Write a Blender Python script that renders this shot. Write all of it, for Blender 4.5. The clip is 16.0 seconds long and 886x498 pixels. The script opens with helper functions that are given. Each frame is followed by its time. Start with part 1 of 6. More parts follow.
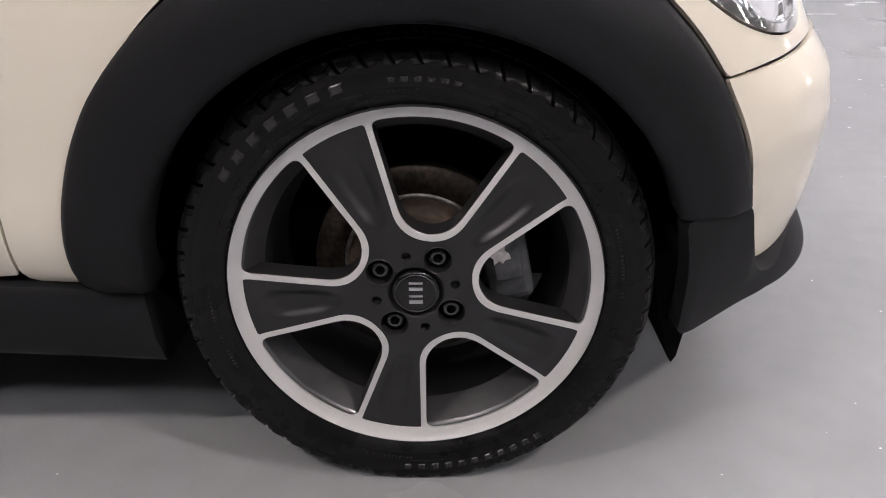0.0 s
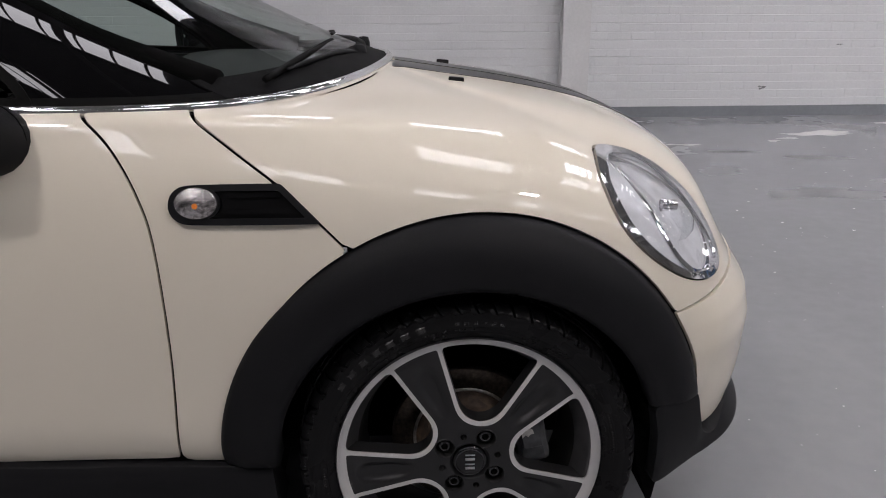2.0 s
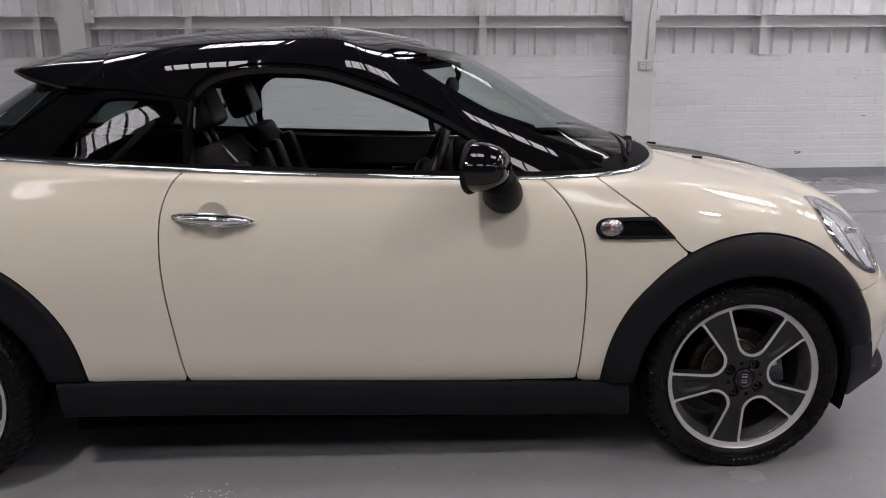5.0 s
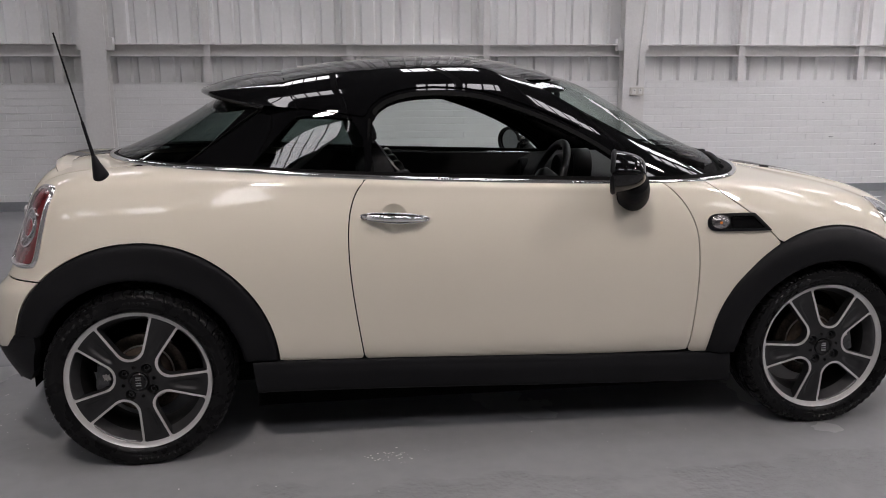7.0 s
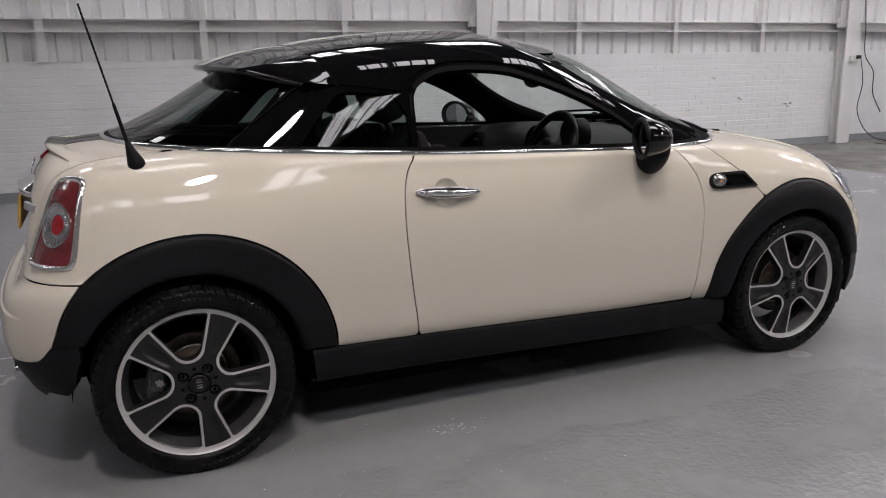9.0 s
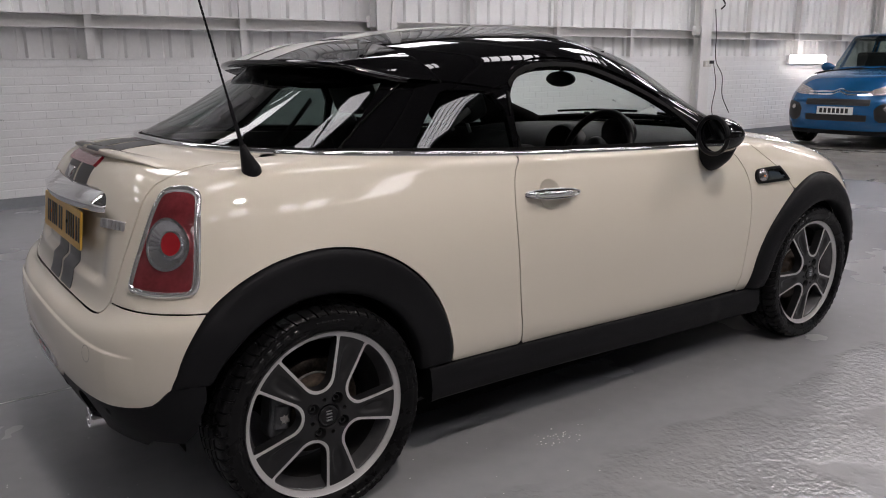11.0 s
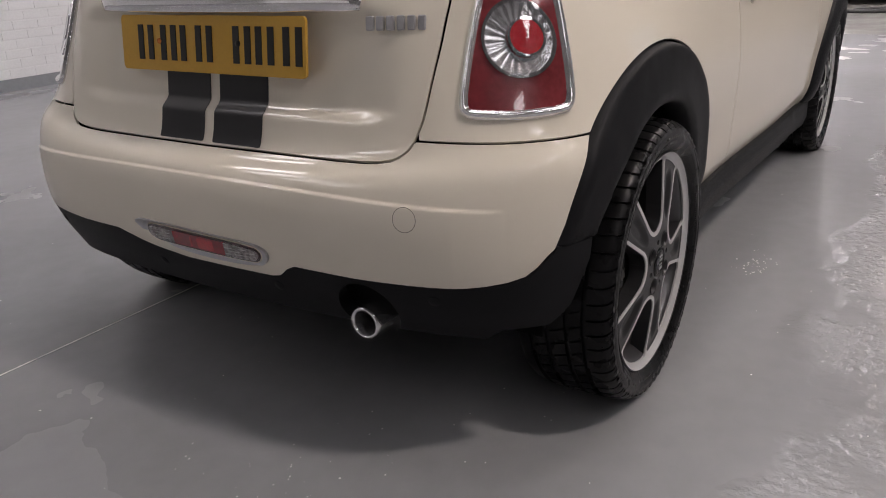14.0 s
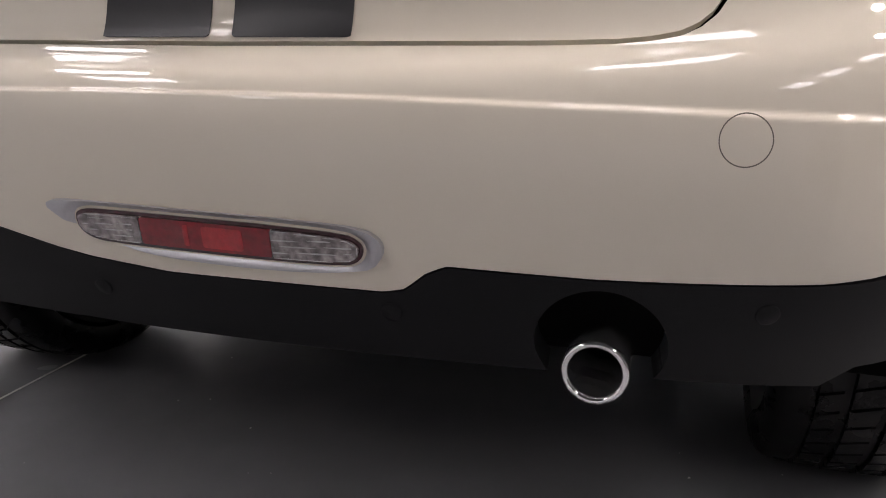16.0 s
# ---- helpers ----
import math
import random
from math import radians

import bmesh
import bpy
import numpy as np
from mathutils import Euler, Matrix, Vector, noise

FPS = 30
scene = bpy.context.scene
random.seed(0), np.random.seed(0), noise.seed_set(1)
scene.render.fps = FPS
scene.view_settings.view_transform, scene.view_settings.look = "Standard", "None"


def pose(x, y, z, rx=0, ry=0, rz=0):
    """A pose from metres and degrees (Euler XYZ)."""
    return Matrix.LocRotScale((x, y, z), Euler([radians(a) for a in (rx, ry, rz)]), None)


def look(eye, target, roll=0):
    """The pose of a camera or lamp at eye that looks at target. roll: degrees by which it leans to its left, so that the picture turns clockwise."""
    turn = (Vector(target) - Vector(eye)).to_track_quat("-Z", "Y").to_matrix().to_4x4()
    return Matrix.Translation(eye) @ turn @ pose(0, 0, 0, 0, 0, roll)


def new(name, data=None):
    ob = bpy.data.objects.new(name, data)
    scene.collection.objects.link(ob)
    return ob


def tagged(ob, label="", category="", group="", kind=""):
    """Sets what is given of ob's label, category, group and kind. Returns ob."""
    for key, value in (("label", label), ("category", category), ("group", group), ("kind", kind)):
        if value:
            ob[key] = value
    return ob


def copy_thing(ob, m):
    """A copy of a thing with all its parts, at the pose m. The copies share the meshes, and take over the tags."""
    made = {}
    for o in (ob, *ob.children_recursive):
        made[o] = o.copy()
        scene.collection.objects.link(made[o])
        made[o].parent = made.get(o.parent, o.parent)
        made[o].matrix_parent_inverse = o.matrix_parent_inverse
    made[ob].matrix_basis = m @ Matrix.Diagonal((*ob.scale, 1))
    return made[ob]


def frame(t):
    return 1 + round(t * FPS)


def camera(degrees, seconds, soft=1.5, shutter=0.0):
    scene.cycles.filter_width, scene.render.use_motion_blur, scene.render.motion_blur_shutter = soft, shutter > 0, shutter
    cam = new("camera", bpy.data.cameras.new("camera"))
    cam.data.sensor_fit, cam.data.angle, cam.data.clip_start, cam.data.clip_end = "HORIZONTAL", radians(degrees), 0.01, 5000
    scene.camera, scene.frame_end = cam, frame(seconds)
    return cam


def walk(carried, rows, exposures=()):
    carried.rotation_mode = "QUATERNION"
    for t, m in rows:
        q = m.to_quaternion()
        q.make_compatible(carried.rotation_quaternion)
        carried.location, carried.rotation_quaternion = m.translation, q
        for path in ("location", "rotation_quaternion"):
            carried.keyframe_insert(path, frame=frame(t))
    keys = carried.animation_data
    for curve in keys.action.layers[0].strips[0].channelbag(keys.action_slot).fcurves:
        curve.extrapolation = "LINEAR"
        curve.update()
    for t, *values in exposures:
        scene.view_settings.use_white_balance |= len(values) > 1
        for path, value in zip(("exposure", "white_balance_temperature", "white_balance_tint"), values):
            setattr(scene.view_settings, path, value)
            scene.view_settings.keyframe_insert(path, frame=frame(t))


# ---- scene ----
import collections
cam = camera(59.2, 16.0, soft=1.0)
EXPOSURES = [(0, .4, 6800, 20), (.5, .5, 6750, 20), (1, .55, 6700, 20), (1.5, .05, 6700, 20), (2, -.5, 6650, 20), (3, -.55, 6650, 20), (4.5, -.42, 6700, 20), (9.7, -.35, 6800, 20), (12, -.35, 6900, 21), (13, -.1, 7000, 22), (14, .03, 7000, 22), (15, .25, 6950, 22), (15.5, .35, 6980, 22), (16, .6, 7000, 23)]
PATH = [
    (0, (1.27, -1.668, 0.771), (1.266, 0.144, -0.077), -0.1),
    (0.5, (1.287, -1.565, 0.77), (1.281, 0.237, -0.098), -0.3),
    (1, (1.238, -1.639, 0.827), (1.245, 0.161, -0.046), -0.5),
    (1.5, (1.174, -1.81, 0.96), (1.261, 0.022, 0.162), -0.3),
    (2, (1.113, -2.011, 1.099), (1.226, -0.111, 0.484), -0.1),
    (2.5, (1.015, -2.222, 1.222), (1.137, -0.307, 0.658), -0.7),
    (3, (0.812, -2.418, 1.247), (0.951, -0.494, 0.72), -1.1),
    (3.5, (0.653, -2.616, 1.246), (0.797, -0.689, 0.731), -0.7),
    (4, (0.539, -2.811, 1.262), (0.673, -0.881, 0.756), -0.6),
    (4.5, (0.376, -2.91, 1.264), (0.5, -0.973, 0.778), -0.3),
    (4.7, (0.288, -2.94, 1.263), (0.405, -1.001, 0.785), -0.3),
    (6.8, (-0.472, -3.361, 1.265), (-0.235, -1.417, 0.859), -0.4),
    (7, (-0.545, -3.374, 1.257), (-0.288, -1.432, 0.854), -0.3),
    (7.5, (-0.731, -3.301, 1.244), (-0.4, -1.372, 0.83), -0.2),
    (8, (-0.931, -3.221, 1.247), (-0.468, -1.326, 0.805), -0.4),
    (8.5, (-1.188, -3.225, 1.268), (-0.482, -1.41, 0.812), -1.0),
    (9, (-1.419, -3.175, 1.257), (-0.655, -1.385, 0.793), -1.0),
    (9.5, (-1.6, -2.997, 1.265), (-0.809, -1.22, 0.803), -2.0),
    (9.7, (-1.662, -2.939, 1.266), (-0.829, -1.183, 0.792), -1.7),
    (11.8, (-2.434, -2.312, 1.231), (-1.135, -0.87, 0.749), -1.8),
    (12, (-2.495, -2.224, 1.24), (-1.155, -0.827, 0.738), -2.0),
    (12.5, (-2.624, -1.991, 1.22), (-1.143, -0.758, 0.685), -1.9),
    (13, (-2.691, -1.738, 1.143), (-1.186, -0.576, 0.52), -2.8),
    (13.5, (-2.749, -1.487, 1.052), (-1.238, -0.373, 0.361), -3.2),
    (14, (-2.799, -1.258, 0.95), (-1.234, -0.236, 0.238), -2.5),
    (14.5, (-2.693, -1.037, 0.791), (-1.106, -0.038, 0.095), -2.6),
    (15, (-2.532, -0.859, 0.696), (-0.895, 0.062, 0.01), -3.0),
    (15.5, (-2.47, -0.665, 0.66), (-0.735, 0.068, -0.013), -1.6),
    (16, (-2.46, -0.474, 0.608), (-0.623, 0.115, 0.08), -0.0),
]
walk(cam, [(t, look(eye, target, roll)) for t, eye, target, roll in PATH], EXPOSURES)

# ---- light: daylight at the door, tube lights and roof lights under a closed roof ----
world = bpy.data.worlds.new("world")
scene.world = world
world.use_nodes = True
sky = world.node_tree.nodes.new("ShaderNodeTexSky")
sky.sky_type, sky.sun_disc, sky.sun_elevation, sky.sun_rotation = "NISHITA", False, radians(40), radians(200)
world.node_tree.links.new(sky.outputs[0], world.node_tree.nodes["Background"].inputs["Color"])
world.node_tree.nodes["Background"].inputs["Strength"].default_value = 0.12
sun = new("sun", bpy.data.lights.new("sun", "SUN"))
sun.data.energy, sun.data.angle, sun.data.color = 2.0, radians(0.5), (1, .96, .9)
sun.matrix_world = look((0, 0, 20), (-3, 8, 10))
TUBE, ROOFLIGHT, HIGH_BAY = 22.0, 10.0, 290.0


# ---- materials ----
def material(name, base, rough=0.5, metal=0.0, grain=0.0, scale=40.0, bump=0.0, bump_scale=200.0, stain=0.0, stain_scale=3.0,
             coat=0.0, random=0.0, spec=0.5, transmission=0.0, ior=1.45, alpha=1.0, rough_var=0.0, emit=None, emit_strength=0.0):
    """A surface with its colour varied at two scales, relief, and gloss that varies."""
    m = bpy.data.materials.new(name)
    m.use_nodes = True
    nt = m.node_tree
    p = nt.nodes["Principled BSDF"]
    link = nt.links.new
    coords = nt.nodes.new("ShaderNodeTexCoord")
    colour = nt.nodes.new("ShaderNodeRGB")
    colour.outputs[0].default_value = (*base, 1)
    out = colour.outputs[0]

    def vary(out, amount, size, detail):
        tex = nt.nodes.new("ShaderNodeTexNoise")
        tex.inputs["Scale"].default_value, tex.inputs["Detail"].default_value = size, detail
        link(coords.outputs["Object"], tex.inputs["Vector"])
        ramp = nt.nodes.new("ShaderNodeMapRange")
        ramp.inputs["From Min"].default_value, ramp.inputs["From Max"].default_value = 0.3, 0.7
        ramp.inputs["To Min"].default_value, ramp.inputs["To Max"].default_value = 1 - amount, 1 + amount
        link(tex.outputs["Fac"], ramp.inputs["Value"])
        mix = nt.nodes.new("ShaderNodeVectorMath")
        mix.operation = "SCALE"
        link(out, mix.inputs[0])
        link(ramp.outputs[0], mix.inputs["Scale"])
        return mix.outputs[0], tex.outputs["Fac"]

    if grain:
        out, _ = vary(out, grain, scale, 6)
    if stain:
        out, _ = vary(out, stain, stain_scale, 4)
    if random:
        info = nt.nodes.new("ShaderNodeObjectInfo")
        ramp = nt.nodes.new("ShaderNodeMapRange")
        ramp.inputs["To Min"].default_value, ramp.inputs["To Max"].default_value = 1 - random, 1 + random
        link(info.outputs["Random"], ramp.inputs["Value"])
        mix = nt.nodes.new("ShaderNodeVectorMath")
        mix.operation = "SCALE"
        link(out, mix.inputs[0])
        link(ramp.outputs[0], mix.inputs["Scale"])
        out = mix.outputs[0]
    link(out, p.inputs["Base Color"])
    p.inputs["Roughness"].default_value, p.inputs["Metallic"].default_value = rough, metal
    p.inputs["Coat Weight"].default_value, p.inputs["Coat Roughness"].default_value = coat, 0.015
    p.inputs["Specular IOR Level"].default_value = spec
    p.inputs["Transmission Weight"].default_value, p.inputs["IOR"].default_value, p.inputs["Alpha"].default_value = transmission, ior, alpha
    if rough_var:
        tex = nt.nodes.new("ShaderNodeTexNoise")
        tex.inputs["Scale"].default_value, tex.inputs["Detail"].default_value = stain_scale * 2.3, 5
        link(coords.outputs["Object"], tex.inputs["Vector"])
        ramp = nt.nodes.new("ShaderNodeMapRange")
        ramp.inputs["From Min"].default_value, ramp.inputs["From Max"].default_value = 0.35, 0.65
        ramp.inputs["To Min"].default_value, ramp.inputs["To Max"].default_value = max(rough - rough_var, 0.02), rough + rough_var
        link(tex.outputs["Fac"], ramp.inputs["Value"])
        link(ramp.outputs[0], p.inputs["Roughness"])
    if bump:
        tex = nt.nodes.new("ShaderNodeTexNoise")
        tex.inputs["Scale"].default_value, tex.inputs["Detail"].default_value = bump_scale, 4
        link(coords.outputs["Object"], tex.inputs["Vector"])
        rel = nt.nodes.new("ShaderNodeBump")
        rel.inputs["Strength"].default_value, rel.inputs["Distance"].default_value = bump, 0.002
        link(tex.outputs["Fac"], rel.inputs["Height"])
        link(rel.outputs[0], p.inputs["Normal"])
    if emit:
        p.inputs["Emission Color"].default_value, p.inputs["Emission Strength"].default_value = (*emit, 1), emit_strength
    return m


def clear_glass(name, tint, rough=0.0):
    """Thin tinted glass: see-through by its colour, mirror-like by Fresnel."""
    m = bpy.data.materials.new(name)
    m.use_nodes = True
    nt = m.node_tree
    nt.nodes.remove(nt.nodes["Principled BSDF"])
    see, gloss, mix, facing = (nt.nodes.new("ShaderNode" + n) for n in ("BsdfTransparent", "BsdfGlossy", "MixShader", "LayerWeight"))
    see.inputs["Color"].default_value = (*tint, 1)
    gloss.inputs["Roughness"].default_value = rough
    facing.inputs["Blend"].default_value = 0.5
    power, scale = nt.nodes.new("ShaderNodeMath"), nt.nodes.new("ShaderNodeMapRange")
    power.operation, power.inputs[1].default_value = "POWER", 5.0
    scale.inputs["To Min"].default_value, scale.inputs["To Max"].default_value = 0.05, 0.95
    nt.links.new(facing.outputs["Facing"], power.inputs[0])
    nt.links.new(power.outputs[0], scale.inputs["Value"])
    nt.links.new(scale.outputs[0], mix.inputs[0])
    nt.links.new(see.outputs[0], mix.inputs[1])
    nt.links.new(gloss.outputs[0], mix.inputs[2])
    nt.links.new(mix.outputs[0], nt.nodes["Material Output"].inputs["Surface"])
    return m


M = {
    "paint": material("cream_paint", (.775, .72, .61), .5, grain=.012, scale=900, stain=.015, stain_scale=2, coat=1.0, spec=.0),
    "gloss_black": material("gloss_black_paint", (.004, .004, .0045), .3, grain=.1, scale=300, coat=1.0, spec=.0),
    "plastic": material("grained_black_plastic", (.0125, .0128, .0142), .46, spec=.12, grain=.10, scale=500, stain=.10, stain_scale=5, bump=.25, bump_scale=900),
    "joint_line": material("shaded_paint_joint", (.16, .14, .115), .7, grain=.1, scale=200),
    "scuttle": material("dusty_black_scuttle", (.006, .006, .0065), .7, spec=.1, grain=.2, scale=200, stain=.3, stain_scale=20, bump=.3, bump_scale=500),
    "dark": material("matt_black_lining", (.0035, .0035, .0035), .9, grain=.2, scale=30, spec=.05),
    "rubber": material("tyre_rubber", (.0060, .0060, .0065), .30, spec=.20, grain=.18, scale=160, stain=.18, stain_scale=9, bump=.12, bump_scale=500, rough_var=.08),
    "rubber_mark": material("raised_tyre_rubber", (.020, .020, .0205), .26, spec=.5, grain=.15, scale=200),
    "seal": material("rubber_seal", (.004, .004, .004), .65, grain=.1, scale=200, spec=.1),
    "chrome": material("chrome", (.86, .86, .87), .07, .93, grain=.02, scale=60),
    "satin_chrome": material("satin_silver", (.60, .60, .61), .28, 1.0, grain=.04, scale=200),
    "satin_grey": material("satin_grey_silver", (.50, .50, .52), .30, .55, grain=.04, scale=300),
    "red_rim": material("dark_red_lens", (.045, .004, .009), .12, grain=.15, scale=150, coat=1.0),
    "red_deep": material("deep_red_lens", (.24, .006, .014), .10, grain=.2, scale=150, coat=1.0, bump=.2, bump_scale=300),
    "bezel": material("polished_lamp_frame", (.78, .78, .78), .13, .80, grain=.02, scale=60, coat=.5),
    "badge_silver": material("dull_silver_badge", (.46, .46, .47), .38, .6, grain=.04, scale=200),
    "machined": material("machined_alloy", (.60, .595, .59), .40, .30, grain=.05, scale=700, bump=.05, bump_scale=1500),
    "wheel_dark": material("satin_anthracite_alloy", (.022, .0222, .0235), .34, .25, grain=.06, scale=500, stain=.06, stain_scale=12, bump=.04, bump_scale=1400),
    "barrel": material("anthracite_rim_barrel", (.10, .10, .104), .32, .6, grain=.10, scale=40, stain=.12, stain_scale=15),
    "dark_barrel": material("dark_inner_barrel", (.012, .0115, .011), .6, grain=.25, scale=50, stain=.3, stain_scale=20),
    "steel": material("brake_steel", (.070, .056, .046), .45, .75, grain=.45, scale=130, stain=.40, stain_scale=30),
    "cast": material("cast_iron", (.085, .088, .094), .6, .4, grain=.3, scale=60, bump=.3, bump_scale=250),
    "rust": material("rusty_iron", (.050, .034, .024), .7, .2, grain=.5, scale=70, stain=.4, stain_scale=25, bump=.5, bump_scale=200),
    "bright_steel": material("bright_worn_steel", (.46, .44, .42), .30, .9, grain=.3, scale=120),
    "bolt_seat": material("black_bolt_seat", (.010, .010, .0105), .35, grain=.15, scale=200),
    "bolt": material("black_bolt", (.075, .075, .08), .25, .7, grain=.1, scale=300),
    "stripe": material("black_vinyl", (.014, .014, .016), .30, grain=.06, scale=300, stain=.05, stain_scale=8),
    "stripe_white": material("white_vinyl", (.72, .72, .70), .28, grain=.03, scale=200, coat=.6),
    "red": material("red_lens", (.19, .030, .036), .14, grain=.10, scale=120, stain=.2, stain_scale=25, coat=1.0, bump=.18, bump_scale=420),
    "red_bright": material("bright_red_lens", (.46, .018, .026), .10, grain=.15, scale=150, coat=1.0, bump=.4, bump_scale=300),
    "reflector": material("lamp_reflector", (.85, .86, .88), .30, .10, grain=.10, scale=60, bump=.9, bump_scale=70),
    "lamp_cone": material("polished_lamp_cone", (.60, .60, .61), .25, .85, grain=.05, scale=90),
    "lamp_bowl": material("smooth_lamp_bowl", (.60, .61, .63), .36, .15, grain=.06, scale=50, stain=.08, stain_scale=30),
    "lamp_silver": material("silver_lamp_insert", (.46, .45, .45), .22, .35, grain=.25, scale=110, stain=.15, stain_scale=30, coat=1.0, bump=.8, bump_scale=140),
    "clear_lens": clear_glass("clear_lens", (.95, .96, .97)),
    "glass": clear_glass("tinted_glass", (.78, .85, .82)),
    "dark_glass": clear_glass("privacy_glass", (.30, .36, .345)),
    "amber": material("amber_bulb", (.85, .28, .06), .2, grain=.1, scale=80, coat=.5),
    "frost": material("ribbed_clear_lens", (.42, .40, .40), .10, .75, grain=.75, scale=150, stain=.4, stain_scale=45, coat=1.0, bump=1.0, bump_scale=160),
    "fog_lens": material("ribbed_fog_lens", (.29, .26, .26), .12, .5, grain=.5, scale=120, stain=.4, stain_scale=60, coat=1.0, bump=.6, bump_scale=130),
    "yellow": material("yellow_plate", (.64, .365, .055), .35, grain=.03, scale=150, stain=.03, stain_scale=12),
    "plate_white": material("white_plate", (.75, .75, .73), .35, grain=.03, scale=150),
    "black": material("plain_black", (.012, .012, .012), .4, grain=.1, scale=200),
    "mirror": material("mirror", (.36, .38, .39), .01, 1.0),
    "cloth": material("black_seat_cloth", (.009, .009, .010), .85, grain=.3, scale=400, bump=.5, bump_scale=700),
    "leather": material("black_leatherette", (.010, .010, .0105), .45, grain=.12, scale=300, bump=.3, bump_scale=500),
    "piping": material("grey_piping", (.35, .34, .33), .6, grain=.1, scale=300),
    "trim": material("soft_black_dashboard", (.011, .011, .012), .6, grain=.12, scale=300, bump=.3, bump_scale=700),
    "belt": material("grey_webbing", (.05, .05, .05), .8, grain=.2, scale=500),
}

# ---- mesh helpers ----
def obj(name, data, mat, parent=None, label="", smooth=True):
    verts, faces = data
    used = sorted({i for f in faces for i in f})
    if len(used) < len(verts):
        order = {k: n for n, k in enumerate(used)}
        verts, faces = [verts[k] for k in used], [[order[i] for i in f] for f in faces]
    me = bpy.data.meshes.new(name)
    me.from_pydata([tuple(map(float, v)) for v in verts], [], [tuple(map(int, f)) for f in faces])
    me.materials.append(M[mat] if isinstance(mat, str) else mat)
    if smooth:
        me.polygons.foreach_set("use_smooth", [True] * len(me.polygons))
    me.update()
    ob = new(name, me)
    ob.parent = parent
    return tagged(ob, label)


def bm_obj(name, bm, mat, parent=None, label="", smooth=False):
    me = bpy.data.meshes.new(name)
    bm.to_mesh(me)
    bm.free()
    me.materials.append(M[mat] if isinstance(mat, str) else mat)
    if smooth:
        me.polygons.foreach_set("use_smooth", [True] * len(me.polygons))
    ob = new(name, me)
    ob.parent = parent
    return tagged(ob, label)


def empty(name, place=(0, 0, 0), parent=None):
    ob = new(name)
    ob.empty_display_size = 0.1
    ob.location = place
    ob.parent = parent
    return ob


def add_box(bm, lo, hi, bevel=0.0, segments=2, m=None):
    lo, hi = Vector(lo), Vector(hi)
    t = Matrix.Translation((lo + hi) / 2) @ Matrix.Diagonal((*(hi - lo), 1))
    made = bmesh.ops.create_cube(bm, size=1, matrix=(m @ t) if m else t)["verts"]
    if bevel:
        edges = list({e for v in made for e in v.link_edges})
        bmesh.ops.bevel(bm, geom=edges, offset=bevel, segments=segments, affect="EDGES", profile=0.7)
    return bm


def box(lo, hi, bevel=0.0, segments=2, m=None):
    return add_box(bmesh.new(), lo, hi, bevel, segments, m)


def lathe(profile, seg=48, axis="y", centre=(0, 0, 0), closed=False):
    """Turns (radius, along) pairs about an axis."""
    verts, faces, n = [], [], len(profile)
    for i in range(seg):
        a = 2 * math.pi * i / seg
        for r, h in profile:
            c, s = r * math.cos(a), r * math.sin(a)
            p = {"y": (c, h, s), "x": (h, c, s), "z": (c, s, h)}[axis]
            verts.append((p[0] + centre[0], p[1] + centre[1], p[2] + centre[2]))
    for i in range(seg):
        j = (i + 1) % seg
        for k in range(n if closed else n - 1):
            l = (k + 1) % n
            faces.append((i * n + k, i * n + l, j * n + l, j * n + k))
    return verts, faces


def tube(points, radius, seg=8, flat=1.0, ends=True):
    """A round bar along points; radius may vary point by point."""
    pts = np.array(points, float)
    rad = np.broadcast_to(np.array(radius, float), (len(pts),))
    d = np.gradient(pts, axis=0)
    d /= np.linalg.norm(d, axis=1, keepdims=True) + 1e-12
    up = np.array([0, 0, 1.0]) if abs(d[:, 2]).mean() < 0.9 else np.array([1.0, 0, 0])
    a = np.cross(d, up)
    a /= np.linalg.norm(a, axis=1, keepdims=True) + 1e-12
    b = np.cross(a, d)
    verts, faces = [], []
    for i, p in enumerate(pts):
        for k in range(seg):
            t = 2 * math.pi * k / seg
            verts.append(p + rad[i] * (math.cos(t) * a[i] * flat + math.sin(t) * b[i]))
    for i in range(len(pts) - 1):
        for k in range(seg):
            l = (k + 1) % seg
            faces.append((i * seg + k, i * seg + l, (i + 1) * seg + l, (i + 1) * seg + k))
    if ends:
        faces.append(tuple(range(seg))[::-1])
        faces.append(tuple((len(pts) - 1) * seg + k for k in range(seg)))
    return verts, faces


def curve3(points, n=40):
    pts = np.array(points, float)
    keys = np.concatenate([[0], np.cumsum(np.linalg.norm(np.diff(pts, axis=0), axis=1))])
    return catmull(keys, pts, np.linspace(0, keys[-1], n))


def merge(*parts):
    verts, faces = [], []
    for v, f in parts:
        o = len(verts)
        verts += [tuple(p) for p in v]
        faces += [tuple(i + o for i in q) for q in f]
    return verts, faces


def moved(data, m):
    return [tuple(m @ Vector(v)) for v in data[0]], data[1]


def extrude_outline(outline, depth, plane="xz", at=0.0):
    """A slab from a closed outline."""
    n = len(outline)
    def put(p, d):
        return {"xz": (p[0], at + d, p[1]), "yz": (at + d, p[0], p[1]), "xy": (p[0], p[1], at + d)}[plane]
    verts = [put(p, 0) for p in outline] + [put(p, depth) for p in outline]
    faces = [tuple(range(n)), tuple(range(2 * n - 1, n - 1, -1))]
    faces += [(i, (i + 1) % n, n + (i + 1) % n, n + i) for i in range(n)]
    return verts, faces


# ---- the hall ----
def structure(ob, label="", category=""):
    return tagged(ob, label, category, kind="structure")


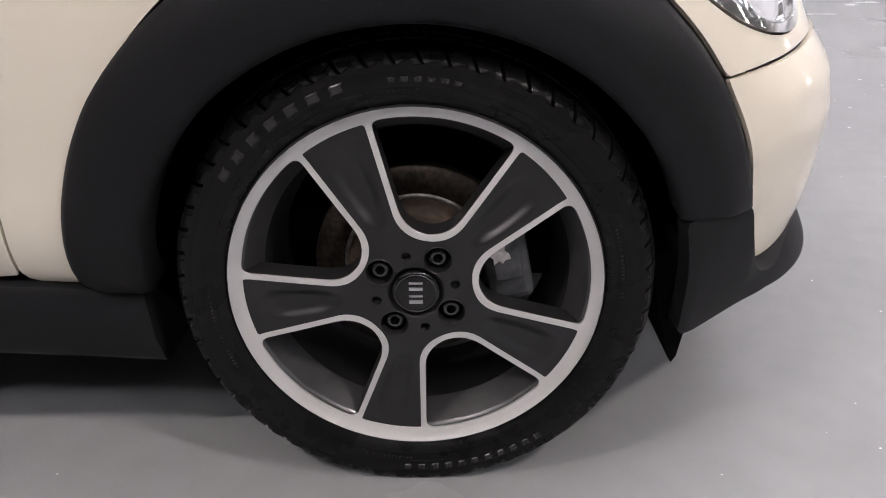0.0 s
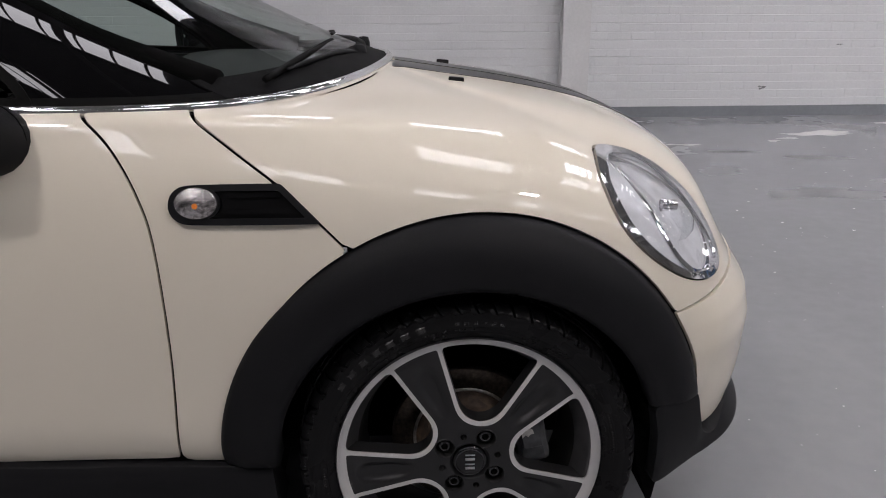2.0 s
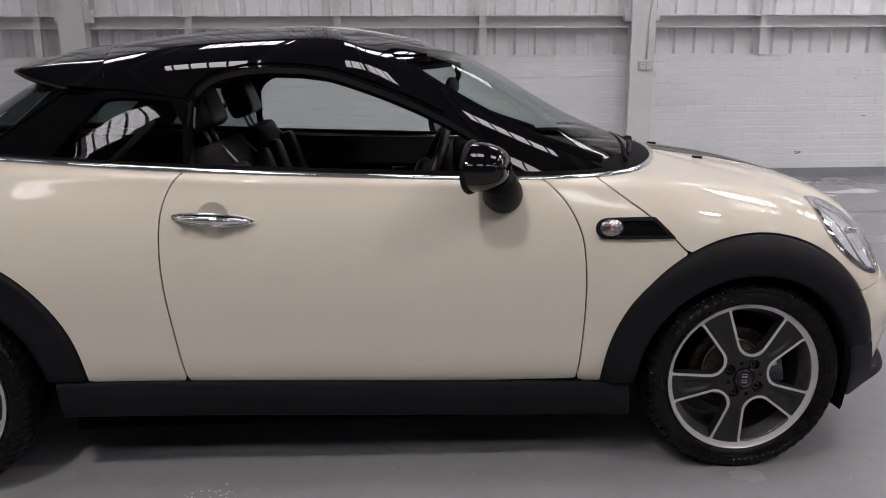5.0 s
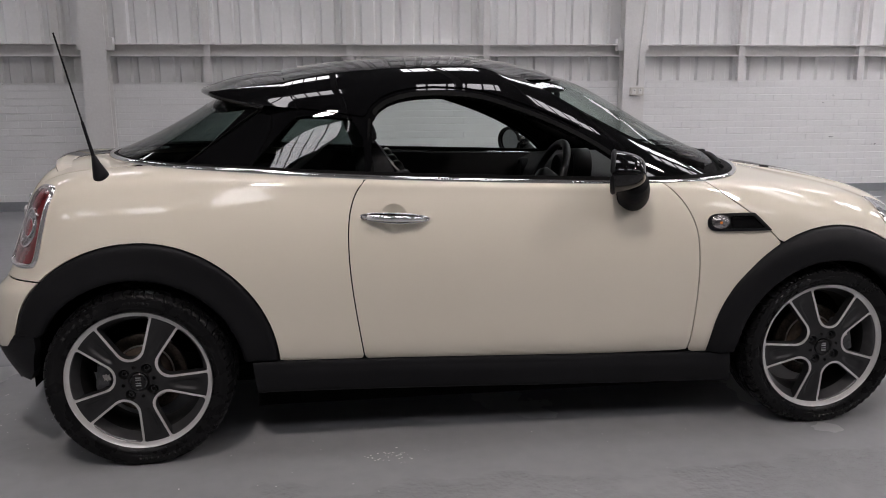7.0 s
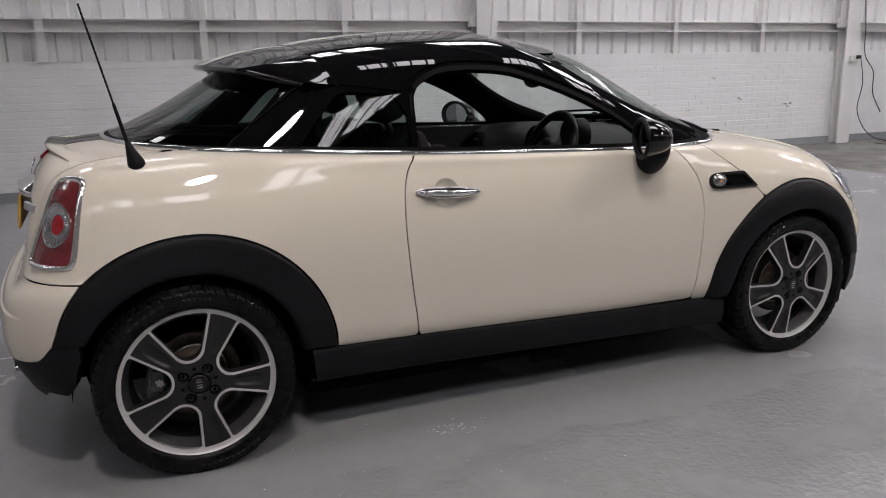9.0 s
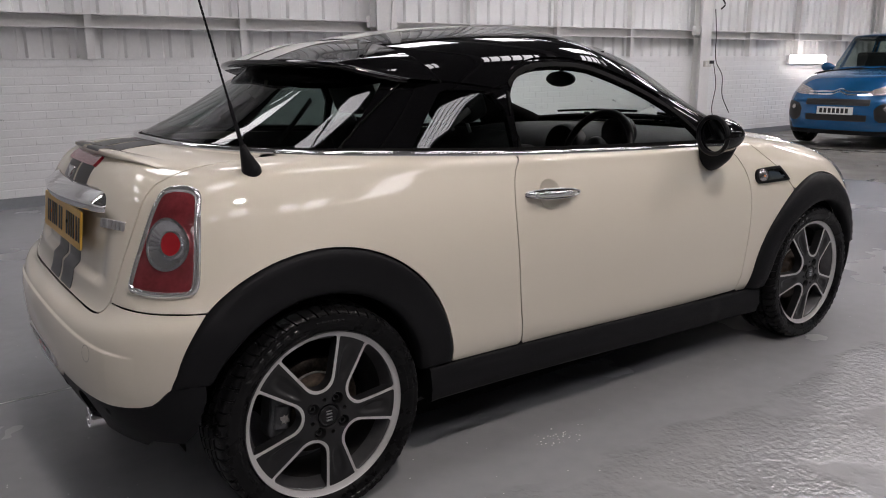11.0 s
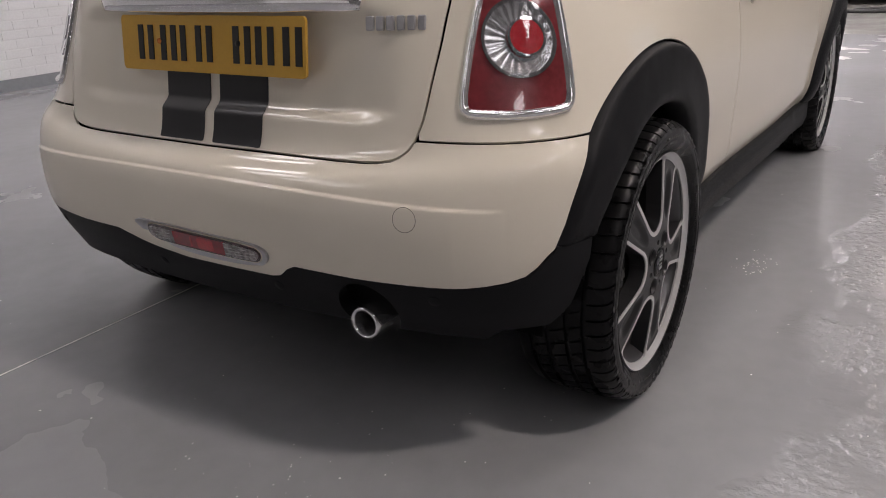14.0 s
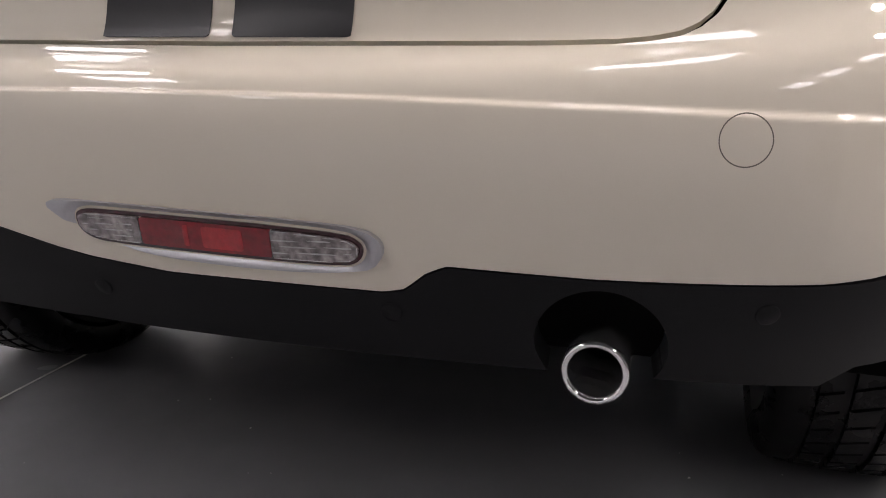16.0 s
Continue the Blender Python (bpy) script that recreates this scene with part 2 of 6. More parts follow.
WALL_Y, SKIRT, BRICK_TOP, EAVES = 5.36, 0.10, 1.325, 5.2
WEST, EAST, SOUTH = -11.0, 26.0, -8.5

COLUMNS = (-8.65, -2.99, 2.755, 8.66, 14.4, 20.1)
HALL = {
    "white_brick": material("white_painted_brick", (.83, .835, .835), .55, grain=.03, scale=60, stain=.05, stain_scale=1.5, bump=.5, bump_scale=90, random=.012),
    "mortar": material("white_painted_mortar", (.81, .815, .815), .6, grain=.04, scale=80, stain=.06, stain_scale=2, bump=.4, bump_scale=120),
    "sheet": material("white_painted_sheet_metal", (.81, .815, .815), .5, grain=.02, scale=30, stain=.05, stain_scale=.9),
    "steelwork": material("white_painted_steel", (.78, .775, .765), .42, grain=.03, scale=40, stain=.05, stain_scale=2.5),
    "skirting": material("grey_skirting_paint", (.27, .285, .30), .4, grain=.05, scale=30, stain=.08, stain_scale=2),
    "concrete": material("worn_concrete", (.165, .158, .144), .42, grain=.12, scale=18, stain=.22, stain_scale=.8, bump=.3, bump_scale=60, rough_var=.15),
    "roof_sheet": material("dark_roof_lining", (.06, .063, .066), .7, grain=.05, scale=10, stain=.1, stain_scale=.6),
    "purlin": material("grey_steel_purlin", (.13, .13, .13), .5, grain=.05, scale=20),
    "chip": material("bare_white_floor_patch", (.80, .80, .78), .22, grain=.05, scale=40, stain=.08, stain_scale=9),
    "stain": material("dull_grey_floor_stain", (.27, .275, .28), .38, grain=.10, scale=30, stain=.12, stain_scale=6),
    "speck": material("pale_floor_speck", (.72, .72, .70), .4, grain=.1, scale=100),
    "tube_light": material("lit_tube", (.9, .9, .9), .4, emit=(1, .975, .94), emit_strength=TUBE),
    "high_bay": material("lit_high_bay_lens", (.9, .9, .9), .4, emit=(1, .97, .92), emit_strength=HIGH_BAY),
    "clear_roof_light": material("clear_roof_panel", (.9, .9, .9), .4, emit=(.93, .97, 1), emit_strength=2.6 * ROOFLIGHT),
    "roof_light": material("lit_roof_panel", (.9, .9, .9), .4, emit=(.93, .97, 1), emit_strength=ROOFLIGHT),
    "fill_card": material("added_fill_glow", (.5, .5, .5), .6, emit=(.96, .98, 1), emit_strength=.25),
    "dim_wall": material("shade_coloured_side_wall", (.09, .09, .09), .7, grain=.03, scale=20, stain=.1, stain_scale=.7),
    "plain_wall": material("pale_grey_wall", (.36, .36, .355), .7, grain=.03, scale=20, stain=.08, stain_scale=.7),
}
M.update(HALL)


def floor_material():
    """Grey floor paint: even colour with scuffs and faint stains, glossy with wetter patches and slight waviness."""
    m = material("glossy_grey_floor_paint", (.27, .274, .285), .2, grain=.035, scale=14, stain=.05, stain_scale=.7, spec=.38)
    nt = m.node_tree
    p, link = nt.nodes["Principled BSDF"], nt.links.new
    coords = nt.nodes.new("ShaderNodeTexCoord")
    a, b = nt.nodes.new("ShaderNodeTexNoise"), nt.nodes.new("ShaderNodeTexNoise")
    a.inputs["Scale"].default_value, a.inputs["Detail"].default_value = 1.1, 5
    b.inputs["Scale"].default_value, b.inputs["Detail"].default_value = 42, 3
    for n in (a, b):
        link(coords.outputs["Object"], n.inputs["Vector"])
    ramp = nt.nodes.new("ShaderNodeMapRange")
    for k, v in zip(("From Min", "From Max", "To Min", "To Max"), (.36, .64, .18, .28)):
        ramp.inputs[k].default_value = v
    link(a.outputs["Fac"], ramp.inputs["Value"])
    rel = nt.nodes.new("ShaderNodeBump")
    rel.inputs["Strength"].default_value, rel.inputs["Distance"].default_value = 1.0, .0050
    wet = nt.nodes.new("ShaderNodeTexNoise")
    wet.inputs["Scale"].default_value, wet.inputs["Detail"].default_value = 3.2, 4
    link(coords.outputs["Object"], wet.inputs["Vector"])
    # a damp strip along the car's right side, broken up by noise
    xyz = nt.nodes.new("ShaderNodeSeparateXYZ")
    link(coords.outputs["Object"], xyz.inputs[0])
    strip = nt.nodes.new("ShaderNodeMapRange")
    for k, v in zip(("From Min", "From Max", "To Min", "To Max"), (-.92, -1.12, -.26, .13)):
        strip.inputs[k].default_value = v
    link(xyz.outputs["Y"], strip.inputs["Value"])
    plus = nt.nodes.new("ShaderNodeMath")
    link(wet.outputs["Fac"], plus.inputs[0])
    link(strip.outputs[0], plus.inputs[1])
    mask = nt.nodes.new("ShaderNodeMapRange")
    for k, v in zip(("From Min", "From Max", "To Min", "To Max"), (.50, .62, .0, 1.0)):
        mask.inputs[k].default_value = v
    east = nt.nodes.new("ShaderNodeMapRange")
    for k, v in zip(("From Min", "From Max", "To Min", "To Max"), (1.5, 2.0, .0, -.4)):
        east.inputs[k].default_value = v
    link(xyz.outputs["X"], east.inputs["Value"])
    limit = nt.nodes.new("ShaderNodeMath")
    link(plus.outputs[0], limit.inputs[0])
    link(east.outputs[0], limit.inputs[1])
    west = nt.nodes.new("ShaderNodeMapRange")
    for k, v in zip(("From Min", "From Max", "To Min", "To Max"), (-1.6, -2.2, .0, -.16)):
        west.inputs[k].default_value = v
    link(xyz.outputs["X"], west.inputs["Value"])
    both = nt.nodes.new("ShaderNodeMath")
    link(limit.outputs[0], both.inputs[0])
    link(west.outputs[0], both.inputs[1])
    link(both.outputs[0], mask.inputs["Value"])
    shine = nt.nodes.new("ShaderNodeMapRange")
    shine.inputs["To Max"].default_value = .03
    link(mask.outputs[0], shine.inputs["Value"])
    link(ramp.outputs[0], shine.inputs["To Min"])
    link(shine.outputs[0], p.inputs["Roughness"])
    film = nt.nodes.new("ShaderNodeMapRange")
    film.inputs["To Min"].default_value, film.inputs["To Max"].default_value = .24, .9
    link(mask.outputs[0], film.inputs["Value"])
    link(film.outputs[0], p.inputs["Specular IOR Level"])
    times = nt.nodes.new("ShaderNodeMath")
    times.operation = "MULTIPLY"
    link(b.outputs["Fac"], times.inputs[0])
    link(mask.outputs[0], times.inputs[1])
    link(times.outputs[0], rel.inputs["Height"])
    link(rel.outputs[0], p.inputs["Normal"])
    return m


M["floor_paint"] = floor_material()
FLOOR_EDGE = 6.3
structure(bm_obj("floor", box((WEST - .3, SOUTH - .3, -.2), (FLOOR_EDGE, WALL_Y + .4, 0)), "floor_paint"), "glossy grey painted workshop floor with scuffs and damp patches", "floor")
structure(bm_obj("floor_concrete", box((FLOOR_EDGE, SOUTH - .3, -.2), (EAST + .3, WALL_Y + .4, -.002)), "concrete"), "bare worn brownish concrete floor beyond the paint", "floor")

# the long north wall: brick base, sheeting above, rail and posts
structure(bm_obj("wall_north", box((WEST, WALL_Y + .012, 0), (EAST, WALL_Y + .3, BRICK_TOP)), "mortar"), "white painted brick wall base with fine joints", "wall")
structure(bm_obj("baseboard", box((WEST, WALL_Y - .004, 0), (EAST, WALL_Y + .012, SKIRT)), "skirting"), "grey painted band along the foot of the wall", "skirting")


def ribbed(x0, x1, z0, z1, y, pitch=.215, depth=.035):
    verts, faces = [], []
    x, cols = x0, []
    while x < x1:
        for dx, dy in ((0, 0), (.125, 0), (.145, depth), (.195, depth)):
            cols.append((x + dx, y + dy))
        x += pitch
    for px, py in cols:
        verts += [(px, py, z0), (px, py, z1)]
    for i in range(len(cols) - 1):
        faces.append((2 * i, 2 * i + 2, 2 * i + 3, 2 * i + 1))
    return verts, faces


structure(obj("wall_north_sheeting", ribbed(WEST, EAST, BRICK_TOP, EAVES, WALL_Y + .10), "sheet", smooth=False), "white painted ribbed metal sheeting above the brick", "wall cladding")
structure(bm_obj("brick_ledge", box((WEST, WALL_Y + .004, BRICK_TOP), (EAST, WALL_Y + .3, BRICK_TOP + .012)), "white_brick"), "white painted ledge on the brick base", "ledge")
for k, z in enumerate((1.605, 3.1, 4.5)):
    channel = [(WALL_Y + a, z + b) for a, b in ((-.06, 0), (.095, 0), (.095, .13), (-.06, .13), (-.06, .118), (.08, .118), (.08, .012), (-.06, .012))]
    structure(obj("sheeting_rail", extrude_outline(channel, EAST - WEST, "yz", WEST), "steelwork", smooth=False), "white painted steel rail across the sheeting", "rail")
for x in np.arange(-1.885 - 1.493 * 6, EAST, 1.493):
    if min(abs(x - c) for c in COLUMNS) < .35:
        continue
    bm = box((x - .035, WALL_Y - .035, BRICK_TOP), (x + .035, WALL_Y - .02, EAVES))
    add_box(bm, (x - .008, WALL_Y - .02, BRICK_TOP), (x + .008, WALL_Y + .07, EAVES))
    structure(bm_obj("sheeting_post", bm, "steelwork"), "slim white painted steel post on the brick base", "post")
for x in COLUMNS:
    bm = box((x - .125, WALL_Y - .16, 0), (x + .125, WALL_Y - .145, EAVES))
    add_box(bm, (x - .008, WALL_Y - .145, 0), (x + .008, WALL_Y - .02, EAVES))
    add_box(bm, (x - .125, WALL_Y - .02, 0), (x + .125, WALL_Y - .006, EAVES))
    for s in (-1, 1):
        add_box(bm, (x + s * .13 - .05, WALL_Y - .10, 1.66), (x + s * .13 + .05, WALL_Y - .02, 1.79), .004)
    structure(bm_obj("column", bm, "steelwork"), "white painted steel H-section column standing at the wall", "column")

# the other walls


structure(bm_obj("wall_west", box((WEST - .3, SOUTH, 2.2), (WEST, WALL_Y + .3, EAVES)), "plain_wall"), "pale end wall above an added glowing card", "wall")
# unseen glowing card, added to lift the light on the car's rear
structure(bm_obj("wall_west_sheeting", box((WEST - .2, SOUTH, 0), (WEST - .1, WALL_Y + .3, 2.2)), "fill_card"), "unseen faintly glowing card added at the foot of the end wall", "wall cladding")
structure(bm_obj("wall_east", box((EAST, SOUTH, 0), (EAST + .3, WALL_Y + .3, EAVES)), "plain_wall"), "pale painted far end wall", "wall")
DOOR_W, DOOR_E, DOOR_TOP = 9.5, 15.5, 3.6
# unseen south wall; the hall's dimness on this side is put into its colour
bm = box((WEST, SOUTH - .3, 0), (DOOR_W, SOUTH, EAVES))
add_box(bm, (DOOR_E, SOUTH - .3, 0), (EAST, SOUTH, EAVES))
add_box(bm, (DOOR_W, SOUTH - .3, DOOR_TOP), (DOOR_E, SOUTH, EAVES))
structure(bm_obj("wall_south", bm, "dim_wall"), "unseen side wall, coloured dark for the dim side of the hall, with an open vehicle door", "wall")
structure(bm_obj("ground", box((-60, -80, -.22), (80, SOUTH - .3, -.02)), "concrete"), "pale concrete yard outside the open door", "ground")

# roof with purlins, roof lights and tube lights
structure(bm_obj("ceiling", box((WEST, SOUTH, EAVES), (EAST, WALL_Y + .3, EAVES + .1)), "roof_sheet"), "dark lined roof sheeting", "ceiling")
for k, x in enumerate(np.arange(WEST + 1, EAST, 1.5)):
    structure(bm_obj("purlin", box((x - .04, SOUTH, EAVES - .16), (x + .04, WALL_Y + .3, EAVES - .001)), "purlin"), "grey steel purlin under the roof", "purlin")


def batten(place):
    light = empty("tube_light", place)
    bm_obj("housing", box((-.75, -.06, .03), (.75, .06, .09), .008), "steelwork", light)
    bm_obj("tube", box((-.73, -.07, -.02), (.73, .07, .03), .015), "tube_light", light, "lit white tube")
    return tagged(light, "lit white tube light hanging under the roof", "ceiling light", "tube lights under the roof")


first = batten((9.5, -1.5, EAVES - .3))
for x in np.arange(9.5, 24, 3.0):
    for y in (-1.5, 3.0):
        if (x, y) != (9.5, -1.5):
            copy_thing(first, pose(x, y, EAVES - .3))


def roof_light(place, glazing="roof_light"):
    panel = empty("roof_light", place)
    bm_obj("panel", box((-.56, -.5, 0), (.56, .5, .02)), glazing, panel)
    for k in range(5):
        x = -.56 + 1.12 * (k + .5) / 5
        bm_obj("bar", box((x - .012, -.51, -.03), (x + .012, .51, -.002)), "purlin", panel)
    return tagged(panel, "bright ribbed translucent roof light panel", "roof light", "roof lights")


first, clear = roof_light((-1.5, -5.4, EAVES - .03)), roof_light((4.8, 1.15, EAVES - .03), "clear_roof_light")
# the row at y 4.2 is unseen, added to brighten the north wall
for y in (-5.4, -.5, 1.15, 4.2):
    for k in range(-3, 10):
        if (k, y) in ((0, -5.4), (3, 1.15)) or (y == 1.15 and k < 3) or (y == -.5 and not 0 <= k < 4) or (y == 4.2 and k > 4):
            continue
        copy_thing(clear if y == 1.15 else first, pose(-1.5 + 2.1 * k, y, EAVES - .03))


def high_bay(place):
    """A spun reflector bowl with its gear box, hung from the roof, and a lit lens in its mouth."""
    light = empty("high_bay_lamp", place)
    obj("reflector", lathe([(.21, -.02), (.212, .0), (.18, .10), (.12, .17), (.07, .20)], 32, "z"), "steelwork", light, "pale spun metal bowl")
    obj("lens", lathe([(0, -.012), (.14, -.008), (.195, .0)], 32, "z"), "high_bay", light, "lit round lens")
    obj("gear_box", lathe([(.07, .19), (.075, .21), (.075, .36), (.06, .38), (0, .38)], 24, "z"), "steelwork", light, "grey lamp gear box")
    obj("hanger", tube([(0, 0, .37), (0, 0, EAVES - place[2])], .008, 8), "purlin", light, "thin steel hanger")
    return tagged(light, "round high bay lamp hanging lit under the roof", "ceiling light", "high bay lamps under the roof")


first = high_bay((-1.25, -3.3, 4.75))
copy_thing(first, pose(3.8, -3.1, 4.75))

lamp = empty("wall_light", (11.80, WALL_Y - .07, 1.275))
bm_obj("housing", box((-.59, .0, -.08), (.59, .065, .08), .008), "steelwork", lamp)
bm_obj("diffuser", box((-.57, -.05, -.07), (.57, .0, .07), .02), "tube_light", lamp, "lit white diffuser")
tagged(lamp, "lit white strip light fixed to the brick wall", "wall light")

# ---- the coupe's two master surfaces: stations round the car, lines from the sill to the spine ----
def catmull(keys, pts, t):
    """Smooth curve through pts at the parameters keys."""
    keys, pts, t = np.asarray(keys, float), np.asarray(pts, float), np.asarray(t, float)
    h = np.diff(keys)
    d = np.diff(pts, axis=0) / h.reshape(-1, *([1] * (pts.ndim - 1)))
    m = np.empty_like(pts)
    w = h[1:].reshape(-1, *([1] * (pts.ndim - 1)))
    v = h[:-1].reshape(-1, *([1] * (pts.ndim - 1)))
    m[1:-1] = (d[:-1] * w + d[1:] * v) / (w + v)
    m[0], m[-1] = d[0], d[-1]
    i = np.clip(np.searchsorted(keys, t) - 1, 0, len(keys) - 2)
    hh = h[i]
    s = ((t - keys[i]) / hh).reshape(-1, *([1] * (pts.ndim - 1)))
    hh = hh.reshape(s.shape)
    return ((2 * s**3 - 3 * s**2 + 1) * pts[i] + (s**3 - 2 * s**2 + s) * hh * m[i]
            + (3 * s**2 - 2 * s**3) * pts[i + 1] + (s**3 - s**2) * hh * m[i + 1])


def soft_curve(keys, pts, t, hold=False, width=.28):
    """The same curve with its turns eased, so that reflections run evenly; hold keeps both ends where they are."""
    keys, t = np.asarray(keys, float), np.asarray(t, float)
    end = keys[-1] - (1 if hold else 0)
    wide = width * (np.clip(np.minimum(t - keys[0], end - t) / .8, 0, 1) if hold else np.ones_like(t))
    total, out = 0, 0
    for o in np.linspace(-2.2, 2.2, 9):
        w = math.exp(-o * o / 2)
        out = out + w * catmull(keys, pts, np.clip(t + o * wide, keys[0], keys[-1]))
        total += w
    return out / total


def sweep(stations, step_u, step_v):
    """Skin over half-stations (first and last on the centre plane), mirrored to the whole car. Gives places, normals and the two coordinates."""
    half = np.array(stations, float)
    n, rows = len(half), half.shape[1]
    flip = np.array([1, -1, 1])
    loop = np.concatenate([half, (half * flip)[-2:0:-1]])
    loop = np.concatenate([loop[-6:], loop, loop[:7]])
    keys = np.arange(-6, len(loop) - 6)
    us = np.arange(0, 2 * (n - 1) + 1e-6, step_u)
    wide = soft_curve(keys, loop, us)
    top = (wide[:, -2] * flip)[:, None]
    net = np.concatenate([wide, top], axis=1).transpose(1, 0, 2)
    vs = np.arange(0, rows - 1 + 1e-6, step_v)
    grid = soft_curve(np.arange(rows + 1), net, vs, True).transpose(1, 0, 2)
    du = np.roll(grid, -1, 0) - np.roll(grid, 1, 0)
    du[0] = grid[1] - grid[-2]
    du[-1] = du[0]
    dv = np.gradient(grid, axis=1)
    nor = np.cross(du, dv)
    nor /= np.linalg.norm(nor, axis=2, keepdims=True) + 1e-9
    mid = grid - np.array([0, 0, 0.5])
    if (nor * mid).sum(2).mean() < 0:
        nor = -nor
    kk = us.copy()
    kk = np.where(kk > n - 1, 2 * (n - 1) - kk, kk)
    return grid, nor, np.repeat(kk[:, None], len(vs), 1), np.repeat(vs[None], len(us), 0)


# stations of the lower body, from the middle of the nose to the middle of the tail; (x, y, z) from sill to spine
BODY = [
    [(1.89, 0, .17), (1.925, 0, .30), (1.925, 0, .42), (1.895, 0, .55), (1.845, 0, .64), (1.77, 0, .76), (1.62, 0, .852), (1.42, 0, .904), (1.25, 0, .930), (1.10, 0, .950)],
    [(1.84, -.43, .17), (1.89, -.44, .30), (1.885, -.435, .42), (1.852, -.42, .55), (1.80, -.42, .64), (1.73, -.42, .76), (1.58, -.41, .852), (1.38, -.37, .90), (1.21, -.22, .93), (1.08, 0, .957)],
    [(1.715, -.65, .17), (1.768, -.675, .29), (1.762, -.67, .42), (1.737, -.656, .545), (1.70, -.645, .63), (1.635, -.61, .73), (1.52, -.565, .825), (1.36, -.47, .888), (1.20, -.27, .925), (1.06, 0, .958)],
    [(1.56, -.735, .17), (1.575, -.757, .30), (1.582, -.767, .42), (1.578, -.766, .55), (1.565, -.757, .64), (1.53, -.72, .75), (1.45, -.645, .83), (1.33, -.54, .885), (1.18, -.31, .925), (1.04, 0, .959)],
    [(1.234, -.765, .175), (1.234, -.788, .31), (1.234, -.80, .45), (1.234, -.805, .58), (1.234, -.80, .69), (1.234, -.765, .80), (1.225, -.68, .868), (1.19, -.585, .897), (1.10, -.36, .932), (1.0, 0, .96)],
    [(.85, -.64, .165), (.85, -.765, .31), (.85, -.786, .45), (.85, -.796, .58), (.85, -.797, .69), (.85, -.782, .80), (.85, -.742, .883), (.85, -.688, .922), (.80, -.40, .94), (.80, 0, .955)],
    [(.20, -.63, .16), (.20, -.753, .315), (.20, -.772, .45), (.20, -.782, .58), (.20, -.782, .69), (.20, -.767, .81), (.20, -.738, .895), (.20, -.70, .932), (.20, -.40, .94), (.20, 0, .95)],
    [(-.45, -.62, .165), (-.45, -.741, .33), (-.45, -.758, .46), (-.45, -.768, .58), (-.45, -.768, .69), (-.45, -.749, .815), (-.45, -.715, .91), (-.45, -.680, .955), (-.45, -.40, .96), (-.45, 0, .97)],
    [(-.90, -.65, .175), (-.90, -.750, .34), (-.90, -.766, .47), (-.90, -.777, .59), (-.90, -.776, .69), (-.90, -.755, .825), (-.90, -.715, .92), (-.90, -.660, .98), (-.90, -.40, .985), (-.90, 0, .99)],
    [(-1.234, -.745, .20), (-1.234, -.775, .35), (-1.234, -.786, .48), (-1.234, -.792, .60), (-1.234, -.785, .69), (-1.23, -.751, .82), (-1.22, -.698, .925), (-1.18, -.618, .995), (-1.10, -.35, 1.0), (-1.05, 0, 1.0)],
    [(-1.515, -.735, .24), (-1.54, -.760, .36), (-1.55, -.772, .48), (-1.545, -.774, .60), (-1.525, -.748, .66), (-1.515, -.702, .81), (-1.480, -.655, .925), (-1.385, -.555, .990), (-1.21, -.30, 1.005), (-1.12, 0, 1.01)],
    [(-1.667, -.617, .275), (-1.710, -.644, .38), (-1.722, -.654, .48), (-1.708, -.650, .595), (-1.667, -.617, .652), (-1.610, -.572, .81), (-1.572, -.545, .925), (-1.48, -.445, .995), (-1.30, -.25, 1.01), (-1.20, 0, 1.015)],
    [(-1.740, -.42, .29), (-1.778, -.43, .385), (-1.788, -.43, .48), (-1.770, -.43, .578), (-1.716, -.42, .616), (-1.682, -.41, .80), (-1.634, -.39, .925), (-1.568, -.32, .995), (-1.42, -.18, 1.015), (-1.30, 0, 1.02)],
    [(-1.755, 0, .285), (-1.797, 0, .375), (-1.808, 0, .48), (-1.79, 0, .57), (-1.73, 0, .603), (-1.70, 0, .79), (-1.655, 0, .93), (-1.59, 0, .998), (-1.46, 0, 1.015), (-1.35, 0, 1.022)],
]
